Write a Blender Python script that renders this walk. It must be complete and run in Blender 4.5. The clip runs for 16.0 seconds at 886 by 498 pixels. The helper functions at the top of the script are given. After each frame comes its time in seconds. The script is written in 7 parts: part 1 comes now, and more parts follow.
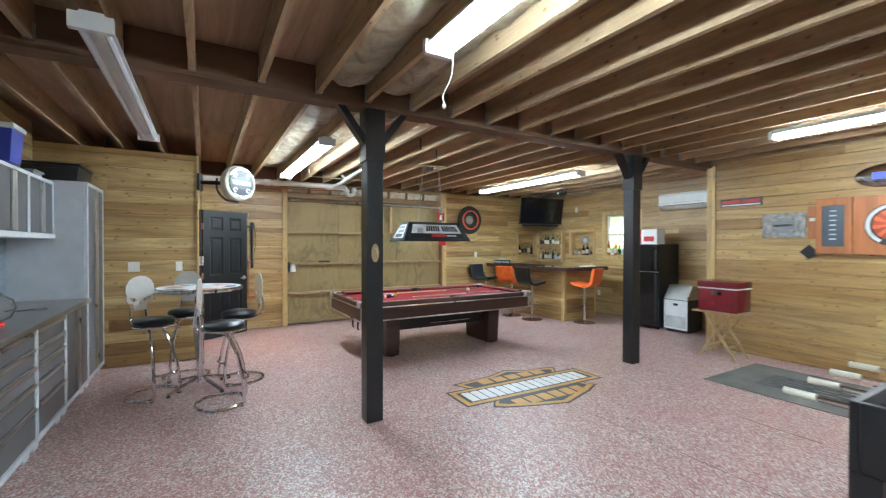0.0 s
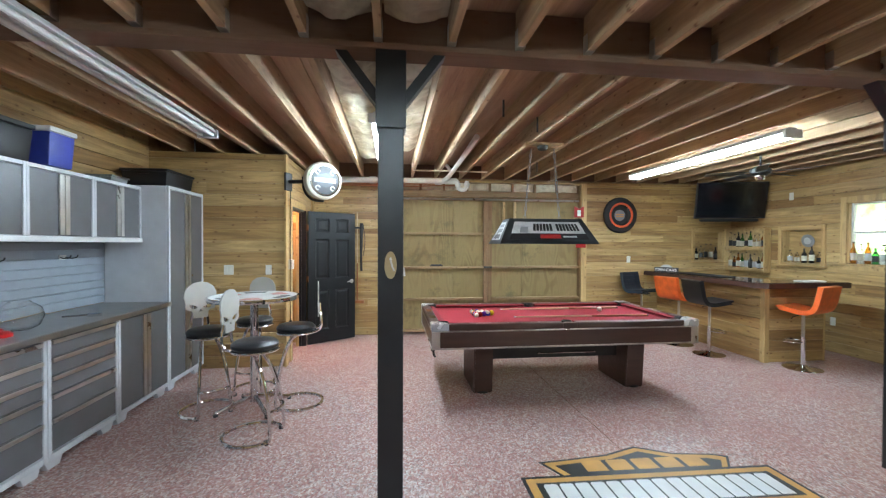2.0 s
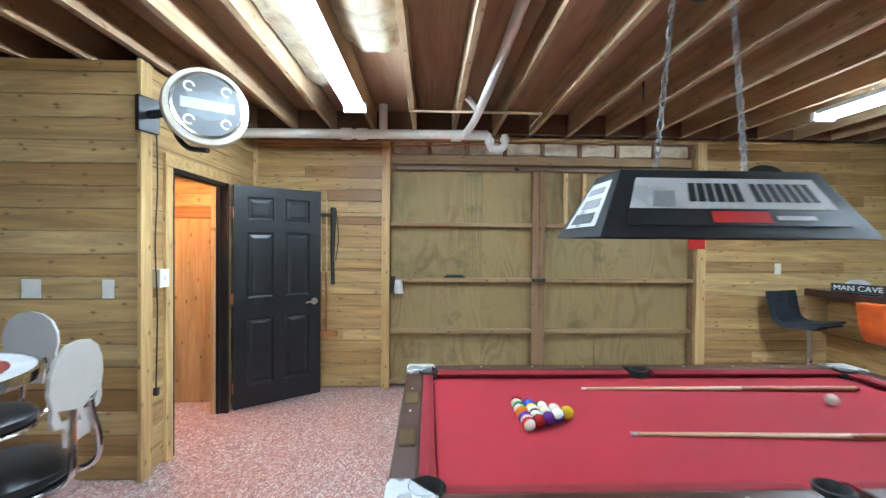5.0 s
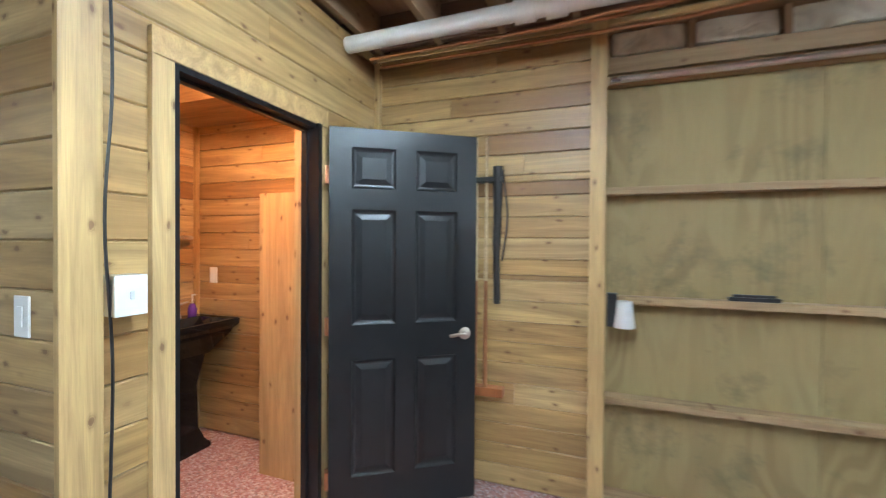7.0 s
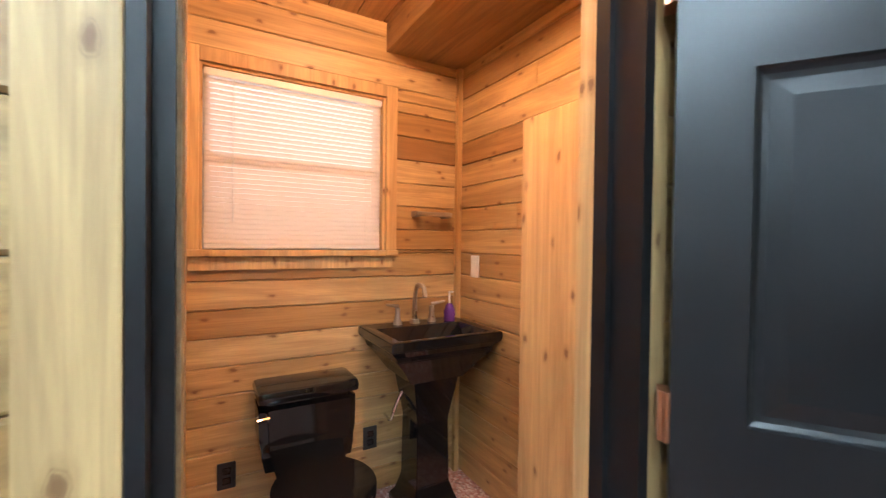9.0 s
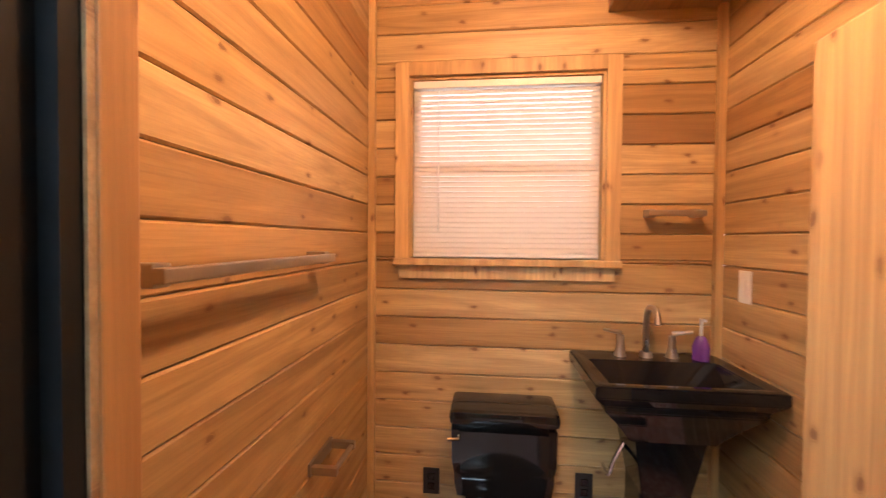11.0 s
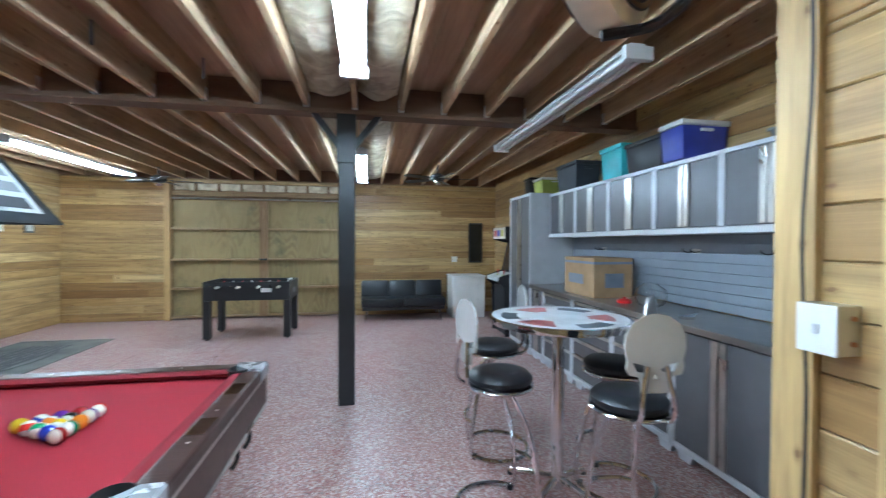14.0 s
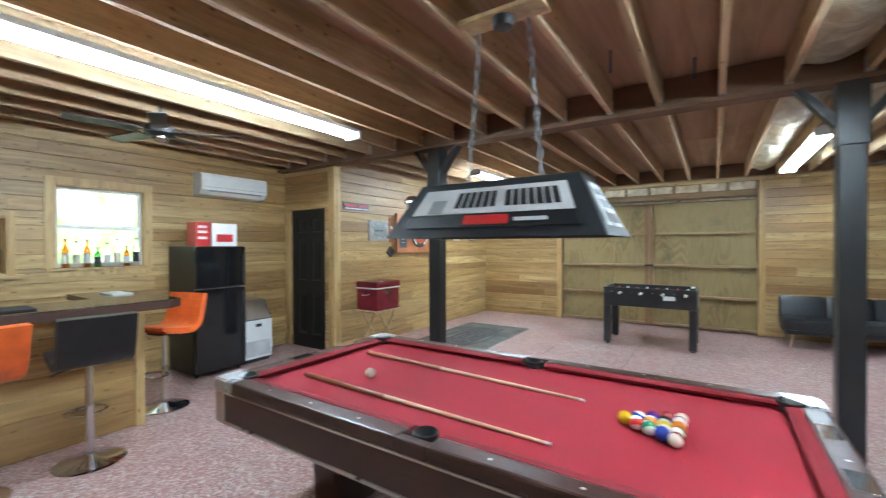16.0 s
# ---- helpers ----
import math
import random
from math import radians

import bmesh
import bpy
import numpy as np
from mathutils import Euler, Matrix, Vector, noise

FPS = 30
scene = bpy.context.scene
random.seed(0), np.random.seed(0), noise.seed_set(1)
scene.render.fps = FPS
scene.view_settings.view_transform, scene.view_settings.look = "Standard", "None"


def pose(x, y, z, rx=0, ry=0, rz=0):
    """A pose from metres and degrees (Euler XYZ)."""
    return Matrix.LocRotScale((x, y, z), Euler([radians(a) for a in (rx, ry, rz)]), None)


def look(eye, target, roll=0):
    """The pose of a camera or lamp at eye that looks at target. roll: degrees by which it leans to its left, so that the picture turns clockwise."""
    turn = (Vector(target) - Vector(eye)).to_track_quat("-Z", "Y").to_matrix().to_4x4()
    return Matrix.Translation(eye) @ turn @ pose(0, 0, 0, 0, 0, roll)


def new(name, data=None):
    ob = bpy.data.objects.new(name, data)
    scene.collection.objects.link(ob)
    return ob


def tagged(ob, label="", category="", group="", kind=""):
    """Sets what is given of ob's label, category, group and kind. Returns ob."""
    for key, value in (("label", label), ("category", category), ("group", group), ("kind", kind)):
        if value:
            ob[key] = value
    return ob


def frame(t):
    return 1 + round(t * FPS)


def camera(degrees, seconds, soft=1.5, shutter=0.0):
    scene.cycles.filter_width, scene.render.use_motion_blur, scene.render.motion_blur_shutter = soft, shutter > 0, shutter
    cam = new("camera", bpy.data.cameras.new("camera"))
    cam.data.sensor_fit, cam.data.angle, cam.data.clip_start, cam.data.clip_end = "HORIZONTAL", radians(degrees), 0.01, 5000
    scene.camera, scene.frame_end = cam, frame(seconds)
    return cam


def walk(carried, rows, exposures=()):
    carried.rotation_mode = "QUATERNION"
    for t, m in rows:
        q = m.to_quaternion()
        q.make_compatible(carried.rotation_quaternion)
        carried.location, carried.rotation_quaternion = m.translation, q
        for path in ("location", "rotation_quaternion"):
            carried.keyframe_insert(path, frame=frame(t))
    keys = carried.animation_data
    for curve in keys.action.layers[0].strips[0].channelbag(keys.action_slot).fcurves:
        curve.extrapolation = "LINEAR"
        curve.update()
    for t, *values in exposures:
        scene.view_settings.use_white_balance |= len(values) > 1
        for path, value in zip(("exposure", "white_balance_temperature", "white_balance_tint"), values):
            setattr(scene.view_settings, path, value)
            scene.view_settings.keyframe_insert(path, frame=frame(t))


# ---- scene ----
EXPOSURES = [(0.0, 0.12, 6500, 10), (3.0, 0.12, 6500, 10), (5.5, 0.12, 6150, 10), (8.7, 0.08, 6150, 10), (11.0, 0.05, 6150, 10),
             (12.5, -0.05, 5700, 8), (14.0, -0.08, 5700, 8), (15.0, 0.0, 6100, 10), (16.0, 0.12, 6300, 10)]
cam = camera(94.22, 16.0, 1.2, 0.4)
ROWS = [
    (0.0, 0.0, 0.0, 1.4975, 89.459, -0.108, -30.223),
    (0.5, 0.3454, 0.147, 1.5089, 89.424, -0.13, -23.262),
    (1.0, 0.6965, 0.3459, 1.5251, 89.446, -0.075, -15.562),
    (1.5, 0.9903, 0.6069, 1.5251, 89.432, -0.111, -10.151),
    (2.0, 1.259, 0.9403, 1.5524, 89.267, -0.215, -7.032),
    (2.5, 1.5292, 1.3378, 1.5567, 89.313, -0.261, -5.284),
    (3.0, 1.771, 1.7623, 1.5491, 89.302, -0.337, -4.516),
    (5.5, 1.7223, 4.1479, 1.5073, 89.28, -0.516, 0.243),
    (6.0, 1.5884, 4.6629, 1.4867, 89.297, -0.401, 4.02),
    (6.5, 1.4083, 5.1363, 1.4699, 89.339, -0.458, 10.247),
    (7.0, 1.271, 5.5988, 1.437, 89.291, -0.386, 20.039),
    (7.5, 1.0897, 5.9926, 1.3922, 89.327, -0.421, 31.181),
    (8.0, 0.8598, 6.2933, 1.3598, 89.374, -0.419, 42.494),
    (8.5, 0.6153, 6.5014, 1.3126, 89.364, -0.594, 51.663),
    (11.0, 0.2053, 6.9848, 1.3557, 88.72, -0.451, 96.356),
    (11.5, 0.3469, 7.0175, 1.4026, 88.812, -0.38, 107.645),
    (12.0, 0.5462, 7.0563, 1.4429, 88.818, -0.311, 120.831),
    (12.5, 0.7251, 7.0897, 1.4709, 88.901, -0.168, 133.102),
    (13.0, 0.8645, 7.1362, 1.4757, 88.91, -0.123, 145.129),
    (13.5, 0.9765, 7.2075, 1.4818, 88.987, -0.176, 157.773),
    (14.0, 1.0666, 7.2317, 1.4847, 89.1, -0.204, 169.562),
    (14.5, 1.2237, 7.2272, 1.4876, 89.176, -0.23, 180.973),
    (15.0, 1.4465, 7.2055, 1.4939, 89.249, -0.17, 193.215),
    (15.5, 1.7337, 7.2099, 1.4999, 89.414, -0.007, 204.088),
    (16.0, 2.0469, 7.3003, 1.5146, 89.583, 0.159, 213.296),
]
walk(cam, [(t, pose(x, y, z, rx, ry, rz)) for t, x, y, z, rx, ry, rz in ROWS], EXPOSURES)

# ---- world and light ----
world = bpy.data.worlds.new("world")
scene.world = world
world.use_nodes = True
wn = world.node_tree
sky = wn.nodes.new("ShaderNodeTexSky")
sky.sky_type, sky.sun_disc, sky.sun_elevation, sky.sun_rotation = "NISHITA", False, radians(40), radians(200)
wn.links.new(sky.outputs[0], wn.nodes["Background"].inputs[0])
wn.nodes["Background"].inputs[1].default_value = 0.12
sun = new("sun", bpy.data.lights.new("sun", "SUN"))
sun.data.energy, sun.data.angle, sun.data.color = 2.0, radians(0.6), (1, 0.95, 0.88)
sun.matrix_world = look((0, 0, 20), (-6, 14, 0))
TUBE_LIGHT = 122.0
BATH_LIGHT = 530.0


# ---- materials ----
class Nodes:
    """A small wrapper to write node materials in few lines."""

    def __init__(self, name):
        self.mat = bpy.data.materials.new(name)
        self.mat.use_nodes = True
        self.tree = self.mat.node_tree
        self.bsdf = self.tree.nodes["Principled BSDF"]

    def add(self, kind, **inputs):
        node = self.tree.nodes.new("ShaderNode" + kind)
        for key, value in inputs.items():
            self.put(node.inputs[key.replace("_", " ")], value)
        return node

    def put(self, socket, value):
        if isinstance(value, bpy.types.NodeSocket):
            self.tree.links.new(value, socket)
        else:
            socket.default_value = value

    def ramp(self, fac, *stops):
        node = self.tree.nodes.new("ShaderNodeValToRGB")
        while len(node.color_ramp.elements) < len(stops):
            node.color_ramp.elements.new(0.5)
        for el, (p, col) in zip(node.color_ramp.elements, stops):
            el.position, el.color = p, (*col, 1) if len(col) == 3 else col
        self.put(node.inputs[0], fac)
        return node.outputs[0]

    def mix(self, fac, a, b, blend="MIX"):
        node = self.tree.nodes.new("ShaderNodeMix")
        node.data_type, node.blend_type = "RGBA", blend
        self.put(node.inputs[0], fac)
        self.put(node.inputs[6], a if isinstance(a, bpy.types.NodeSocket) else (*a, 1))
        self.put(node.inputs[7], b if isinstance(b, bpy.types.NodeSocket) else (*b, 1))
        return node.outputs[2]

    def math(self, op, a, b=0.0):
        node = self.tree.nodes.new("ShaderNodeMath")
        node.operation = op
        self.put(node.inputs[0], a)
        self.put(node.inputs[1], b)
        return node.outputs[0]

    def coords(self, scale=(1, 1, 1), jitter=0.0, island=False):
        vec = self.add("TexCoord").outputs["Object"]
        if jitter:
            rnd = self.add("NewGeometry").outputs["Random Per Island"] if island else self.add("ObjectInfo").outputs["Random"]
            off = self.add("CombineXYZ", X=self.math("MULTIPLY", rnd, jitter), Y=self.math("MULTIPLY", rnd, jitter * 1.7), Z=self.math("MULTIPLY", rnd, jitter * 0.6))
            node = self.tree.nodes.new("ShaderNodeVectorMath")
            self.put(node.inputs[0], vec)
            self.put(node.inputs[1], off.outputs[0])
            vec = node.outputs[0]
        return self.add("Mapping", Vector=vec, Scale=scale).outputs[0]

    def finish(self, color, rough=0.5, metal=0.0, height=None, bump=0.2, depth=0.01, **more):
        self.put(self.bsdf.inputs["Base Color"], color if isinstance(color, bpy.types.NodeSocket) else (*color, 1))
        self.put(self.bsdf.inputs["Roughness"], rough)
        self.bsdf.inputs["Metallic"].default_value = metal
        for key, value in more.items():
            self.put(self.bsdf.inputs[key.replace("_", " ")], value)
        if height is not None:
            self.put(self.bsdf.inputs["Normal"], self.add("Bump", Strength=bump, Distance=depth, Height=height).outputs[0])
        return self.mat


def plain(name, col, rough=0.5, metal=0.0, vary=0.12, size=6.0, fine=90.0, bump=0.08, **more):
    """Painted, plastic or metal surface with stains at two scales and a fine relief."""
    n = Nodes(name)
    vec = n.coords((1, 1, 1), 7.0)
    big = n.add("TexNoise", Vector=vec, Scale=size, Detail=4.0).outputs[0]
    small = n.add("TexNoise", Vector=vec, Scale=fine, Detail=2.0).outputs[0]
    dark = tuple(c * (1 - vary * 2) for c in col)
    light = tuple(min(1, c * (1 + vary)) for c in col)
    base = n.mix(n.ramp(big, (0.3, (0, 0, 0)), (0.7, (1, 1, 1))), dark, light)
    base = n.mix(n.math("MULTIPLY", small, 0.25), base, dark)
    r = n.math("ADD", rough - 0.08, n.math("MULTIPLY", big, 0.16))
    return n.finish(base, r, metal, small, bump, 0.002, **more)


def wood(name, tones, rough=0.5, grain=1.0, island=False, knots=True, axis=0, spread=1.0, dark_edge=(0.10, 0.045, 0.015)):
    """Boards: a tone for each board, streaks along the board and brown knots."""
    n = Nodes(name)
    stretch = [9.0, 9.0, 9.0]
    stretch[axis] = 0.7
    vec = n.coords(tuple(stretch), 37.0, island)
    rnd = n.add("NewGeometry").outputs["Random Per Island"] if island else n.add("ObjectInfo").outputs["Random"]
    k = len(tones) - 1
    tone = n.ramp(rnd, *[(i / k, c) for i, c in enumerate(tones)])
    warp = n.add("TexNoise", Vector=vec, Scale=1.1 * grain, Detail=6.0, Roughness=0.6, Distortion=1.6).outputs[0]
    fine_scale = [160.0, 160.0, 160.0]
    fine_scale[axis] = 5.0
    fine = n.add("TexNoise", Vector=n.coords(tuple(fine_scale), 11.0, island), Scale=1.0, Detail=3.0).outputs[0]
    col = n.mix(n.ramp(warp, (0.36, (0, 0, 0)), (0.66, (0.62 * spread,) * 3)), tone, n.mix(0.72, tone, dark_edge))
    col = n.mix(n.math("MULTIPLY", n.ramp(fine, (0.45, (0, 0, 0)), (0.75, (1, 1, 1))), 0.42), col, n.mix(0.6, tone, dark_edge))
    if knots:
        sep = n.add("SeparateXYZ", Vector=n.coords((1, 1, 1), 53.0, island))
        along = sep.outputs[axis]
        across = sep.outputs[2] if axis == 0 else n.math("ADD", sep.outputs[0], sep.outputs[1] if axis == 2 else sep.outputs[2])
        flat_map = n.add("CombineXYZ", X=n.math("MULTIPLY", along, 5.2), Y=n.math("MULTIPLY", across, 10.5), Z=0.0)
        wobble = n.tree.nodes.new("ShaderNodeVectorMath")
        wobble.operation = "MULTIPLY_ADD"
        n.put(wobble.inputs[0], n.add("TexNoise", Vector=flat_map.outputs[0], Scale=5.0, Detail=3.0).outputs[1])
        wobble.inputs[1].default_value = (0.16, 0.16, 0.0)
        n.put(wobble.inputs[2], flat_map.outputs[0])
        vor = n.add("TexVoronoi", Vector=wobble.outputs[0], Scale=1.0)
        vor.voronoi_dimensions = "2D"
        spot = n.ramp(vor.outputs["Distance"], (0.03, (1, 1, 1)), (0.06, (0.85, 0.85, 0.85)), (0.072, (0.25, 0.25, 0.25)), (0.085, (0.6, 0.6, 0.6)), (0.1, (0.22, 0.22, 0.22)), (0.17, (0, 0, 0)))
        keep = n.ramp(n.add("SeparateXYZ", Vector=vor.outputs["Color"]).outputs[0], (0.5, (0, 0, 0)), (0.6, (1, 1, 1)))
        col = n.mix(n.math("MULTIPLY", n.math("MULTIPLY", spot, keep), 0.8), col, (0.13, 0.05, 0.018))
    return n.finish(col, n.math("ADD", rough, n.math("MULTIPLY", warp, 0.12)), 0, fine, 0.25, 0.002)


PLANK = wood("cedar_plank", [(0.48, 0.301, 0.113), (0.58, 0.392, 0.168), (0.38, 0.215, 0.076), (0.64, 0.458, 0.218), (0.52, 0.334, 0.130), (0.30, 0.158, 0.055), (0.61, 0.430, 0.189)], 0.36, spread=1.25)
TRIM = wood("pine_trim", [(0.60, 0.401, 0.168), (0.66, 0.458, 0.210), (0.55, 0.344, 0.134)], 0.45, axis=2)
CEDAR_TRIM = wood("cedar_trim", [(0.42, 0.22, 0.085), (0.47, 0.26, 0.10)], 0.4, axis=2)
TRIM_X = wood("pine_trim_level", [(0.60, 0.401, 0.168), (0.64, 0.439, 0.202), (0.52, 0.315, 0.126)], 0.45, axis=0)
JOIST = wood("joist_lumber", [(0.42, 0.28, 0.15), (0.54, 0.39, 0.23), (0.35, 0.22, 0.115), (0.60, 0.44, 0.27)], 0.7, axis=1)
BEAM = wood("beam_lumber", [(0.15, 0.085, 0.05), (0.19, 0.11, 0.06)], 0.75, axis=0)
FRAMING = wood("weathered_framing", [(0.40, 0.27, 0.14), (0.35, 0.23, 0.12), (0.44, 0.30, 0.16)], 0.7, axis=0)
FRAMING_Z = wood("weathered_upright", [(0.30, 0.18, 0.09), (0.27, 0.16, 0.08)], 0.7, axis=2)
DECK = wood("subfloor_plywood", [(0.40, 0.255, 0.165), (0.46, 0.30, 0.20)], 0.75, grain=0.5, island=True, axis=1, knots=False)
OAK = wood("light_stand_wood", [(0.55, 0.38, 0.19), (0.60, 0.43, 0.23)], 0.45, knots=False, axis=2)
CUE = wood("maple_cue", [(0.72, 0.55, 0.33), (0.68, 0.50, 0.29)], 0.3, knots=False)
CUE_BUTT = wood("stained_cue_butt", [(0.36, 0.13, 0.05), (0.30, 0.11, 0.04)], 0.3, knots=False)
WALNUT = wood("walnut_laminate", [(0.055, 0.024, 0.017), (0.065, 0.028, 0.02)], 0.3, knots=False, dark_edge=(0.02, 0.008, 0.006))
REDWOOD = wood("red_stained_wood", [(0.45, 0.15, 0.05), (0.40, 0.13, 0.045)], 0.4, axis=2, knots=False)
BLACK_WOOD = plain("black_painted_timber", (0.012, 0.013, 0.015), 0.38, bump=0.2)
BLACK_DOOR = plain("black_satin_door_paint", (0.008, 0.009, 0.0105), 0.36, Specular_IOR_Level=0.4)
BLACK = plain("black_plastic", (0.014, 0.014, 0.016), 0.42)
GLOSS_BLACK = plain("glossy_black_ceramic", (0.008, 0.008, 0.009), 0.07, vary=0.05, bump=0.0)
VINYL = plain("black_vinyl", (0.012, 0.013, 0.016), 0.38, size=14, bump=0.25)
NAVY = plain("dark_slate_vinyl", (0.025, 0.032, 0.045), 0.45, size=14, bump=0.3)
ORANGE = plain("orange_vinyl", (0.72, 0.12, 0.02), 0.42, size=12, bump=0.2)
CHROME = plain("chrome", (0.75, 0.75, 0.77), 0.1, 1.0, 0.05, bump=0.0)
STEEL = plain("brushed_stainless_steel", (0.60, 0.58, 0.55), 0.3, 1.0, 0.08, fine=200)
SINK_TOP = plain("stainless_counter", (0.46, 0.44, 0.42), 0.32, 1.0, 0.1)
CAB_GREY = plain("grey_cabinet_panel", (0.155, 0.155, 0.165), 0.36, 0.35, 0.06)
CAB_FRAME = plain("silver_cabinet_frame", (0.66, 0.68, 0.72), 0.38, 0.1, 0.05)
SLAT = plain("grey_slatwall", (0.26, 0.29, 0.335), 0.5, 0.0, 0.06)
WHITE = plain("white_plastic", (0.78, 0.78, 0.76), 0.4, vary=0.03)
WHITE_METAL = plain("white_enamel", (0.74, 0.75, 0.76), 0.32, vary=0.04)
GREY_PVC = plain("pale_pvc_pipe", (0.72, 0.70, 0.66), 0.45, vary=0.06)
PIPE_TAN = plain("tan_pipe", (0.62, 0.52, 0.36), 0.45)
COPPER = plain("copper_pipe", (0.55, 0.25, 0.13), 0.35, 0.9)
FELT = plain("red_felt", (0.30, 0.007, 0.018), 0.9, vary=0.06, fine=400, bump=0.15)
# Darker copy of the felt: the cushions' shade is put into its colour.
FELT_SHADED = plain("shaded_red_cushion", (0.20, 0.006, 0.013), 0.95, vary=0.08, fine=400)
RUBBER = plain("black_rubber", (0.012, 0.012, 0.012), 0.7)
RED = plain("red_paint", (0.50, 0.02, 0.02), 0.35)
MAROON = plain("maroon_cooler_shell", (0.17, 0.012, 0.02), 0.25)
TEAL = plain("teal_plastic", (0.08, 0.56, 0.60), 0.4)
BLUE = plain("blue_plastic", (0.045, 0.07, 0.42), 0.4)
DARK_BLUE = plain("slate_plastic", (0.05, 0.06, 0.075), 0.5)
YELLOW = plain("yellow_green_card", (0.45, 0.48, 0.10), 0.6)
CARDBOARD = plain("brown_cardboard", (0.43, 0.27, 0.14), 0.8)
TAPE = plain("blue_grey_tape", (0.20, 0.23, 0.30), 0.4)
GREY = plain("mid_grey_plastic", (0.25, 0.26, 0.27), 0.5)
LIGHT_GREY = plain("pale_grey_print", (0.55, 0.56, 0.57), 0.5)
LOGO_ORANGE = plain("golden_orange_paint", (0.58, 0.30, 0.07), 0.5)
LOGO_WHITE = plain("white_floor_paint", (0.72, 0.73, 0.74), 0.45, vary=0.06)
LOGO_BLACK = plain("black_floor_paint", (0.012, 0.012, 0.014), 0.45)
WEDGE = plain("dark_orange_sisal", (0.34, 0.06, 0.02), 0.8)
TABLE_RED = plain("faded_red_print", (0.36, 0.05, 0.04), 0.3)
HAZARD = plain("orange_ring_paint", (0.72, 0.10, 0.03), 0.4)
CREAM = plain("cream_print", (0.68, 0.64, 0.52), 0.5)
MAT = plain("grey_rubber_mat", (0.14, 0.135, 0.12), 0.85, vary=0.25, size=3, fine=240, bump=0.4)
MAT_DARK = plain("dark_mat_relief", (0.05, 0.05, 0.048), 0.85, fine=240, bump=0.4)
SCREEN = plain("dark_tv_glass", (0.006, 0.007, 0.009), 0.12, vary=0.02, bump=0.0)
BRASS = plain("tan_oval_plaque", (0.45, 0.33, 0.17), 0.4)
PURPLE = plain("purple_soap", (0.10, 0.03, 0.22), 0.2)
NICKEL = plain("brushed_nickel", (0.50, 0.44, 0.38), 0.3, 0.95)
CONCRETE = plain("dusty_sill", (0.2, 0.19, 0.17), 0.9)

LAMP_GREY = plain('charcoal_lamp_shell', (0.045, 0.05, 0.055), 0.4)
TIN = plain("mottled_tin", (0.42, 0.40, 0.39), 0.35, 0.7, 0.3, size=16)
SATIN = plain('satin_silver_casting', (0.74, 0.77, 0.80), 0.28, 0.55, 0.04)
CREAM_PRINT = plain('pale_translucent_print', (0.60, 0.60, 0.60), 0.3)


def make_floor():
    n = Nodes("epoxy_flake_floor")
    vec = n.coords()
    v1 = n.add("TexVoronoi", Vector=vec, Scale=85.0)
    v2 = n.add("TexVoronoi", Vector=n.coords((1, 1.3, 1)), Scale=150.0)
    pick = n.add("SeparateXYZ", Vector=v1.outputs["Color"]).outputs[0]
    pick2 = n.add("SeparateXYZ", Vector=v2.outputs["Color"]).outputs[0]
    col = n.ramp(pick, (0.0, (0.26, 0.075, 0.06)), (0.28, (0.40, 0.18, 0.155)), (0.50, (0.48, 0.35, 0.32)), (0.70, (0.72, 0.67, 0.64)), (0.86, (0.11, 0.08, 0.08)), (1.0, (0.32, 0.06, 0.055)))
    col2 = n.ramp(pick2, (0.0, (0.36, 0.15, 0.12)), (0.45, (0.50, 0.38, 0.35)), (0.8, (0.62, 0.56, 0.54)), (1.0, (0.2, 0.13, 0.12)))
    col = n.mix(0.25, col, col2)
    drift = n.add("TexNoise", Vector=vec, Scale=1.3, Detail=4.0).outputs[0]
    col = n.mix(n.ramp(drift, (0.4, (0, 0, 0)), (0.75, (0.35, 0.35, 0.35))), col, (0.40, 0.17, 0.14))
    wear = n.add("TexNoise", Vector=vec, Scale=5.0, Detail=6.0).outputs[0]
    rough = n.math("ADD", 0.28, n.math("MULTIPLY", wear, 0.28))
    return n.finish(col, rough, 0, v1.outputs["Distance"], 0.25, 0.003)


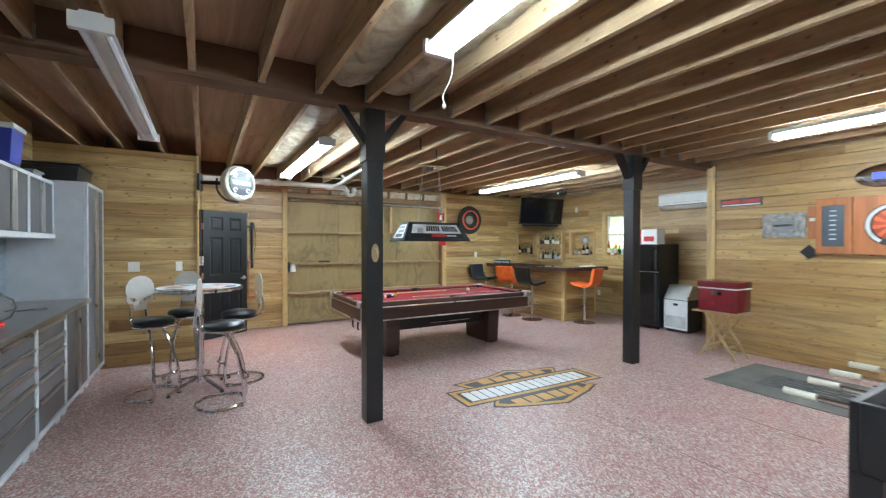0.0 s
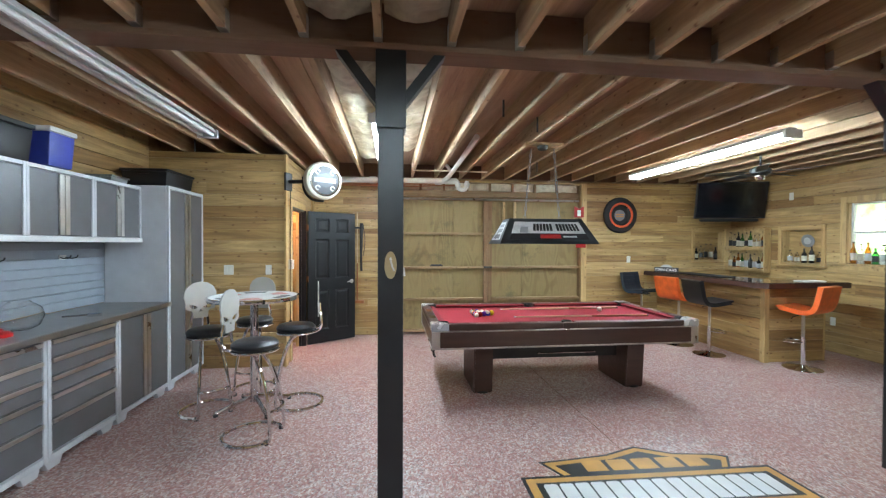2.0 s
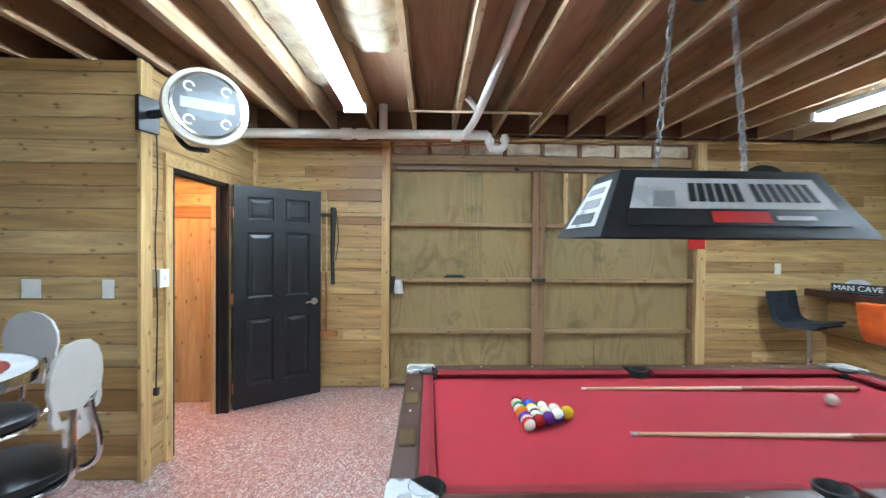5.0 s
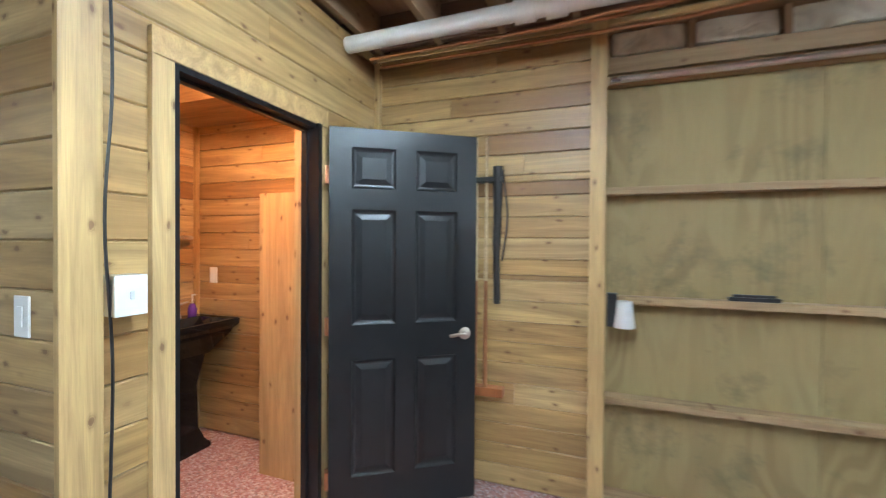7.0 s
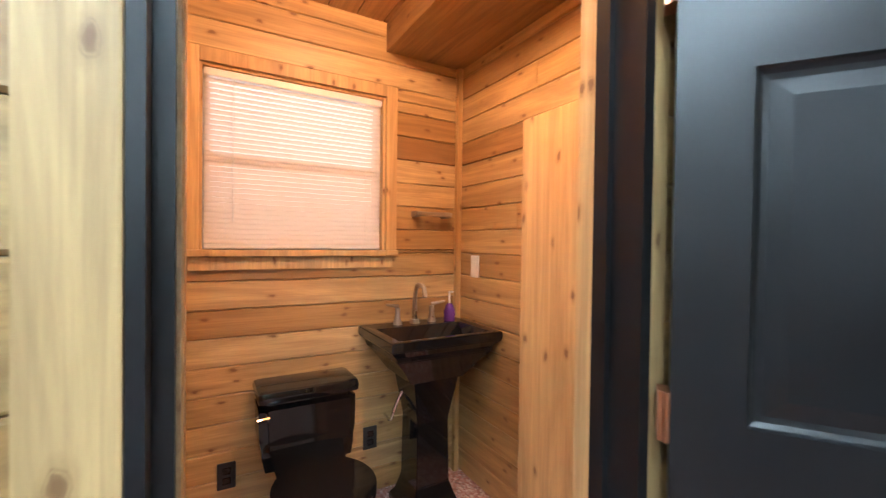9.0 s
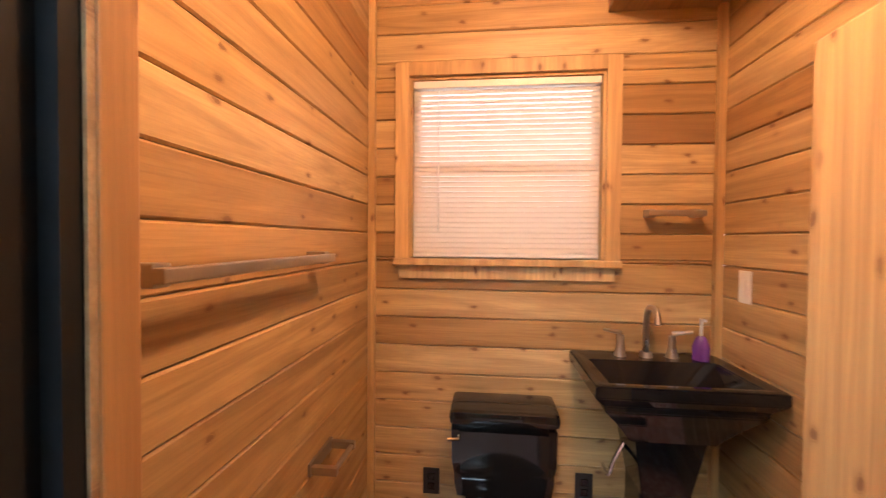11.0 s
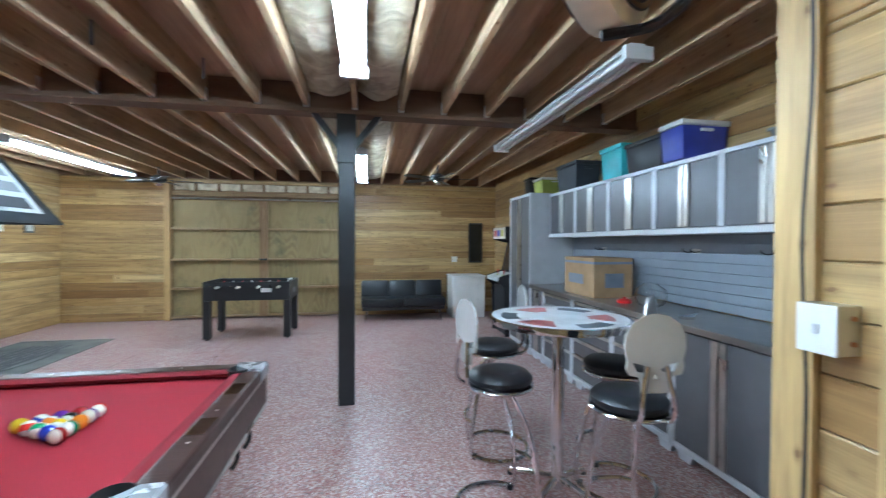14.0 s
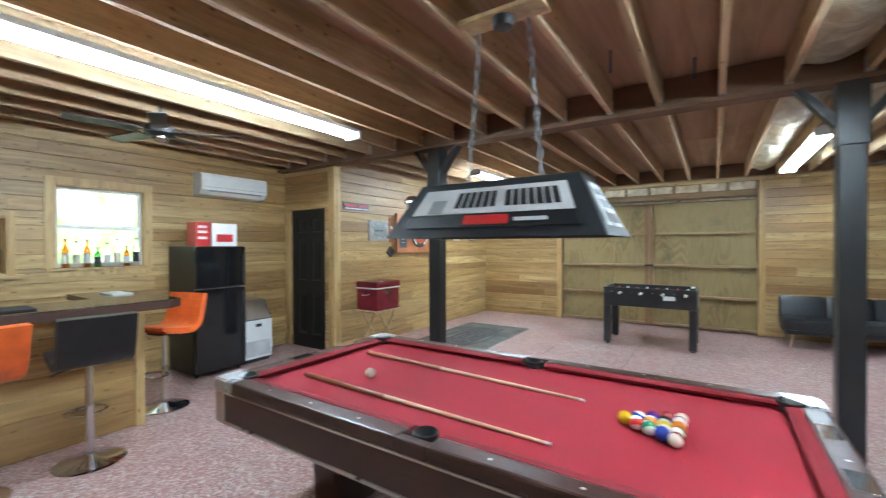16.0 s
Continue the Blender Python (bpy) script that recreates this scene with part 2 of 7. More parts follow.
def make_ply():
    """Rotary-cut treated plywood: arched grain lines, football patches and mildew."""
    n = Nodes("treated_plywood")
    rnd = n.add("ObjectInfo").outputs["Random"]
    tone = n.ramp(rnd, (0.0, (0.33, 0.235, 0.098)), (0.5, (0.27, 0.20, 0.085)), (1.0, (0.36, 0.262, 0.117)))
    field = n.add("TexNoise", Vector=n.coords((2.6, 2.6, 0.75), 41.0), Scale=1.0, Detail=2.0, Roughness=0.35).outputs[0]
    lines = n.math("SINE", n.math("MULTIPLY", field, 95.0))
    grain = n.ramp(n.math("ADD", n.math("MULTIPLY", lines, 0.5), 0.5), (0.25, (0, 0, 0)), (0.8, (1, 1, 1)))
    patch = n.ramp(n.add("TexNoise", Vector=n.coords((2.0, 2.0, 1.3), 23.0), Scale=1.0, Detail=2.0).outputs[0], (0.42, (0.12, 0.12, 0.12)), (0.62, (0.75, 0.75, 0.75)))
    col = n.mix(n.math("MULTIPLY", grain, patch), tone, n.mix(0.6, tone, (0.15, 0.085, 0.03)))
    fine = n.add("TexNoise", Vector=n.coords((150.0, 150.0, 5.0), 11.0), Scale=1.0, Detail=3.0).outputs[0]
    col = n.mix(n.math("MULTIPLY", n.ramp(fine, (0.45, (0, 0, 0)), (0.75, (1, 1, 1))), 0.35), col, n.mix(0.5, tone, (0.12, 0.085, 0.03)))
    mould = n.add("TexNoise", Vector=n.coords((1, 1, 1), 61.0), Scale=2.2, Detail=9.0, Roughness=0.72).outputs[0]
    col = n.mix(n.ramp(mould, (0.54, (0, 0, 0)), (0.68, (0.75, 0.75, 0.75))), col, (0.10, 0.085, 0.045))
    return n.finish(col, n.math("ADD", 0.58, n.math("MULTIPLY", mould, 0.2)), 0, fine, 0.25, 0.002)


def make_paper():
    n = Nodes("crumpled_insulation_paper")
    vec = n.coords((1, 1, 1), 9.0)
    big = n.add("TexNoise", Vector=vec, Scale=7.0, Detail=7.0, Distortion=0.6).outputs[0]
    col = n.ramp(big, (0.3, (0.45, 0.35, 0.23)), (0.6, (0.78, 0.70, 0.54)))
    return n.finish(col, 0.5, 0, big, 0.9, 0.03)


def glow(name, col, strength):
    n = Nodes(name)
    return n.finish(col, 0.5, Emission_Color=(*col, 1), Emission_Strength=strength)


def make_glass(name, col=(1, 1, 1), rough=0.0):
    n = Nodes(name)
    return n.finish(col, rough, Transmission_Weight=1.0, IOR=1.45)


def make_foliage():
    n = Nodes("sunlit_garden")
    vec = n.coords()
    a = n.add("TexNoise", Vector=vec, Scale=1.6, Detail=9.0, Roughness=0.7).outputs[0]
    col = n.ramp(a, (0.32, (0.16, 0.30, 0.10)), (0.5, (0.50, 0.66, 0.36)), (0.64, (0.95, 1.0, 0.92)))
    m = n.finish(col, 0.9, Emission_Strength=3.0)
    n.put(n.bsdf.inputs["Emission Color"], col)
    return m


FLOOR = make_floor()
PLY = make_ply()
PAPER = make_paper()
TUBES = {k: glow("lit_fluorescent_tube", (0.715, 0.89, 1.0), TUBE_LIGHT * k) for k in (1.12, 1.0, 0.9)}
BULB = glow("warm_bulb_glass", (1.0, 0.55, 0.30), BATH_LIGHT)
TUBE_OFF = plain("unlit_tube", (0.8, 0.82, 0.84), 0.2, vary=0.02)
GLASS = make_glass("clear_glass")
GREEN_GLASS = make_glass("green_bottle_glass", (0.1, 0.45, 0.12))
AMBER_GLASS = make_glass("amber_bottle_glass", (0.55, 0.2, 0.03))
GARDEN = make_foliage()
HAZE = glow("bright_overcast_distance", (0.92, 0.96, 1.0), 3.0)


# ---- building helpers ----
def part(name, bm, material, parent=None, label="", smooth=False):
    """Link a bmesh as one mesh object, under a thing where one is given."""
    me = bpy.data.meshes.new(name)
    bmesh.ops.recalc_face_normals(bm, faces=bm.faces)
    bm.to_mesh(me)
    bm.free()
    for p in me.polygons:
        p.use_smooth = smooth
    me.materials.append(material)
    if smooth:
        me.set_sharp_from_angle(angle=radians(40))
    ob = new(name, me)
    if parent is not None:
        ob.parent = parent
    return tagged(ob, label)


def thing(name, label, category, x=0, y=0, z=0, rz=0, group="", rx=0, ry=0):
    ob = new(name)
    ob.empty_display_size = 0.1
    ob.matrix_basis = pose(x, y, z, rx, ry, rz)
    return tagged(ob, label, category, group)


def box(bm, x0, x1, y0, y1, z0, z1, bev=0.0, turn=None):
    m = Matrix.Translation(((x0 + x1) / 2, (y0 + y1) / 2, (z0 + z1) / 2)) @ Matrix.Diagonal((abs(x1 - x0), abs(y1 - y0), abs(z1 - z0), 1))
    if turn is not None:
        m = turn @ m
    vs = bmesh.ops.create_cube(bm, size=1, matrix=m)["verts"]
    if bev:
        es = list({e for v in vs for e in v.link_edges})
        bmesh.ops.bevel(bm, geom=es, offset=bev, segments=2, affect="EDGES", profile=0.6)
    return bm


def boxed(x0, x1, y0, y1, z0, z1, bev=0.0, turn=None):
    return box(bmesh.new(), x0, x1, y0, y1, z0, z1, bev, turn)


def tube(bm, pts, r, seg=10, closed=False):
    """A pipe of radius r (or one radius for each point) along points."""
    pts = [Vector(p) for p in pts]
    rings = []
    up = None
    count = len(pts)
    for i, p in enumerate(pts):
        a = pts[(i - 1) % count] if (closed or i) else p
        b = pts[(i + 1) % count] if (closed or i < count - 1) else p
        d = (b - a).normalized()
        if up is None:
            up = d.orthogonal().normalized()
        up = (up - d * up.dot(d)).normalized()
        side = d.cross(up)
        rad = r[i] if isinstance(r, (list, tuple)) else r
        rings.append([bm.verts.new(p + (up * math.cos(t) + side * math.sin(t)) * rad) for t in (2 * math.pi * k / seg for k in range(seg))])
    last = count if closed else count - 1
    for i in range(last):
        q, w = rings[i], rings[(i + 1) % count]
        for k in range(seg):
            bm.faces.new((q[k], q[(k + 1) % seg], w[(k + 1) % seg], w[k]))
    if not closed:
        bm.faces.new(list(reversed(rings[0])))
        bm.faces.new(rings[-1])
    return bm


def tubed(pts, r, seg=10, closed=False):
    return tube(bmesh.new(), pts, r, seg, closed)


def lathe(bm, profile, seg=24, at=(0, 0, 0), flat=1.0):
    """Turn a profile of (radius, height) round a vertical axis."""
    rings = []
    if profile[0][0] > 1e-6:
        profile = [*profile, profile[0]]
    for r, z in profile:
        if r < 1e-6:
            rings.append([bm.verts.new((at[0], at[1], at[2] + z))])
        else:
            rings.append([bm.verts.new((at[0] + r * math.cos(t), at[1] + r * flat * math.sin(t), at[2] + z)) for t in (2 * math.pi * k / seg for k in range(seg))])
    for a, b in zip(rings, rings[1:]):
        for k in range(seg):
            j = (k + 1) % seg
            if len(a) == 1 and len(b) == 1:
                break
            if len(a) == 1:
                bm.faces.new((a[0], b[k], b[j]))
            elif len(b) == 1:
                bm.faces.new((a[k], a[j], b[0]))
            else:
                bm.faces.new((a[k], a[j], b[j], b[k]))
    return bm


def lathed(profile, seg=24, at=(0, 0, 0), flat=1.0):
    return lathe(bmesh.new(), profile, seg, at, flat)


def slab(bm, outline, z0, z1, m=None):
    """A flat plate with the given outline (x, y), from z0 to z1, moved by m."""
    m = m or Matrix()
    lo = [bm.verts.new(m @ Vector((x, y, z0))) for x, y in outline]
    hi = [bm.verts.new(m @ Vector((x, y, z1))) for x, y in outline]
    k = len(outline)
    bm.faces.new(list(reversed(lo)))
    bm.faces.new(hi)
    for i in range(k):
        bm.faces.new((lo[i], lo[(i + 1) % k], hi[(i + 1) % k], hi[i]))
    return bm


def slabbed(outline, z0, z1, m=None):
    return slab(bmesh.new(), outline, z0, z1, m)


def arc(cx, cy, r, a0, a1, n, flat=1.0):
    return [(cx + r * math.cos(radians(a0 + (a1 - a0) * i / n)), cy + r * flat * math.sin(radians(a0 + (a1 - a0) * i / n))) for i in range(n + 1)]


def bend(pts, steps=6):
    """A smooth line through points (Catmull-Rom)."""
    pts = [Vector(p) for p in pts]
    ext = [pts[0] * 2 - pts[1], *pts, pts[-1] * 2 - pts[-2]]
    out = []
    for i in range(1, len(ext) - 2):
        a, b, c, d = ext[i - 1:i + 3]
        for s in range(steps):
            t = s / steps
            out.append(0.5 * (2 * b + (c - a) * t + (2 * a - 5 * b + 4 * c - d) * t * t + (3 * b - a - 3 * c + d) * t ** 3))
    return out + [pts[-1]]


UPRIGHT = Matrix(((1, 0, 0, 0), (0, 0, -1, 0), (0, 1, 0, 0), (0, 0, 0, 1)))  # a plate's y becomes z, its z becomes -y


# ---- the large structure ----
WEST, EAST, EAST2, NORTH, SOUTH = -1.65, 7.6, 6.5, 8.0, -1.3
JOG, BATH_S, BATH_E = 3.3, 6.30, -0.075
WALL_TOP, DECK_Z, JOIST_Z = 2.66, 2.90, 2.68


def cut(u0, u1, z0, z1, holes):
    """The pieces of a rectangle that are left when holes are taken out, as strips in z."""
    zs = sorted({z0, z1, *[z for h in holes for z in h[2:] if z0 < z < z1]})
    for a, b in zip(zs, zs[1:]):
        spans = [(u0, u1)]
        for h in holes:
            if h[2] < (a + b) / 2 < h[3]:
                nxt = []
                for s, e in spans:
                    if h[1] <= s or h[0] >= e:
                        nxt.append((s, e))
                        continue
                    if h[0] > s:
                        nxt.append((s, h[0]))
                    if h[1] < e:
                        nxt.append((h[1], e))
                spans = nxt
        for s, e in spans:
            yield s, e, a, b


PLANK_JOBS = []


def wall(name, p0, p1, top, holes=(), thick=0.12, label="knotty cedar plank wall", pitch=0.143):
    """A wall from p0 to p1 with the room to its left; holes are (u0, u1, z0, z1) along it. Planks are laid on later."""
    d = Vector((p1[0] - p0[0], p1[1] - p0[1], 0))
    length = d.length
    m = pose(p0[0], p0[1], 0, 0, 0, math.degrees(math.atan2(d.y, d.x)))
    bm = bmesh.new()
    for s, e, a, b in cut(0, length, 0, top, holes):
        box(bm, s, e, -0.018 - thick, -0.018, a, b)
    ob = part(name, bm, FRAMING)
    ob.matrix_basis = m
    tagged(ob, label, "wall", kind="structure")
    PLANK_JOBS.append((ob, length, top, holes, pitch))
    return ob


def lay_planks(ob, length, top, holes, pitch):
    rng = random.Random(ob.name)
    z = 0.01
    while z < top - 0.01:
        z1 = min(z + pitch, top)
        seams = []
        u = rng.uniform(0.8, 3.6)
        while u < length - 0.5:
            seams.append(u)
            u += rng.uniform(2.2, 3.8)
        for s, e, a, b in cut(0, length, z, z1, holes):
            ends = [s, *[q for q in seams if s + 0.3 < q < e - 0.3], e]
            for q, w in zip(ends, ends[1:]):
                if b - a < 0.008:
                    continue
                L, H, T, c = (w - q) / 2 - 0.0008, (b - a) / 2 - 0.001, 0.018, 0.005
                prof = [(-H, 0), (-H, T - c), (-H + c, T), (H - c, T), (H, T - c), (H, 0)]
                bm = bmesh.new()
                ra = [bm.verts.new((-L, y, zz)) for zz, y in prof]
                rb = [bm.verts.new((L, y, zz)) for zz, y in prof]
                for i in range(6):
                    bm.faces.new((ra[i], ra[(i + 1) % 6], rb[(i + 1) % 6], rb[i]))
                bm.faces.new(ra)
                bm.faces.new(list(reversed(rb)))
                p = part("plank", bm, PLANK, ob)
                p.matrix_basis = pose((q + w) / 2, -0.018 + rng.uniform(0, 0.0015), (a + b) / 2)
        z = z1


gd_n = (EAST - 4.62, EAST - 1.33, 0, 2.62)
wall("wall_south", (WEST, SOUTH), (EAST2, SOUTH), WALL_TOP, [(1.42 - WEST, 4.70 - WEST, 0, 2.60)], label="knotty cedar plank wall around a plywood garage door")
wall("wall_east_darts", (EAST2, SOUTH), (EAST2, JOG), 2.895, label="yellow cedar plank wall hung with dart board and signs")
wall("wall_jog", (EAST2, JOG), (EAST, JOG), WALL_TOP, [(0.20, 0.96, 0, 2.06)], label="narrow cedar plank wall around a black door")
wall("wall_east_bar", (EAST, JOG), (EAST, NORTH), 2.895, [(5.2 - JOG, 5.98 - JOG, 1.30, 2.15), (6.32 - JOG, 6.95 - JOG, 1.26, 1.80)], label="cedar plank wall behind the bar with window and niche")
wall("wall_north", (EAST, NORTH), (BATH_E, NORTH), WALL_TOP, [gd_n, (EAST - 7.46, EAST - 6.86, 1.26, 1.80)], label="cedar plank wall beside the plywood garage door", pitch=0.122)
wall("wall_bath_east", (BATH_E, NORTH), (BATH_E, BATH_S), WALL_TOP, [(NORTH - 7.36, NORTH - 6.592, 0, 2.04)], 0.02, "cedar plank wall with the bathroom doorway")
wall("wall_bath_south", (BATH_E, BATH_S), (WEST, BATH_S), WALL_TOP, (), 0.035, "cedar plank wall beside the tall cabinet")
wall("wall_west", (WEST, BATH_S), (WEST, SOUTH), 2.895, label="cedar plank wall behind the cabinets")
BX, BY0, BY1, BZ = -1.6, 6.45, 7.93, 2.46
BT = BZ + 0.03
wall("wall_bathroom_north", (-0.15, BY1), (BX, BY1), BT, (), 0.1, "cedar plank bathroom wall beside the sink", 0.125)
wall("wall_bathroom_west", (BX, BY1), (BX, BY0), BT, [(BY1 - 7.47, BY1 - 6.63, 1.275, 2.07)], 0.12, "cedar plank bathroom wall around the window", 0.125)
wall("wall_bathroom_south", (BX, BY0), (-0.15, BY0), BT, (), 0.03, "cedar plank bathroom wall with towel bar", 0.125)
wall("wall_bathroom_east", (-0.15, BY0), (-0.15, BY1), BT, [(0.185, 0.91, 0, 2.04)], 0.012, "cedar plank bathroom wall around the doorway", 0.125)


tagged(part("floor", boxed(WEST - 0.2, EAST + 0.2, SOUTH - 0.4, NORTH + 0.4, -0.12, 0.0), FLOOR), "pink and grey flaked epoxy garage floor", "floor", kind="structure")
bm = boxed(2.977, 2.983, SOUTH, NORTH, -0.01, 0.0004)
box(bm, 4.036, 4.046, 1.22, 1.80, -0.01, 0.0004)
tagged(part("floor_joint", bm, BEAM), "thin dark control joint and crack in the floor", "floor joint", kind="structure")
tagged(part("ground", boxed(-60, 60, -60, 60, -0.4, -0.13), CONCRETE), "bare ground outside the building", "ground", kind="structure")

# subfloor sheets overhead, joists either side of the beam
bm = bmesh.new()
y = SOUTH - 0.2
while y < NORTH + 0.2:
    x = WEST - 0.2
    while x < EAST + 0.2:
        box(bm, x, min(x + 1.216, EAST + 0.2), y, min(y + 2.436, NORTH + 0.3), DECK_Z, DECK_Z + 0.02)
        x += 1.22
    y += 2.44
box(bm, WEST - 0.2, EAST + 0.2, SOUTH - 0.2, NORTH + 0.3, DECK_Z + 0.022, DECK_Z + 0.1)
tagged(part("ceiling", bm, DECK), "reddish brown plywood subfloor seen between open joists", "ceiling", kind="structure")
JOISTS = [-1.28 + 0.41 * k for k in range(22)]
joists = tagged(new("ceiling_joists"), "exposed brown lumber ceiling joists", "ceiling joist", kind="structure")
hang = bmesh.new()
rng = random.Random(5)
for x in JOISTS:
    for y0, y1 in ((SOUTH - 0.1, 3.28), (3.42, NORTH + 0.1)):
        s = rng.uniform(-0.012, 0.012)
        part("joist", boxed(x - 0.02 + s, x + 0.02 + s, y0, y1, JOIST_Z, DECK_Z - 0.002), JOIST, joists)
        ye = 3.277 if y0 < 0 else 3.423
        o = -0.05 if y0 < 0 else 0.05
        box(hang, x - 0.024 + s, x + 0.024 + s, min(ye, ye + o), max(ye, ye + o), JOIST_Z - 0.004, JOIST_Z - 0.001)
        for q in (-1, 1):
            box(hang, x + s + q * 0.0225 - 0.0015, x + s + q * 0.0225 + 0.0015, min(ye, ye + o), max(ye, ye + o), JOIST_Z - 0.004, JOIST_Z + 0.1)
for y0 in (SOUTH + 0.02, NORTH - 0.02):
    part("rim_joist", boxed(WEST, EAST, y0 - 0.02, y0 + 0.02, JOIST_Z + 0.001, DECK_Z - 0.003), BEAM, joists)
tagged(part("joist_hangers", hang, STEEL), "galvanised steel joist hangers on the beam", "joist hanger", kind="structure")
tagged(part("beam", box(boxed(WEST, EAST, 3.28, 3.42, 2.67, 2.895, 0.004), WEST, EAST, 3.26, 3.44, 2.635, 2.669, 0.004), BEAM), "dark timber main beam across the ceiling", "beam", kind="structure")

# bathroom ceiling
bm = bmesh.new()
y = BY0
while y < BY1:
    box(bm, BX - 0.1, -0.1, y, min(y + 0.139, BY1), BZ, BZ + 0.02, 0.004)
    y += 0.143
tagged(part("ceiling_bathroom", bm, wood("cedar_ceiling", [(0.50, 0.31, 0.13), (0.43, 0.245, 0.095), (0.58, 0.39, 0.18)], 0.45, island=True)), "cedar board bathroom ceiling", "ceiling", kind="structure")


def post(x, y, label, plaque):
    e = thing("post", label, "post", x, y, 0, group="posts under the beam")
    part("shaft", boxed(-0.072, 0.072, -0.072, 0.072, 0, 2.24, 0.006), BLACK_WOOD, e)
    part("cap", boxed(-0.085, 0.085, -0.085, 0.085, 2.2, 2.635, 0.006), BLACK_WOOD, e)
    for s in (-1, 1):
        bm = slabbed([(s * 0.08, 2.33), (s * 0.08, 2.42), (s * 0.245, 2.635), (s * 0.31, 2.635)], -0.045, 0.045, UPRIGHT)
        part("brace", bm, BLACK_WOOD, e)
    if plaque:
        bm = lathed([(0.0, 0.004), (0.05, 0.004), (0.052, 0.0), (0.0, 0.0)], 28)
        bmesh.ops.transform(bm, matrix=Matrix.Translation((0.0, -0.073, 1.43)) @ UPRIGHT @ Matrix.Diagonal((0.66, 1.5, 1, 1)), verts=bm.verts)
        p = part("plaque", bm, BRASS, e, "tan oval plaque with a hook")
        part("hook", tubed([(0, -0.075, 1.47), (0, -0.10, 1.46), (0.01, -0.10, 1.42), (0.02, -0.085, 1.40)], 0.006, 6), STEEL, p)
    return e


post(1.25, 3.35, "black painted square timber post with oval plaque", True)
post(4.73, 3.33, "black painted square timber post with flared braces", False)


def strip(name, x0, x1, y0, y1, z0, z1, material, label, bev=0.003, category="trim"):
    return tagged(part(name, boxed(x0, x1, y0, y1, z0, z1, bev), material), label, category, kind="structure")


# corner boards and casings
strip("trim_bath_corner", -0.074, -0.050, 6.268, 6.376, 0.0, 2.66, TRIM, "pale knotty pine corner board")
strip("trim_case_south", -0.073, -0.050, 6.515, 6.592, 0.0, 2.04, TRIM, "pale pine door casing")
strip("trim_case_top", -0.073, -0.050, 6.515, 7.44, 2.042, 2.13, TRIM_X, "pale pine door head casing")
strip("trim_case_north", -0.073, -0.050, 7.365, 7.44, 0.0, 2.04, TRIM, "pale pine door casing")
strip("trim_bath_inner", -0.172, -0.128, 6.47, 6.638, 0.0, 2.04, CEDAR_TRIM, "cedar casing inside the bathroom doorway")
strip("trim_bath_inner_north", -0.172, -0.128, 7.325, 7.40, 0.0, 2.04, TRIM, "pale casing inside the bathroom doorway")
strip("trim_bath_nook", -0.073, -0.037, 7.962, 7.998, 0.0, 2.6, TRIM, "pine inside corner strip")
strip("trim_garage_west", 1.25, 1.335, 7.955, 7.998, 0.0, 2.63, TRIM, "pine upright beside the garage door")
strip("trim_garage_east", 4.62, 4.72, 7.955, 7.998, 0.0, 2.63, TRIM, "pine upright beside the garage door")
strip("trim_jog_corner", 6.478, 6.498, 3.205, 3.322, 0.0, 2.66, TRIM, "pine outside corner board")
strip("trim_jog_corner_north", 6.498, 6.60, 3.302, 3.322, 0.0, 2.66, TRIM, "pine outside corner board")
strip("trim_jog_door_east", 7.46, 7.55, 3.302, 3.322, 0.0, 2.06, TRIM, "pine casing beside the black door")
strip("trim_jog_head", 6.605, 7.55, 3.302, 3.322, 2.062, 2.14, TRIM_X, "pine head casing over the black door")
strip("trim_south_west", 1.33, 1.42, -1.298, -1.262, 0.0, 2.6, TRIM, "pine upright beside the far garage door")
strip("trim_south_east", 4.70, 4.80, -1.298, -1.262, 0.0, 2.6, TRIM, "pine upright beside the far garage door")
for i, (x, y) in enumerate(((BX + 0.002, BY0 + 0.002), (BX + 0.002, BY1 - 0.032))):
    strip("trim_bathroom_corner_%d" % (i + 1), x, x + 0.03, y, y + 0.03, 0, BZ, TRIM, "cedar corner strip in the bathroom")
# black door lining of the bathroom doorway
bm = boxed(-0.127, -0.052, 6.593, 6.609, 0, 2.04)
box(bm, -0.127, -0.100, 6.609, 6.630, 0, 2.018)
box(bm, -0.127, -0.030, 7.335, 7.362, 0, 2.04)
box(bm, -0.127, -0.052, 6.609, 7.335, 2.018, 2.04)
box(bm, -0.127, -0.095, 7.320, 7.335, 0, 2.018)
box(bm, -0.127, -0.095, 6.630, 7.320, 2.004, 2.018)
tagged(part("door_frame", bm, BLACK_DOOR), "black painted bathroom door lining", "door frame", kind="structure")


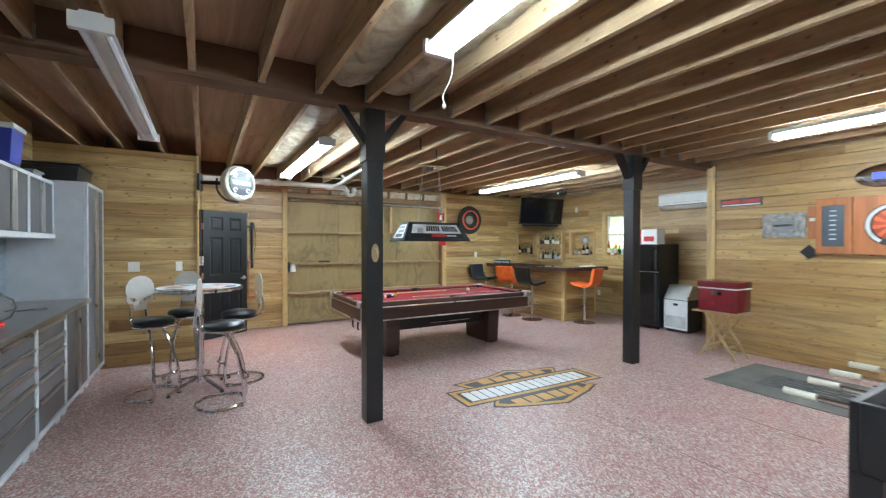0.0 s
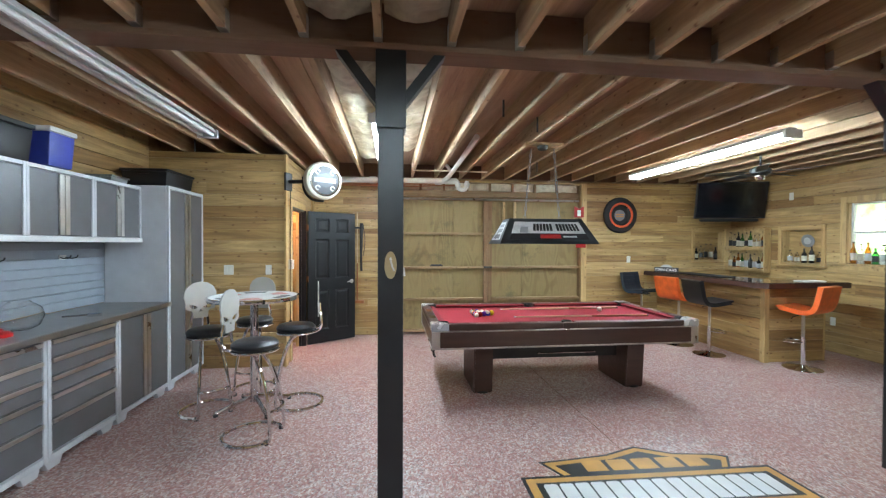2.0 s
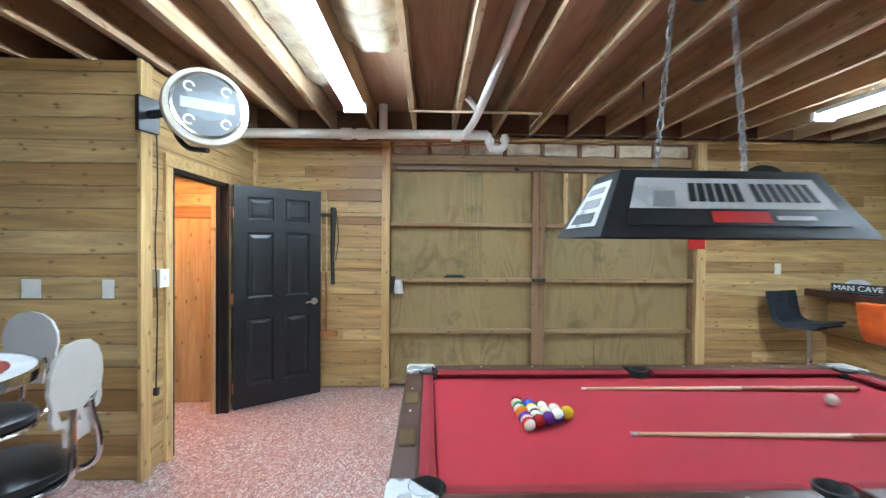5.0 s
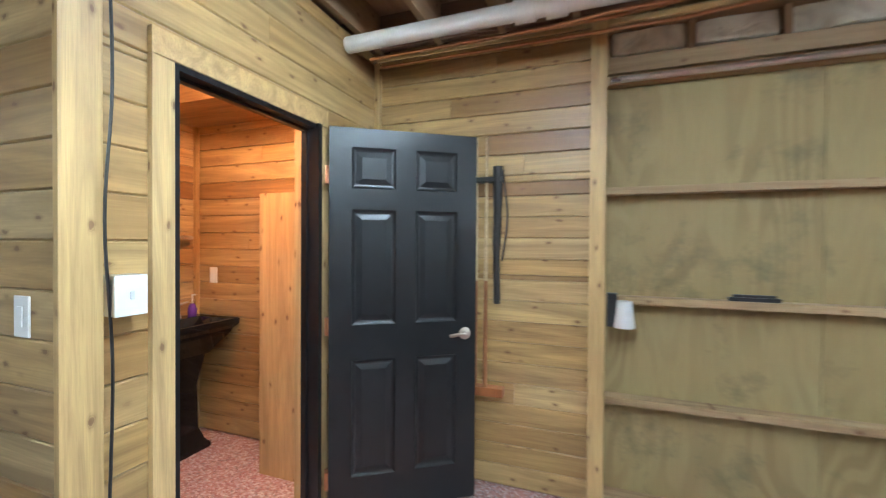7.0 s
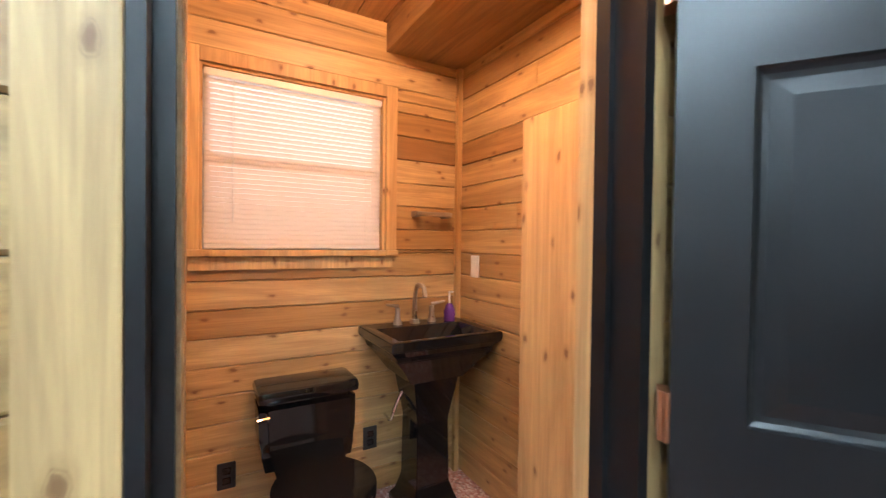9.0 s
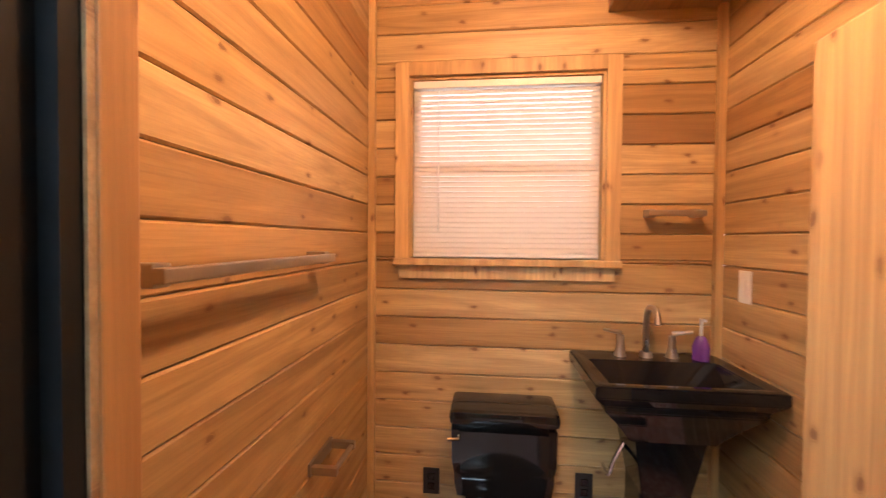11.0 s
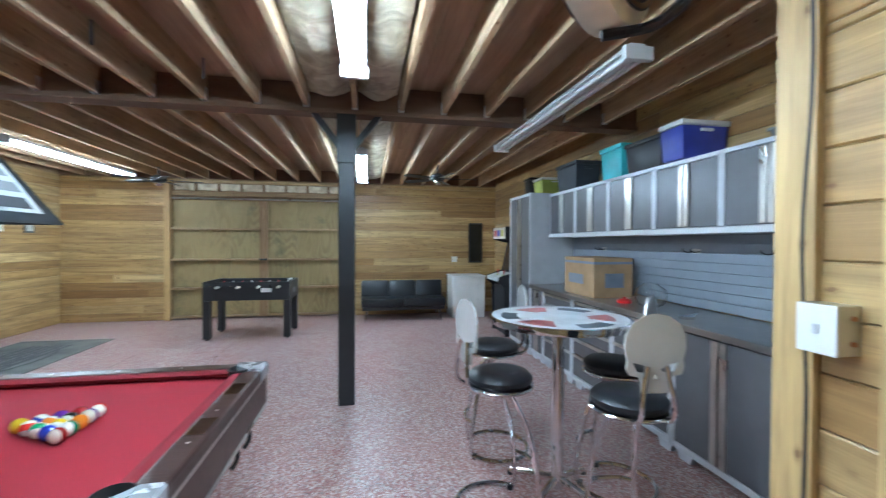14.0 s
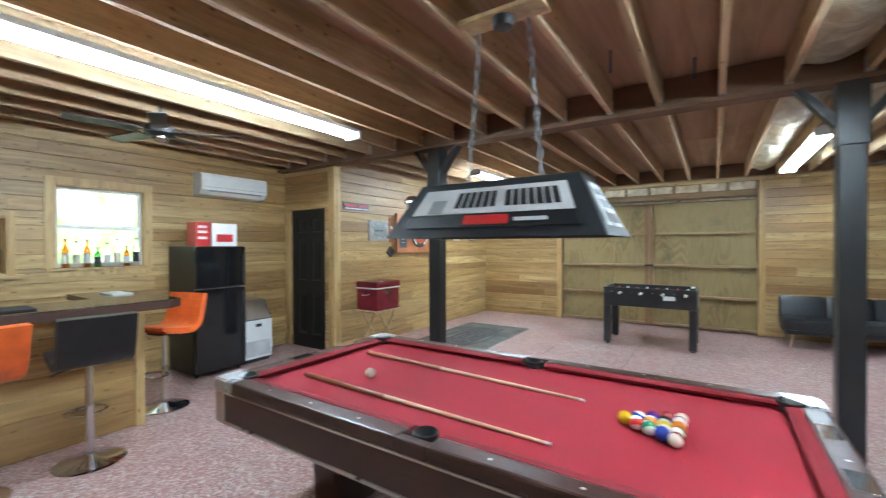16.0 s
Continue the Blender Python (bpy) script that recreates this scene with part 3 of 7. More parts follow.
def panel_door(name, label, w, h, x, y, rz, knob=True):
    """Six-panel door, hinged at its local origin, leaf along +x, face to -y."""
    e = thing(name, label, "door", x, y, 0.008, rz)
    tagged(e, kind="structure")
    t = 0.036
    rails = [(0.0, 0.115), (w / 2 - 0.055, w / 2 + 0.055), (w - 0.115, w)]
    bm = bmesh.new()
    for a, b in rails:
        box(bm, a, b, -t / 2, t / 2, 0, h)
    bands = ((0.20, 0.815), (1.0, 1.605), (1.715, h - 0.10))
    levels = [(0, 0.20), (0.815, 1.0), (1.605, 1.715), (h - 0.10, h)]
    for z0, z1 in levels:
        for a, b in ((0.115, w / 2 - 0.055), (w / 2 + 0.055, w - 0.115)):
            box(bm, a, b, -t / 2, t / 2, z0, z1)
    leaf = part("leaf", bm, BLACK_DOOR, e)
    steps = ((0.0, 0.018), (0.004, 0.0125), (0.012, 0.0075), (0.022, 0.0055), (0.028, 0.0075), (0.052, 0.0145), (0.057, 0.0145))
    for za, zb in bands:
        for a, b in ((0.115, w / 2 - 0.055), (w / 2 + 0.055, w - 0.115)):
            bm = bmesh.new()
            for s in (-1, 1):
                rings = [[bm.verts.new((u, s * d, v)) for u, v in ((a + i, za + i), (b - i, za + i), (b - i, zb - i), (a + i, zb - i))] for i, d in steps]
                for lo, hi in zip(rings, rings[1:]):
                    for k in range(4):
                        bm.faces.new((lo[k], lo[(k + 1) % 4], hi[(k + 1) % 4], hi[k]))
                bm.faces.new(rings[-1])
            part("panel", bm, BLACK_DOOR, leaf)
    if knob:
        for s in (-1, 1):
            bm = lathed([(0.0, 0.0), (0.032, 0.0), (0.034, 0.006), (0.012, 0.012), (0.011, 0.04), (0.0, 0.042)], 20)
            bmesh.ops.transform(bm, matrix=Matrix.Translation((w - 0.065, s * t / 2, 0.93)) @ Matrix.Rotation(radians(-90 * s), 4, "X"), verts=bm.verts)
            tube(bm, bend([(w - 0.065, s * 0.055, 0.93), (w - 0.10, s * 0.06, 0.932), (w - 0.16, s * 0.055, 0.925)], 4), [0.009] * 9, 8)
            part("door_handle", bm, NICKEL, e, "satin nickel lever handle", True)
        for z in (0.2, 1.0, 1.78):
            part("hinge", tube(boxed(-0.02, 0.0, -t / 2 - 0.004, t / 2, z - 0.045, z + 0.045), [(-0.006, -t / 2 - 0.006, z - 0.045), (-0.006, -t / 2 - 0.006, z + 0.045)], 0.006, 8), COPPER, e, "copper toned hinge")
    return e


panel_door("door_1", "open black six-panel door with nickel lever", 0.80, 2.03, -0.012, 7.395, 35.3)
panel_door("door_2", "closed black six-panel door in the jog wall", 0.755, 2.04, 6.702, 3.255, 0, False)


def garage_door(name, x0, x1, y, face, top, label, mid):
    """Framed double plywood door: sheets behind, rails and uprights in front. face: +1 when the room is towards +y."""
    e = thing(name, label, "garage door", x0, y, 0)
    tagged(e, kind="structure")
    w = x1 - x0

    def yb(a, b):
        return (min(a * face, b * face), max(a * face, b * face))

    c = mid - x0
    sheets = [(0, c * 0.62), (c * 0.62, c), (c, c + (w - c) * 0.38), (c + (w - c) * 0.38, w)]
    for a, b in sheets:
        for z0, z1 in ((0.03, 1.14), (1.14, top)):
            part("sheet", boxed(a + 0.002, b - 0.002, *yb(-0.02, 0.0), z0 + 0.001, z1 - 0.001), PLY, e)
    for z in (0.05, 0.59, 1.14, 1.73):
        for a, b in ((0.0, c - 0.075), (c + 0.075, w)):
            part("rail", boxed(a, b, *yb(0.001, 0.085), z - 0.02, z + 0.02, 0.003), FRAMING, e)
    for a, b in ((c - 0.07, c - 0.003), (c + 0.003, c + 0.07)):
        part("stile", boxed(a, b, *yb(0.001, 0.088), 0.03, top - 0.01, 0.003), FRAMING_Z, e)
    part("head_rail", boxed(0, w, *yb(0.0, 0.06), top, top + 0.05, 0.003), FRAMING, e)
    part("track", tubed([(0.02, 0.075 * face, top + 0.02), (w - 0.02, 0.075 * face, top + 0.02)], 0.018, 8), STEEL, e, "galvanised sliding track")
    part("header", boxed(0, w, *yb(-0.03, 0.04), top + 0.07, top + 0.16, 0.003), FRAMING, e)
    part("backing", boxed(0, w, *yb(-0.06, -0.04), top + 0.05, 2.66), FRAMING, e)
    rng2 = random.Random(3)
    a = 0.02
    while a < w - 0.1:
        b = min(a + 0.37, w - 0.02)
        bm = boxed(a, b, *yb(-0.03, 0.01), top + 0.18, 2.62, 0.02)
        bmesh.ops.subdivide_edges(bm, edges=bm.edges, cuts=2, use_grid_fill=True)
        for v in bm.verts:
            v.co += Vector((0, 0.02 * noise.noise(v.co * 9), 0.012 * noise.noise(v.co * 7 + Vector((3, 0, 0)))))
        part("insulation", bm, PAPER, e, "paper-faced insulation batt", True)
        part("stud", boxed(b + 0.002, b + 0.038, *yb(-0.03, 0.03), top + 0.165, 2.66), FRAMING_Z, e)
        a = b + 0.04
    bm = boxed(c - 0.075, c + 0.075, *yb(0.089, 0.099), 1.125, 1.16, 0.003)
    tube(bm, [(c - 0.03, 0.11 * face, 1.142), (c + 0.03, 0.11 * face, 1.142)], 0.012, 8)
    part("latch", bm, BLACK, e, "black metal latch")
    return e


garage_door("garage_door_north", 1.335, 4.618, 8.10, -1, 2.31, "double plywood garage door with lumber rails, closed", 2.925)
garage_door("garage_door_south", 1.425, 4.698, -1.40, 1, 2.29, "far double plywood garage door, closed", 3.06)
# Unseen boxes added outside the walls to stop sky light leaking in.
tagged(part("wall_outer_skin", box(box(box(box(box(boxed(WEST - 0.3, EAST + 0.3, NORTH + 0.18, NORTH + 0.3, -0.1, 3.0), WEST - 0.3, EAST + 0.3, SOUTH - 0.3, SOUTH - 0.18, -0.1, 3.0), BX - 0.2, BATH_E, NORTH + 0.06, NORTH + 0.17, 0, 2.9), EAST + 0.14, EAST + 0.26, SOUTH - 0.3, JOG, -0.1, 3.0), WEST - 0.26, WEST - 0.14, BATH_S, 6.55, 0, 3.0), WEST - 0.26, WEST - 0.14, 6.551, 8.4, 2.5, 3.0), FRAMING), "unseen skin behind garage doors and walls, added to block sky light", "wall", kind="structure")


# windows
def window(name, label, x, y0, y1, z0, z1, side, casing, blind):
    """Window in a wall across x; side is the way into the room along x."""
    e = thing(name, label, "window", x, (y0 + y1) / 2, 0)
    tagged(e, kind="structure")
    h = (y1 - y0) / 2

    def xb(a, b):
        return (min(a * side, b * side), max(a * side, b * side))

    f = -0.10
    bm = bmesh.new()
    for a, b in ((-h, -h + 0.04), (h - 0.04, h)):
        box(bm, *xb(f, f + 0.05), a, b, z0, z1, 0.004)
    for a, b in ((z0, z0 + 0.045), ((z0 + z1) / 2 - 0.02, (z0 + z1) / 2 + 0.02), (z1 - 0.04, z1)):
        box(bm, *xb(f, f + 0.045), -h + 0.04, h - 0.04, a, b, 0.004)
    part("window_frame", bm, WHITE, e, "white vinyl sash frame")
    for a, b in ((z0 + 0.045, (z0 + z1) / 2 - 0.02), ((z0 + z1) / 2 + 0.02, z1 - 0.04)):
        p = part("pane", boxed(*xb(f + 0.018, f + 0.023), -h + 0.041, h - 0.041, a, b), GLASS, e)
        p.visible_shadow = False
    w = casing
    for a, b in ((-h - w, -h), (h, h + w)):
        part("casing", boxed(*xb(0.001, 0.02), a, b, z0 - 0.04, z1 + w, 0.003), TRIM, e)
    part("casing", boxed(*xb(0.001, 0.02), -h, h, z1, z1 + w, 0.003), TRIM, e)
    part("window_sill", boxed(*xb(-0.05, 0.05), -h - w, h + w, z0 - 0.03, z0 - 0.001, 0.004), TRIM, e)
    part("apron", boxed(*xb(0.001, 0.018), -h - w + 0.02, h + w - 0.02, z0 - 0.09, z0 - 0.032, 0.003), TRIM, e)
    for a, b in ((-h, -h + 0.012), (h - 0.012, h)):
        part("reveal", boxed(*xb(-0.05, 0.0), a, b, z0, z1), TRIM, e)
    part("reveal", boxed(*xb(-0.05, 0.0), -h + 0.012, h - 0.012, z1 - 0.012, z1), TRIM, e)
    if blind:
        b = thing("window_blind", "lowered white slatted blind in the bathroom window", "blind", x - 0.03 * side, (y0 + y1) / 2, 0)
        part("headrail", boxed(-0.02, 0.02, -h + 0.016, h - 0.016, z1 - 0.045, z1 - 0.014, 0.003), WHITE, b)
        z = z1 - 0.06
        me = None
        while z > z0 + 0.03:
            bow = [(0.0125 * q / 3, 0.0028 * (1 - (q / 3) ** 2)) for q in range(-3, 4)]
            bm = slabbed(bow + [(p, q - 0.0007) for p, q in reversed(bow)], -h + 0.018, h - 0.018, Matrix.Rotation(radians(66 * side), 4, "Y") @ UPRIGHT)
            if me is None:
                s = part("slat", bm, BLIND_MAT, b)
                me = s.data
            else:
                bm.free()
                s = new("slat", me)
                s.parent = b
            s.location = (0, 0, z)
            z -= 0.0225
        part("bottom_rail", boxed(-0.012, 0.012, -h + 0.018, h - 0.018, z0 + 0.005, z0 + 0.022, 0.003), WHITE, b)
        part("wand", tubed([(0.02 * side, -h + 0.13, z1 - 0.05), (0.02 * side, -h + 0.13, z0 + 0.12)], 0.003, 6), WHITE, b)
        for q in (-h + 0.1, h - 0.1):
            part("cord", tubed([(0.014 * side, q, z1 - 0.05), (0.014 * side, q, z0 + 0.02)], 0.0012, 4), WHITE, b)
    return e


def make_blind():
    n = Nodes("translucent_blind")
    mix = n.add("MixShader", Fac=0.4)
    tr = n.add("BsdfTranslucent", Color=(0.85, 0.78, 0.72, 1))
    n.finish((0.80, 0.76, 0.72), 0.45)
    n.tree.links.new(n.bsdf.outputs[0], mix.inputs[1])
    n.tree.links.new(tr.outputs[0], mix.inputs[2])
    n.tree.links.new(mix.outputs[0], n.tree.nodes["Material Output"].inputs[0])
    return n.mat


BLIND_MAT = make_blind()
window("window_1", "bright bar window with a white sash and pine casing", EAST, 5.2, 5.98, 1.30, 2.15, -1, 0.08, False)
window("window_2", "bathroom window with cedar casing and closed blind", BX, 6.63, 7.47, 1.275, 2.07, 1, 0.06, True)
tagged(part("backdrop", boxed(11.0, 11.1, 0, 14, -0.2, 6), GARDEN), "bright blurred garden outside the bar window", "backdrop", kind="structure")
tagged(part("backdrop_west", boxed(-5.1, -5.0, 3, 12, -0.2, 6), HAZE), "bright overcast distance outside the bathroom window", "backdrop", kind="structure")


# ---- lamps ----
def shop_light(x, y0, y1, z, lit, label):
    e = thing("ceiling_light", label, "ceiling light", x, (y0 + y1) / 2, z, group="fluorescent shop lights")
    h = (y1 - y0) / 2
    part("housing", slabbed([(-0.045, 0.06), (0.045, 0.06), (0.075, 0.022), (0.075, 0.012), (0.03, 0.018), (-0.03, 0.018), (-0.075, 0.012), (-0.075, 0.022)], -h, h, UPRIGHT), WHITE_METAL, e, "white enamel reflector")
    for s in (-1, 1):
        part("tube", tubed([(s * 0.05, -h + 0.03, -0.012), (s * 0.05, h - 0.03, -0.012)], 0.018, 8), TUBES[lit] if lit else TUBE_OFF, e, "glowing tube" if lit else "unlit white tube", True)
        part("end_cap", boxed(-0.09, 0.09, s * h - 0.02, s * h + 0.02, -0.04, 0.04, 0.004), WHITE_METAL, e)
    for s in (-0.7, 0.7):
        part("hanger", tubed([(0, s * h, 0.05), (0, s * h, JOIST_Z - z + 0.02)], 0.004, 5), STEEL, e)
    return e


shop_light(1.15, 4.45, 6.95, 2.60, 1.12, "lit twin-tube fluorescent light between joists")
shop_light(1.15, -0.42, 2.03, 2.60, 0.9, "lit twin-tube fluorescent light with a pull cord")
shop_light(5.0, 4.40, 6.95, 2.60, 1.0, "lit twin-tube fluorescent light near the bar")
shop_light(5.0, -0.55, 1.92, 2.60, 1.0, "lit twin-tube fluorescent light near the dart wall")
shop_light(-0.47, 2.62, 5.08, 2.58, 0, "unlit twin-tube fluorescent light above the cabinets")
cord = thing("pull_cord", "white pull cord knotted below the lit light", "pull cord", 1.2, 1.95, 2.58)
part("string", tubed(bend([(0, 0, 0), (0.02, 0.05, -0.12), (-0.01, 0.09, -0.22), (0, 0.1, -0.27)], 5), 0.003, 5), CREAM, cord)
part("knot", lathed([(0, -0.02), (0.012, -0.01), (0.014, 0), (0.006, 0.015), (0, 0.02)], 8, (0, 0.1, -0.28)), CREAM, cord)

bath_light = thing("bathroom_light", "warm lit bathroom ceiling globe", "ceiling light", -0.46, 7.22, BZ)
part("base", lathed([(0.0, 0.0), (0.07, 0.0), (0.075, -0.02), (0.0, -0.03)], 24), NICKEL, bath_light, smooth=True)
part("globe", lathed([(0.0, -0.03), (0.05, -0.035), (0.075, -0.065), (0.06, -0.10), (0.0, -0.12)], 20), BULB, bath_light, "glowing warm glass globe", True)


# ---- cabinets ----
FRONT = -1.03


def handle_bar(parent, x, y0, y1, z0, z1):
    part("handle", boxed(x, x + 0.014, y0, y1, z0, z1, 0.003), STEEL, parent, "long brushed metal pull")


def foot(parent, y, mirror):
    part("foot", slabbed([(-0.05, 0.0), (0.05, 0.0), (0.085, 0.075), (-0.085, 0.075)], -0.02, 0.02, Matrix.Translation((FRONT - 0.05, y, 0)) @ Matrix.Rotation(radians(90), 4, "Z") @ UPRIGHT), CAB_FRAME, parent)


def tall_cabinet(y0, y1, label):
    e = thing("tall_cabinet", label, "cabinet", 0, 0, 0, group="tall garage cabinets")
    part("body", boxed(WEST + 0.004, FRONT - 0.022, y0, y1, 0.075, 2.14, 0.004), CAB_FRAME, e, "light grey metal carcass")
    m = (y0 + y1) / 2
    for a, b, s in ((y0 + 0.035, m - 0.012, 1), (m + 0.012, y1 - 0.035, -1)):
        d = part("door", boxed(FRONT - 0.021, FRONT, a, b, 0.12, 2.10, 0.004), CAB_GREY, e, "dark grey metal door")
        hy = b - 0.05 if s > 0 else a
        handle_bar(d, FRONT + 0.001, hy, hy + 0.05, 0.13, 2.09)
    for a, b in ((y0, y0 + 0.03), (y1 - 0.03, y1)):
        part("stile", boxed(FRONT - 0.021, FRONT + 0.004, a, b, 0.075, 2.14, 0.003), CAB_FRAME, e)
    part("rail", boxed(FRONT - 0.021, FRONT + 0.003, y0 + 0.031, y1 - 0.031, 2.105, 2.14, 0.003), CAB_FRAME, e)
    part("rail", boxed(FRONT - 0.021, FRONT + 0.003, y0 + 0.031, y1 - 0.031, 0.075, 0.115, 0.003), CAB_FRAME, e)
    lock = part("lock", tubed([(FRONT, m + 0.07, 1.18), (FRONT + 0.02, m + 0.07, 1.18)], 0.012, 10), CHROME, e)
    for y in (y0 + 0.1, y1 - 0.1):
        foot(e, y, 1)
    return e


tall_cabinet(5.50, 6.275, "tall grey metal garage cabinet with two doors")
tall_cabinet(1.38, 2.15, "tall grey metal garage cabinet beside the arcade machine")


def drawer_cabinet(y0, y1):
    e = thing("drawer_cabinet", "grey metal base cabinet with five drawers", "cabinet", group="base garage cabinets")
    part("body", boxed(WEST + 0.004, FRONT - 0.022, y0 + 0.001, y1 - 0.001, 0.075, 0.90), CAB_FRAME, e)
    for a, b in ((y0 + 0.001, y0 + 0.03), (y1 - 0.03, y1 - 0.001)):
        part("stile", boxed(FRONT - 0.021, FRONT + 0.005, a, b, 0.075, 0.90, 0.003), CAB_FRAME, e)
    part("rail", boxed(FRONT - 0.021, FRONT + 0.003, y0 + 0.031, y1 - 0.031, 0.075, 0.115, 0.003), CAB_FRAME, e)
    z = 0.89
    for h in (0.125, 0.125, 0.125, 0.165, 0.225):
        d = part("drawer", boxed(FRONT - 0.021, FRONT, y0 + 0.034, y1 - 0.034, z - h + 0.006, z, 0.003), CAB_GREY, e, "dark grey drawer front")
        handle_bar(d, FRONT + 0.001, y0 + 0.036, y1 - 0.036, z - 0.03, z - 0.004)
        z -= h
    foot(e, y0 + 0.09, 1)
    foot(e, y1 - 0.09, 1)


def door_cabinet(y0, y1):
    e = thing("base_cabinet", "grey metal base cabinet with two doors", "cabinet", group="base garage cabinets")
    part("body", boxed(WEST + 0.004, FRONT - 0.022, y0 + 0.001, y1 - 0.001, 0.075, 0.90), CAB_FRAME, e)
    m = (y0 + y1) / 2
    for a, b in ((y0 + 0.001, y0 + 0.03), (y1 - 0.03, y1 - 0.001)):
        part("stile", boxed(FRONT - 0.021, FRONT + 0.005, a, b, 0.075, 0.90, 0.003), CAB_FRAME, e)
    part("rail", boxed(FRONT - 0.021, FRONT + 0.003, y0 + 0.031, y1 - 0.031, 0.075, 0.115, 0.003), CAB_FRAME, e)
    for a, b, s in ((y0 + 0.034, m - 0.006, 1), (m + 0.006, y1 - 0.034, -1)):
        d = part("door", boxed(FRONT - 0.021, FRONT, a, b, 0.12, 0.89, 0.004), CAB_GREY, e, "dark grey metal door")
        hy = b - 0.05 if s > 0 else a
        handle_bar(d, FRONT + 0.001, hy, hy + 0.05, 0.125, 0.885)
    foot(e, y0 + 0.09, 1)
    foot(e, y1 - 0.09, 1)


door_cabinet(2.16, 2.56)
drawer_cabinet(2.565, 3.27)
drawer_cabinet(3.275, 3.98)
drawer_cabinet(3.985, 4.70)
door_cabinet(4.705, 5.495)
top = thing("worktop", "stainless steel worktop over the base cabinets", "worktop", WEST + 0.004, 2.16, 0.90)
part("board", boxed(0, 0.64, 0, 3.335, 0.002, 0.045, 0.004), SINK_TOP, top)
part("edge", boxed(0.641, 0.648, 0, 3.335, 0.004, 0.043, 0.002), SINK_TOP, top, "folded steel front edge")
# slatted back wall
slat = thing("slatwall", "grey slatted storage panel above the worktop", "slatwall", WEST + 0.003, 2.16, 0)
z = 0.955
while z < 1.53:
    part("slat", boxed(0, 0.018, 0, 3.335, z, min(z + 0.072, 1.55), 0.004), SLAT, slat)
    z += 0.076
part("backing", boxed(-0.0015, 0.004, 0.001, 3.334, 0.95, 1.56), SLAT, slat)
hook_y = [2.9, 4.25, 4.95]
for y in hook_y:
    e = thing("wall_hook", "black metal hook on the slatted panel", "hook", WEST + 0.021, y, 1.42, group="slat hooks")
    part("plate", boxed(0, 0.006, -0.04, 0.04, -0.02, 0.02, 0.002), STEEL, e)
    for s in (-1, 1):
        part("prong", tubed(bend([(0.005, s * 0.03, 0), (0.05, s * 0.035, -0.01), (0.09, s * 0.04, 0.0), (0.10, s * 0.04, 0.02)], 4), 0.004, 6), BLACK, e)


def wall_cabinet(y0, y1):
    e = thing("wall_cabinet", "grey metal wall cabinet with two doors", "cabinet", group="wall cabinets over the worktop")
    x1 = -1.29
    part("body", boxed(WEST + 0.004, x1 - 0.02, y0 + 0.001, y1 - 0.001, 1.60, 2.12), CAB_FRAME, e)
    m = (y0 + y1) / 2
    for a, b in ((y0 + 0.001, y0 + 0.026), (y1 - 0.026, y1 - 0.001)):
        part("stile", boxed(x1 - 0.019, x1 + 0.005, a, b, 1.60, 2.12, 0.003), CAB_FRAME, e)
    part("rail", boxed(x1 - 0.019, x1 + 0.004, y0 + 0.027, y1 - 0.027, 2.09, 2.12, 0.003), CAB_FRAME, e)
    for a, b, s in ((y0 + 0.03, m - 0.004, 1), (m + 0.004, y1 - 0.03, -1)):
        d = part("door", boxed(x1 - 0.019, x1, a, b, 1.605, 2.086, 0.004), CAB_GREY, e, "dark grey metal door")
        hy = b - 0.045 if s > 0 else a
        handle_bar(d, x1 + 0.001, hy, hy + 0.045, 1.61, 2.08)


for k in range(5):
    wall_cabinet(2.17 + k * 0.665, 2.17 + (k + 1) * 0.665)
shelf = thing("light_rail", "white metal ledge under the wall cabinets", "ledge", 0, 0, 0)
part("ledge", boxed(WEST + 0.004, -1.275, 2.17, 5.495, 1.555, 1.598, 0.004), WHITE_METAL, shelf)


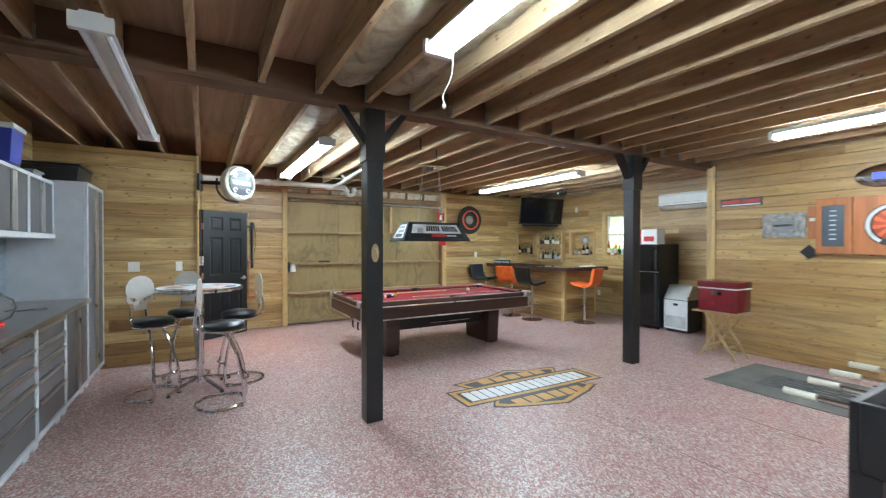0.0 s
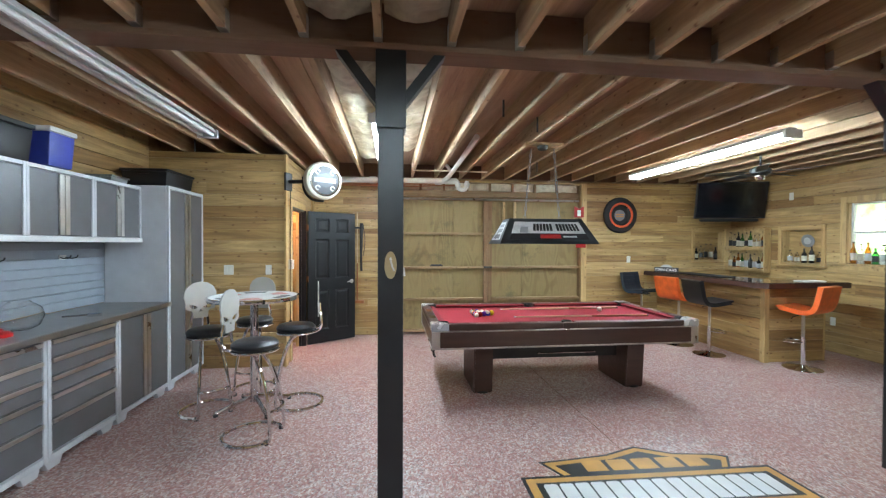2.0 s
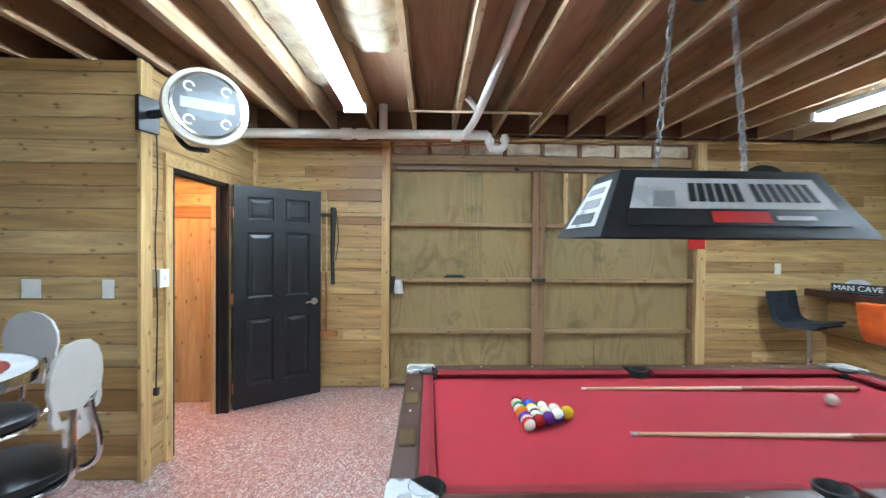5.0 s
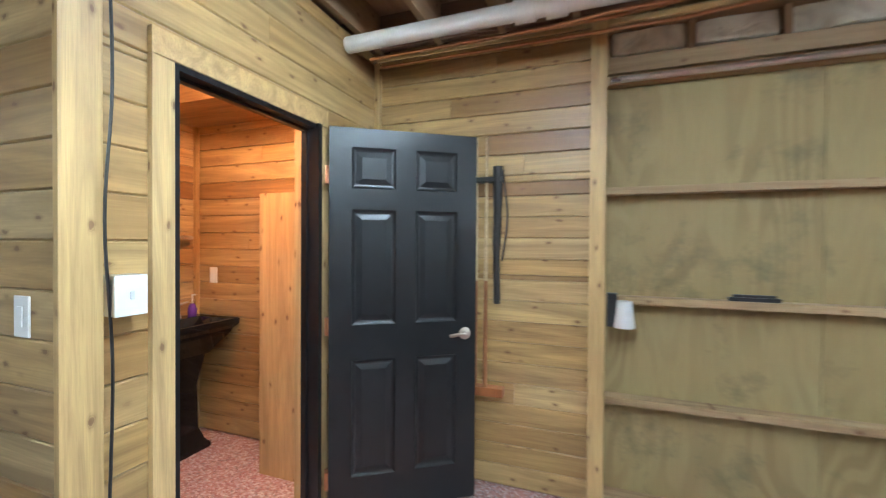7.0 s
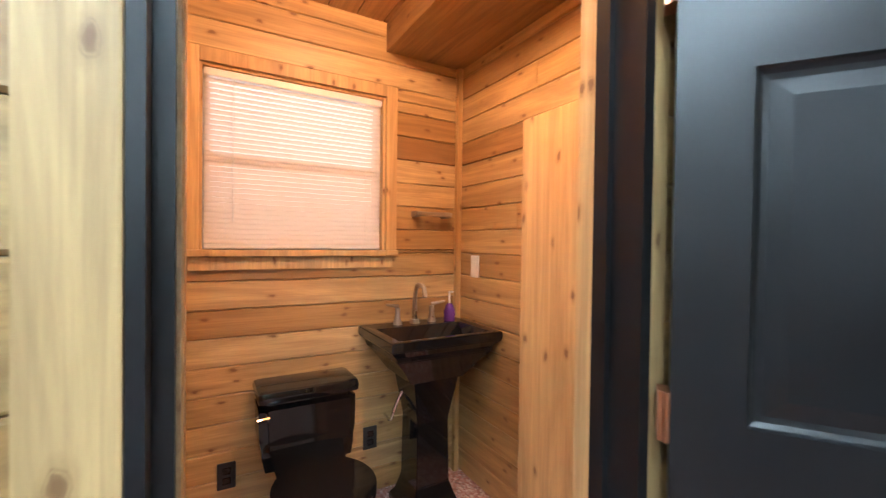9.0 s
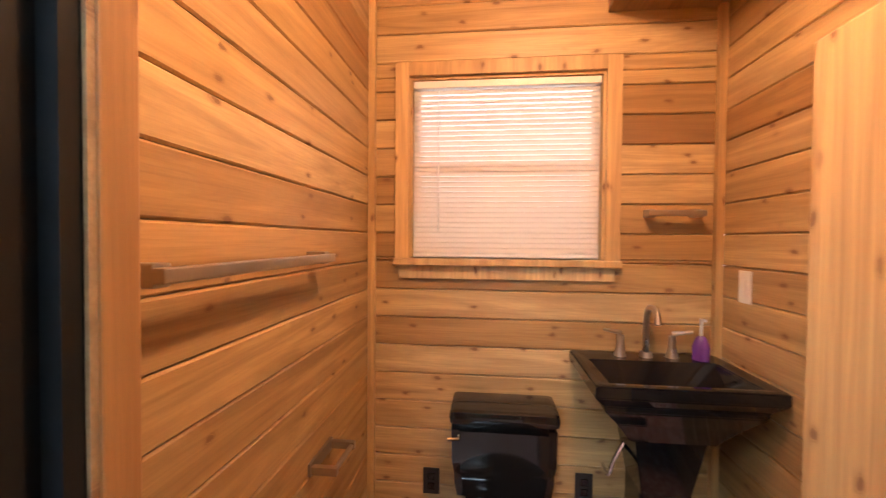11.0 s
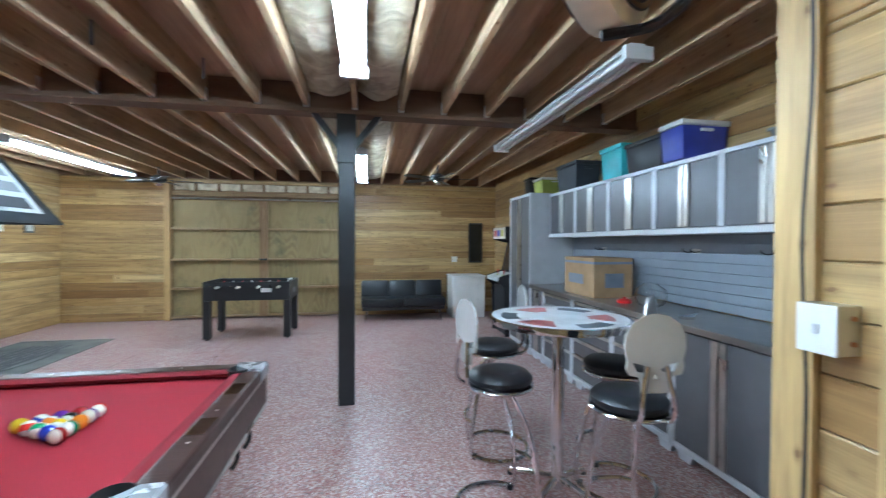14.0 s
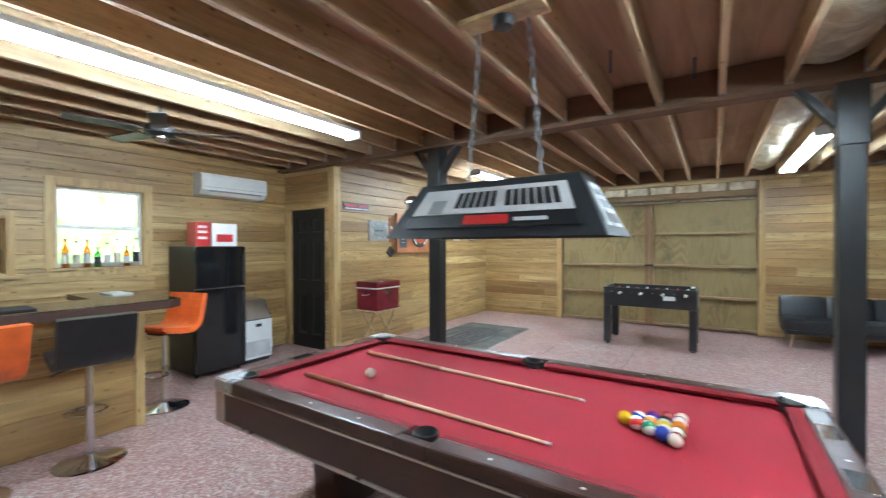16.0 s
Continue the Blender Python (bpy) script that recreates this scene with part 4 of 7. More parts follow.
# ---- pool table ----
def pool_table():
    e = thing("pool_table", "pool table with red felt, walnut rails and chrome corners", "pool table", 2.98, 5.42, 0)
    hx, hy = 1.355, 0.685
    part("slate", boxed(-hx + 0.10, hx - 0.10, -hy + 0.10, hy - 0.10, 0.70, 0.755), FELT, e, "red felt playing surface")
    # rails: six wooden lengths with pocket gaps
    rails = []
    for s in (-1, 1):
        for a, b in ((-hx + 0.16, -0.07), (0.07, hx - 0.16)):
            rails.append((a, b, *sorted((s * hy, s * (hy - 0.095)))))
        rails.append((*sorted((s * hx, s * (hx - 0.095))), -hy + 0.16, hy - 0.16))
    for x0, x1, y0, y1 in rails:
        part("rail", boxed(x0, x1, y0, y1, 0.735, 0.795, 0.012), WALNUT, e, "dark walnut rail")
    for s in (-1, 1):
        # wood behind the side pockets
        part("rail_bridge", boxed(-0.07, 0.07, *sorted((s * hy, s * (hy - 0.04))), 0.735, 0.794, 0.006), WALNUT, e)
        for a, b in ((-hx + 0.17, -0.075), (0.075, hx - 0.17)):
            y1, y0 = s * (hy - 0.095), s * (hy - 0.15)
            bm = slabbed([(y1, 0.758), (y1, 0.792), (s * (hy - 0.128), 0.790), (y0, 0.783), (y0 + s * 0.012, 0.765)], a, b, Matrix(((0, 0, 1, 0), (1, 0, 0, 0), (0, 1, 0, 0), (0, 0, 0, 1))))
            part("cushion", bm, FELT_SHADED, e, "red felt cushion")
        x1, x0 = s * (hx - 0.095), s * (hx - 0.15)
        bm = slabbed([(x1, 0.758), (x1, 0.792), (s * (hx - 0.128), 0.790), (x0, 0.783), (x0 + s * 0.012, 0.765)], -hy + 0.17, hy - 0.17, UPRIGHT)
        part("cushion", bm, FELT_SHADED, e, "red felt cushion")
    for sx in (-1, 1):
        for sy in (-1, 1):
            o = [(0, 0), (-0.165, 0), (-0.165, -0.075), (-0.12, -0.09), (-0.09, -0.12), (-0.075, -0.165), (0, -0.165)]
            bm = slabbed([(sx * (hx + x + 0.002), sy * (hy + y + 0.002)) for x, y in o], 0.728, 0.802)
            bmesh.ops.bevel(bm, geom=list(bm.edges), offset=0.008, segments=2, affect="EDGES")
            part("corner_casting", bm, SATIN, e, "satin silver corner cap", True)
            part("pocket", lathed([(0.0, 0.70), (0.05, 0.70), (0.056, 0.775), (0.060, 0.799), (0.052, 0.803), (0.046, 0.78), (0.04, 0.758), (0.0, 0.757)], 20, (sx * (hx - 0.118), sy * (hy - 0.118), 0)), RUBBER, e, "black rubber pocket", True)
            part("corner_post", boxed(*sorted((sx * (hx - 0.003), sx * (hx - 0.08))), *sorted((sy * (hy - 0.003), sy * (hy - 0.03))), 0.56, 0.728, 0.004), STEEL, e, "brushed metal apron corner")
    for s in (-1, 1):
        part("pocket", lathed([(0.0, 0.70), (0.045, 0.70), (0.05, 0.775), (0.053, 0.793), (0.046, 0.797), (0.04, 0.78), (0.035, 0.758), (0.0, 0.757)], 20, (0, s * (hy - 0.10), 0)), RUBBER, e, "black rubber pocket", True)
        part("apron", boxed(-hx + 0.081, hx - 0.081, *sorted((s * (hy - 0.006), s * (hy - 0.032))), 0.575, 0.722, 0.003), WALNUT, e, "dark walnut laminate apron")
        part("apron", boxed(*sorted((s * (hx - 0.006), s * (hx - 0.032))), -hy + 0.031, hy - 0.031, 0.575, 0.722, 0.003), WALNUT, e, "dark walnut laminate apron")
        for z0, z1 in ((0.560, 0.574), (0.723, 0.734)):
            part("metal_strip", boxed(-hx + 0.082, hx - 0.082, *sorted((s * (hy - 0.001), s * (hy - 0.03))), z0, z1, 0.002), STEEL, e, "bright metal edging")
            part("metal_strip", boxed(*sorted((s * (hx - 0.001), s * (hx - 0.03))), -hy + 0.031, hy - 0.031, z0, z1, 0.002), STEEL, e, "bright metal edging")
        # sights on the rails
        for k in (1, 2, 3, 5, 6, 7):
            q = -hx + 0.13 + k * (2 * hx - 0.26) / 8
            part("sight", lathed([(0, 0.7955), (0.007, 0.7955), (0.007, 0.7965), (0, 0.797)], 8, (q, s * (hy - 0.045), 0)), WHITE, e)
        for k in (1, 2, 3):
            q = -hy + 0.13 + k * (2 * hy - 0.26) / 4
            part("sight", lathed([(0, 0.7955), (0.007, 0.7955), (0.007, 0.7965), (0, 0.797)], 8, (s * (hx - 0.045), q, 0)), WHITE, e)
        for q in (-0.32, 0.08):
            part("score_plate", boxed(*sorted((s * (hx - 0.015), s * (hx - 0.078))), q, q + 0.14, 0.7955, 0.799, 0.001), CHROME, e, "chrome score counter")
        px = 0.90 if s > 0 else -0.78
        bm = slabbed([(-0.30, 0.0), (0.30, 0.0), (0.34, 0.56), (-0.34, 0.56)], px - 0.1, px + 0.1, Matrix(((0, 0, 1, 0), (1, 0, 0, 0), (0, 1, 0, 0), (0, 0, 0, 1))))
        bmesh.ops.bevel(bm, geom=list(bm.edges), offset=0.01, segments=2, affect="EDGES")
        part("pedestal", bm, WALNUT, e, "dark laminate slab leg")
        for q in (-0.25, 0.25):
            part("foot", lathed([(0, 0), (0.07, 0), (0.075, 0.012), (0.05, 0.024), (0, 0.025)], 16, (px, q, 0)), BLACK, e, smooth=True)
        bm = tubed([(px - s * 0.1, -0.1, 0.35), (px - s * 0.15, -0.1, 0.35)], 0.014, 8)
        part("bolt", bm, CHROME, e)
    part("stretcher", boxed(-0.68, 0.80, -0.12, 0.12, 0.30, 0.52, 0.01), BLACK, e, "black ball return box")
    part("base_frame", boxed(-hx + 0.06, hx - 0.06, -hy + 0.06, hy - 0.06, 0.565, 0.70), BLACK, e)
    part("rest_bar", tubed([(-0.2, -0.3, 0.40), (0.45, -0.3, 0.40)], 0.008, 6), CHROME, e)
    # cue rest hooks under the west end
    for q in (-0.45, -0.25):
        part("hook", tubed(bend([(-hx + 0.05, q, 0.56), (-hx + 0.04, q, 0.47), (-hx + 0.06, q + 0.03, 0.43)], 4), 0.011, 6), BLACK, e)
    return e


pool_table()
PT = 0.756
ball_colours = [(0.7, 0.45, 0.02), (0.02, 0.05, 0.35), (0.55, 0.03, 0.02), (0.1, 0.02, 0.2), (0.7, 0.2, 0.02), (0.01, 0.15, 0.06), (0.25, 0.01, 0.01), (0.01, 0.01, 0.01)]
BALLS = [plain("ball_gloss", c, 0.08, vary=0.02, bump=0.0) for c in ball_colours] + [plain("ball_ivory", (0.75, 0.70, 0.58), 0.08, vary=0.02, bump=0.0)]


def ball(x, y, mat1, stripe, label):
    r = 0.0286
    bm = bmesh.new()
    bmesh.ops.create_icosphere(bm, subdivisions=3, radius=r)
    e = thing("pool_ball", label, "pool ball", x, y, PT + r, group="balls on the pool table")
    part("sphere", bm, mat1, e, smooth=True)
    if stripe is not None:
        prof = [(math.cos(a) * (r + 0.0003), math.sin(a) * (r + 0.0003)) for a in [radians(-24 + 6 * i) for i in range(9)]]
        bm = bmesh.new()
        rings = [[bm.verts.new((p * math.cos(t), p * math.sin(t), q)) for t in (2 * math.pi * k / 20 for k in range(20))] for p, q in prof]
        for a, b in zip(rings, rings[1:]):
            for k in range(20):
                bm.faces.new((a[k], a[(k + 1) % 20], b[(k + 1) % 20], b[k]))
        bmesh.ops.transform(bm, matrix=Euler((0.7 + x * 9, y * 11, 0)).to_matrix().to_4x4(), verts=bm.verts)
        part("band", bm, stripe, e, smooth=True)


k = 0
for row in range(5):
    for j in range(row + 1):
        x = 2.36 - row * 0.0497
        y = 5.42 + (j - row / 2) * 0.0574
        c = BALLS[k % 8]
        if k % 3:
            ball(x, y, BALLS[8], c, "striped pool ball racked on red felt")
        else:
            ball(x, y, c, None, "solid coloured pool ball racked on red felt")
        k += 1
ball(3.70, 5.55, BALLS[8], None, "white cue ball alone on the felt")


def cue(x0, y0, x1, y1, label):
    d = Vector((x1 - x0, y1 - y0, 0))
    e = thing("pool_cue", label, "pool cue", x0, y0, PT + 0.015, math.degrees(math.atan2(d.y, d.x)), "cues on the table")
    L = d.length
    part("butt", tubed([(0, 0, 0), (L * 0.42, 0, -0.003)], [0.014, 0.011], 10), CUE_BUTT, e, "reddish stained butt", True)
    part("shaft", tubed([(L * 0.4205, 0, -0.003), (L * 0.985, 0, -0.008)], [0.0108, 0.0065], 10), CUE, e, "pale maple shaft", True)
    part("tip", tubed([(L * 0.9855, 0, -0.008), (L, 0, -0.008)], [0.0065, 0.006], 8), WHITE, e)
    part("bumper", tubed([(-0.015, 0, 0), (-0.0005, 0, 0)], [0.010, 0.013], 8), RUBBER, e)


cue(4.02, 5.74, 2.56, 5.78, "wooden pool cue with stained butt on the felt")
cue(4.06, 5.18, 2.57, 5.26, "pale wooden pool cue lying on the felt")


# ---- pub table and skull stools ----
def pub_table():
    e = thing("pub_table", "round chrome-edged pub table with a printed top", "table", -0.03, 5.0, 0)
    part("tabletop", lathed([(0, 1.03), (0.38, 1.03), (0.385, 1.055), (0, 1.055)], 48), LIGHT_GREY, e, "grey and red printed glass top", True)
    part("edge_band", lathed([(0.386, 1.02), (0.40, 1.023), (0.402, 1.04), (0.40, 1.058), (0.386, 1.06)], 48), CHROME, e, "chrome edge band", True)
    for k in range(3):
        a = 120 * k + 20
        o = arc(0, 0, 0.31, a, a + 42, 8) + list(reversed(arc(0, 0, 0.17, a + 8, a + 34, 8)))
        part("print", slabbed(o, 1.0555, 1.057), TABLE_RED, e, "red printed shape")
        o = arc(0, 0, 0.33, a + 65, a + 105, 8) + list(reversed(arc(0, 0, 0.24, a + 65, a + 105, 8)))
        part("print", slabbed(o, 1.0555, 1.057), DARK_BLUE, e, "dark printed shape")
    part("column", lathed([(0.0, 0.06), (0.04, 0.06), (0.036, 0.09), (0.036, 1.012), (0.09, 1.026), (0, 1.028)], 20), CHROME, e, smooth=True)
    for k in range(4):
        a = radians(90 * k + 35)
        c, s = math.cos(a), math.sin(a)
        part("leg", tubed(bend([(0.03 * c, 0.03 * s, 0.11), (0.18 * c, 0.18 * s, 0.07), (0.33 * c, 0.33 * s, 0.025)], 4), 0.019, 8), CHROME, e, smooth=True)
        part("glide", lathed([(0, 0), (0.02, 0), (0.02, 0.02), (0, 0.022)], 10, (0.33 * c, 0.33 * s, 0)), BLACK, e)


def skull_plate(bm, turn):
    """Skull-shaped plate with eye and nose openings cut through it."""
    half = [(0.062, -0.165), (0.066, -0.115), (0.075, -0.095), (0.118, -0.085), (0.132, -0.055), (0.126, -0.02), (0.140, 0.03), (0.135, 0.085), (0.108, 0.135), (0.06, 0.168), (0.0, 0.178)]
    loops = [half + [(-x, y) for x, y in reversed(half[:-1])]]
    for s in (-1, 1):
        loops.append([(s * 0.022, -0.062), (s * 0.04, -0.078), (s * 0.085, -0.072), (s * 0.105, -0.03), (s * 0.06, -0.042)])
    loops.append([(0.0, -0.075), (0.018, -0.108), (0.0, -0.098), (-0.018, -0.108)])
    rims = []
    for loop in loops:
        vs = [bm.verts.new((x, y, -0.006)) for x, y in loop]
        rims += [bm.edges.new((vs[i], vs[(i + 1) % len(vs)])) for i in range(len(vs))]
    bmesh.ops.triangle_fill(bm, edges=rims, use_beauty=True)
    top = bmesh.ops.extrude_face_region(bm, geom=list(bm.faces))
    bmesh.ops.translate(bm, verts=[g for g in top["geom"] if isinstance(g, bmesh.types.BMVert)], vec=(0, 0, 0.012))
    bmesh.ops.transform(bm, matrix=turn, verts=bm.verts)
    return bm


def stool(x, y, back_angle, label):
    """Bar stool on an open floor loop whose ends rise as two legs; the backrest lies along local +x."""
    e = thing("bar_stool", label, "stool", x, y, 0, back_angle, "skull-backed stools round the pub table")
    part("seat", lathed([(0, 0.715), (0.165, 0.715), (0.178, 0.73), (0.178, 0.75), (0.158, 0.772), (0.09, 0.783), (0, 0.786)], 32), VINYL, e, "round black vinyl seat", True)
    part("seat_band", lathed([(0.14, 0.690), (0.180, 0.692), (0.184, 0.700), (0.178, 0.706), (0.184, 0.712), (0.14, 0.716)], 32), CHROME, e, smooth=True)
    part("swivel", lathed([(0, 0.665), (0.07, 0.665), (0.07, 0.685), (0.15, 0.689), (0, 0.689)], 20), CHROME, e, smooth=True)
    loop = [(px, py, 0.016) for px, py in arc(0.02, 0, 0.225, -142, 142, 26)]
    part("floor_ring", tubed(loop, 0.0155, 8), CHROME, e, "chrome floor loop", True)
    for s in (-1, 1):
        part("leg", tubed(bend([(-0.157, s * 0.1385, 0.016), (-0.175, s * 0.135, 0.05), (-0.165, s * 0.125, 0.22), (-0.12, s * 0.105, 0.45), (-0.05, s * 0.075, 0.62), (0.0, s * 0.055, 0.672)], 6), 0.0145, 8), CHROME, e, smooth=True)
        part("glide", lathed([(0, 0), (0.019, 0), (0.019, 0.03), (0, 0.031)], 10, (-0.15, s * 0.14, 0)), BLACK, e)
        part("back_tube", tubed(bend([(0.06, s * 0.07, 0.700), (0.17, s * 0.075, 0.702), (0.225, s * 0.075, 0.74), (0.232, s * 0.07, 0.82), (0.222, s * 0.055, 0.90), (0.218, s * 0.045, 0.96)], 5), 0.0115, 8), CHROME, e, smooth=True)
    part("footrest", tubed(bend([(-0.163, -0.125, 0.24), (-0.20, -0.06, 0.24), (-0.20, 0.06, 0.24), (-0.163, 0.125, 0.24)], 4), 0.012, 8), CHROME, e, smooth=True)
    turn = Matrix.Translation((0.205, 0, 1.005)) @ Matrix.Rotation(radians(90), 4, "Z") @ UPRIGHT
    part("backrest", skull_plate(bmesh.new(), turn), POLISH, e, "polished skull-shaped metal back")
    return e


POLISH = plain("polished_white_metal", (0.82, 0.81, 0.78), 0.22, 0.45, 0.04, bump=0.0)
pub_table()
stool(-0.42, 4.95, 130, "chrome stool with skull back facing the room")
stool(0.17, 4.39, 172, "chrome stool with black seat and skull back")
stool(0.34, 5.05, 10, "chrome stool turned from the pub table")
stool(-0.17, 5.46, 85, "chrome stool tucked behind the pub table")


# ---- bar corner ----
def bar():
    e = thing("bar", "cedar plank bar with a dark polished top", "bar counter", 0, 0, 0)
    x0, y0, x1 = 6.12, 5.78, 7.0
    part("carcass", box(boxed(x0 + 0.02, x0 + 0.12, y0 + 0.02, 7.99, 0, 1.02), x0 + 0.12, x1, y0 + 0.02, y0 + 0.12, 0, 1.02), FRAMING_Z, e)
    rng3 = random.Random(8)
    z = 0.005
    while z < 1.01:
        h = min(0.142, 1.015 - z)
        for k, L in enumerate((2.2, x1 - x0 - 0.06)):
            bm = boxed(-L / 2, L / 2, -0.009, 0.009, -h / 2 + 0.001, h / 2 - 0.001, 0.004)
            p = part("plank", bm, PLANK, e)
            p.matrix_basis = pose(x0 + 0.01, y0 + 0.055 + L / 2, z + h / 2, 0, 0, 90) if k == 0 else pose(x0 + 0.06 + L / 2, y0 + 0.01, z + h / 2)
        z += h
    part("corner_board", boxed(x0 - 0.015, x0 + 0.055, y0 - 0.015, y0 + 0.055, 0, 1.02, 0.004), TRIM, e)
    part("end_board", boxed(x1, x1 + 0.03, y0, y0 + 0.13, 0, 1.02, 0.004), TRIM, e)
    o = [(5.86, 7.995), (5.86, 5.68), (5.95, 5.56), (7.12, 5.56), (7.12, 6.02), (6.46, 6.02), (6.46, 7.995)]
    bm = slabbed(o, 1.022, 1.072)
    bmesh.ops.bevel(bm, geom=list(bm.edges), offset=0.006, segments=2, affect="EDGES")
    part("bar_top", bm, BAR_TOP, e, "dark glossy bar top")
    part("edge_rail", slabbed([(5.85, 7.99), (5.85, 5.675), (5.945, 5.55), (7.13, 5.55), (7.13, 5.559), (5.951, 5.559), (5.859, 5.681), (5.859, 7.99)], 1.0, 1.068), WALNUT, e, "dark reddish wooden edge")


BAR_TOP = plain("polished_dark_top", (0.022, 0.014, 0.011), 0.1, vary=0.2)
bar()


def bar_stool(x, y, rz, material, label, ribs):
    """Gas-lift stool; the back lies along local +y."""
    e = thing("counter_stool", label, "stool", x, y, 0, rz, "upholstered stools at the bar")
    part("base", lathed([(0, 0), (0.20, 0), (0.205, 0.006), (0.19, 0.014), (0.06, 0.028), (0.035, 0.05), (0, 0.052)], 32), CHROME, e, "round chrome floor plate", True)
    part("column", tubed([(0, 0, 0.05), (0, 0, 0.40)], 0.026, 14), CHROME, e, smooth=True)
    part("piston", tubed([(0, 0, 0.401), (0, 0, 0.70)], 0.018, 12), STEEL, e, smooth=True)
    part("footrest", tubed(bend([(0.02, 0, 0.33), (0.10, -0.06, 0.33), (0.12, -0.16, 0.33), (0.0, -0.2, 0.33), (-0.12, -0.16, 0.33), (-0.10, -0.06, 0.33), (-0.02, 0, 0.33)], 4), 0.010, 8), CHROME, e, smooth=True)
    part("lever", tubed([(0.03, 0, 0.69), (0.16, -0.03, 0.66), (0.2, -0.03, 0.64)], 0.006, 6), BLACK, e)
    w = 0.21
    prof = bend([(-0.20, 0.775), (-0.17, 0.79), (0.05, 0.755), (0.14, 0.765), (0.185, 0.82), (0.215, 0.95), (0.235, 1.06)], 4)
    top_line = [(v[0], v[1]) for v in prof]
    under = []
    for i, (a, b) in enumerate(top_line):
        q = top_line[min(i + 1, len(top_line) - 1)]
        p = top_line[max(i - 1, 0)]
        d = Vector((q[0] - p[0], q[1] - p[1])).normalized()
        under.append((a + d.y * 0.055, b - d.x * 0.055))
    bm = slabbed(top_line + list(reversed(under)), -w, w, Matrix(((0, 0, 1, 0), (1, 0, 0, 0), (0, 1, 0, 0), (0, 0, 0, 1))))
    bmesh.ops.bevel(bm, geom=[ed for ed in bm.edges if abs(ed.calc_face_angle(0)) > 1.0], offset=0.016, segments=3, affect="EDGES")
    part("seat_shell", bm, material, e, "padded one-piece seat and back", True)
    part("mount", boxed(-0.09, 0.09, -0.10, 0.08, 0.695, 0.712, 0.004), BLACK, e)
    if ribs:
        for z in (0.86, 0.93, 1.0):
            yb = 0.185 + (z - 0.82) * 0.21
            part("seam", tubed([(-w + 0.01, yb - 0.002, z), (w - 0.01, yb - 0.002, z)], 0.004, 6), material, e)
        for xx in (-0.07, 0.07):
            part("seam", tubed([(xx, 0.19, 0.84), (xx, 0.23, 1.04)], 0.004, 6), material, e)


bar_stool(5.70, 6.85, 100, ORANGE, "orange vinyl bar stool on a chrome pedestal", False)
bar_stool(5.72, 6.25, 85, VINYL, "black vinyl bar stool on a chrome pedestal", False)
bar_stool(6.38, 5.50, 197, ORANGE, "orange vinyl bar stool at the bar's end", True)
bar_stool(5.60, 7.66, 20, NAVY, "dark quilted bar stool against the plank wall", True)

sign = thing("desk_sign", "small black and white sign standing on the bar", "sign", 5.98, 7.55, 1.073, -60)
part("plate", boxed(-0.20, 0.20, -0.012, 0.012, 0, 0.085, 0.004), BLACK, sign)
part("crest", slabbed(arc(0, 0.086, 0.09, 0, 180, 10, 0.5), -0.01, 0.01, UPRIGHT), LIGHT_GREY, sign)
fc = bpy.data.curves.new("lettering", "FONT")
fc.body, fc.size, fc.extrude, fc.align_x = "MAN CAVE", 0.072, 0.002, "CENTER"
letters = new("lettering", fc)
letters.data.materials.append(WHITE)
letters.parent = sign
letters.matrix_basis = pose(0, -0.014, 0.018, 90, 0, 0)
runner = thing("bar_mat", "dark bar mat lying on the bar", "bar mat", 6.16, 6.9, 1.073)
part("pad", boxed(-0.14, 0.14, -0.45, 0.45, 0, 0.012, 0.004), RUBBER, runner)
tray = thing("tray", "bright flat tray on the bar top", "tray", 6.75, 5.75, 1.073)
part("plate", boxed(-0.16, 0.16, -0.08, 0.08, 0, 0.012, 0.004), WHITE, tray)

tv = thing("television", "black flat television hung across the corner", "television", 7.02, 7.36, 2.31, -163 + 180)
tv.matrix_basis = pose(7.02, 7.34, 2.31, 12, 0, -17)
part("bezel", boxed(-0.55, 0.55, 0.0, 0.05, -0.31, 0.31, 0.006), BLACK, tv)
part("screen", boxed(-0.535, 0.535, -0.004, -0.0005, -0.285, 0.297), SCREEN, tv, "dark switched-off glass screen")
part("bracket", box(boxed(-0.12, 0.12, 0.051, 0.09, -0.12, 0.12, 0.004), -0.03, 0.03, 0.09, 0.55, -0.03, 0.03), BLACK, tv)
part("soundbar", boxed(-0.45, 0.45, -0.01, 0.06, -0.365, -0.32, 0.008), BLACK, tv)


# niches and bottle shelves
def bottle(x, y, z, kind, h, r, label):
    mat1 = (GLASS, GREEN_GLASS, AMBER_GLASS, BOTTLE_DARK)[kind]
    e = thing("bottle", label, "bottle", x, y, z, 0, "bottles behind the bar")
    part("glass", lathed([(0, 0), (r, 0), (r, h * 0.58), (r * 0.75, h * 0.68), (r * 0.36, h * 0.78), (r * 0.34, h * 0.93), (0, h * 0.93)], 12), mat1, e, smooth=True)
    part("cap", lathed([(0, h * 0.931), (r * 0.4, h * 0.931), (r * 0.4, h), (0, h)], 10), BLACK, e)
    part("label", lathed([(r + 0.0008, h * 0.15), (r + 0.0012, h * 0.16), (r + 0.0012, h * 0.48), (r + 0.0008, h * 0.49)], 12), (CREAM, LIGHT_GREY, CREAM, BLACK)[int(h * 997) % 4], e, "plain paper label")


BOTTLE_DARK = plain("dark_bottle", (0.02, 0.018, 0.015), 0.06, bump=0.0)
LAB = ("clear glass liquor bottle with paper label", "green glass bottle with paper label", "amber liquor bottle with paper label", "dark glass bottle with paper label")


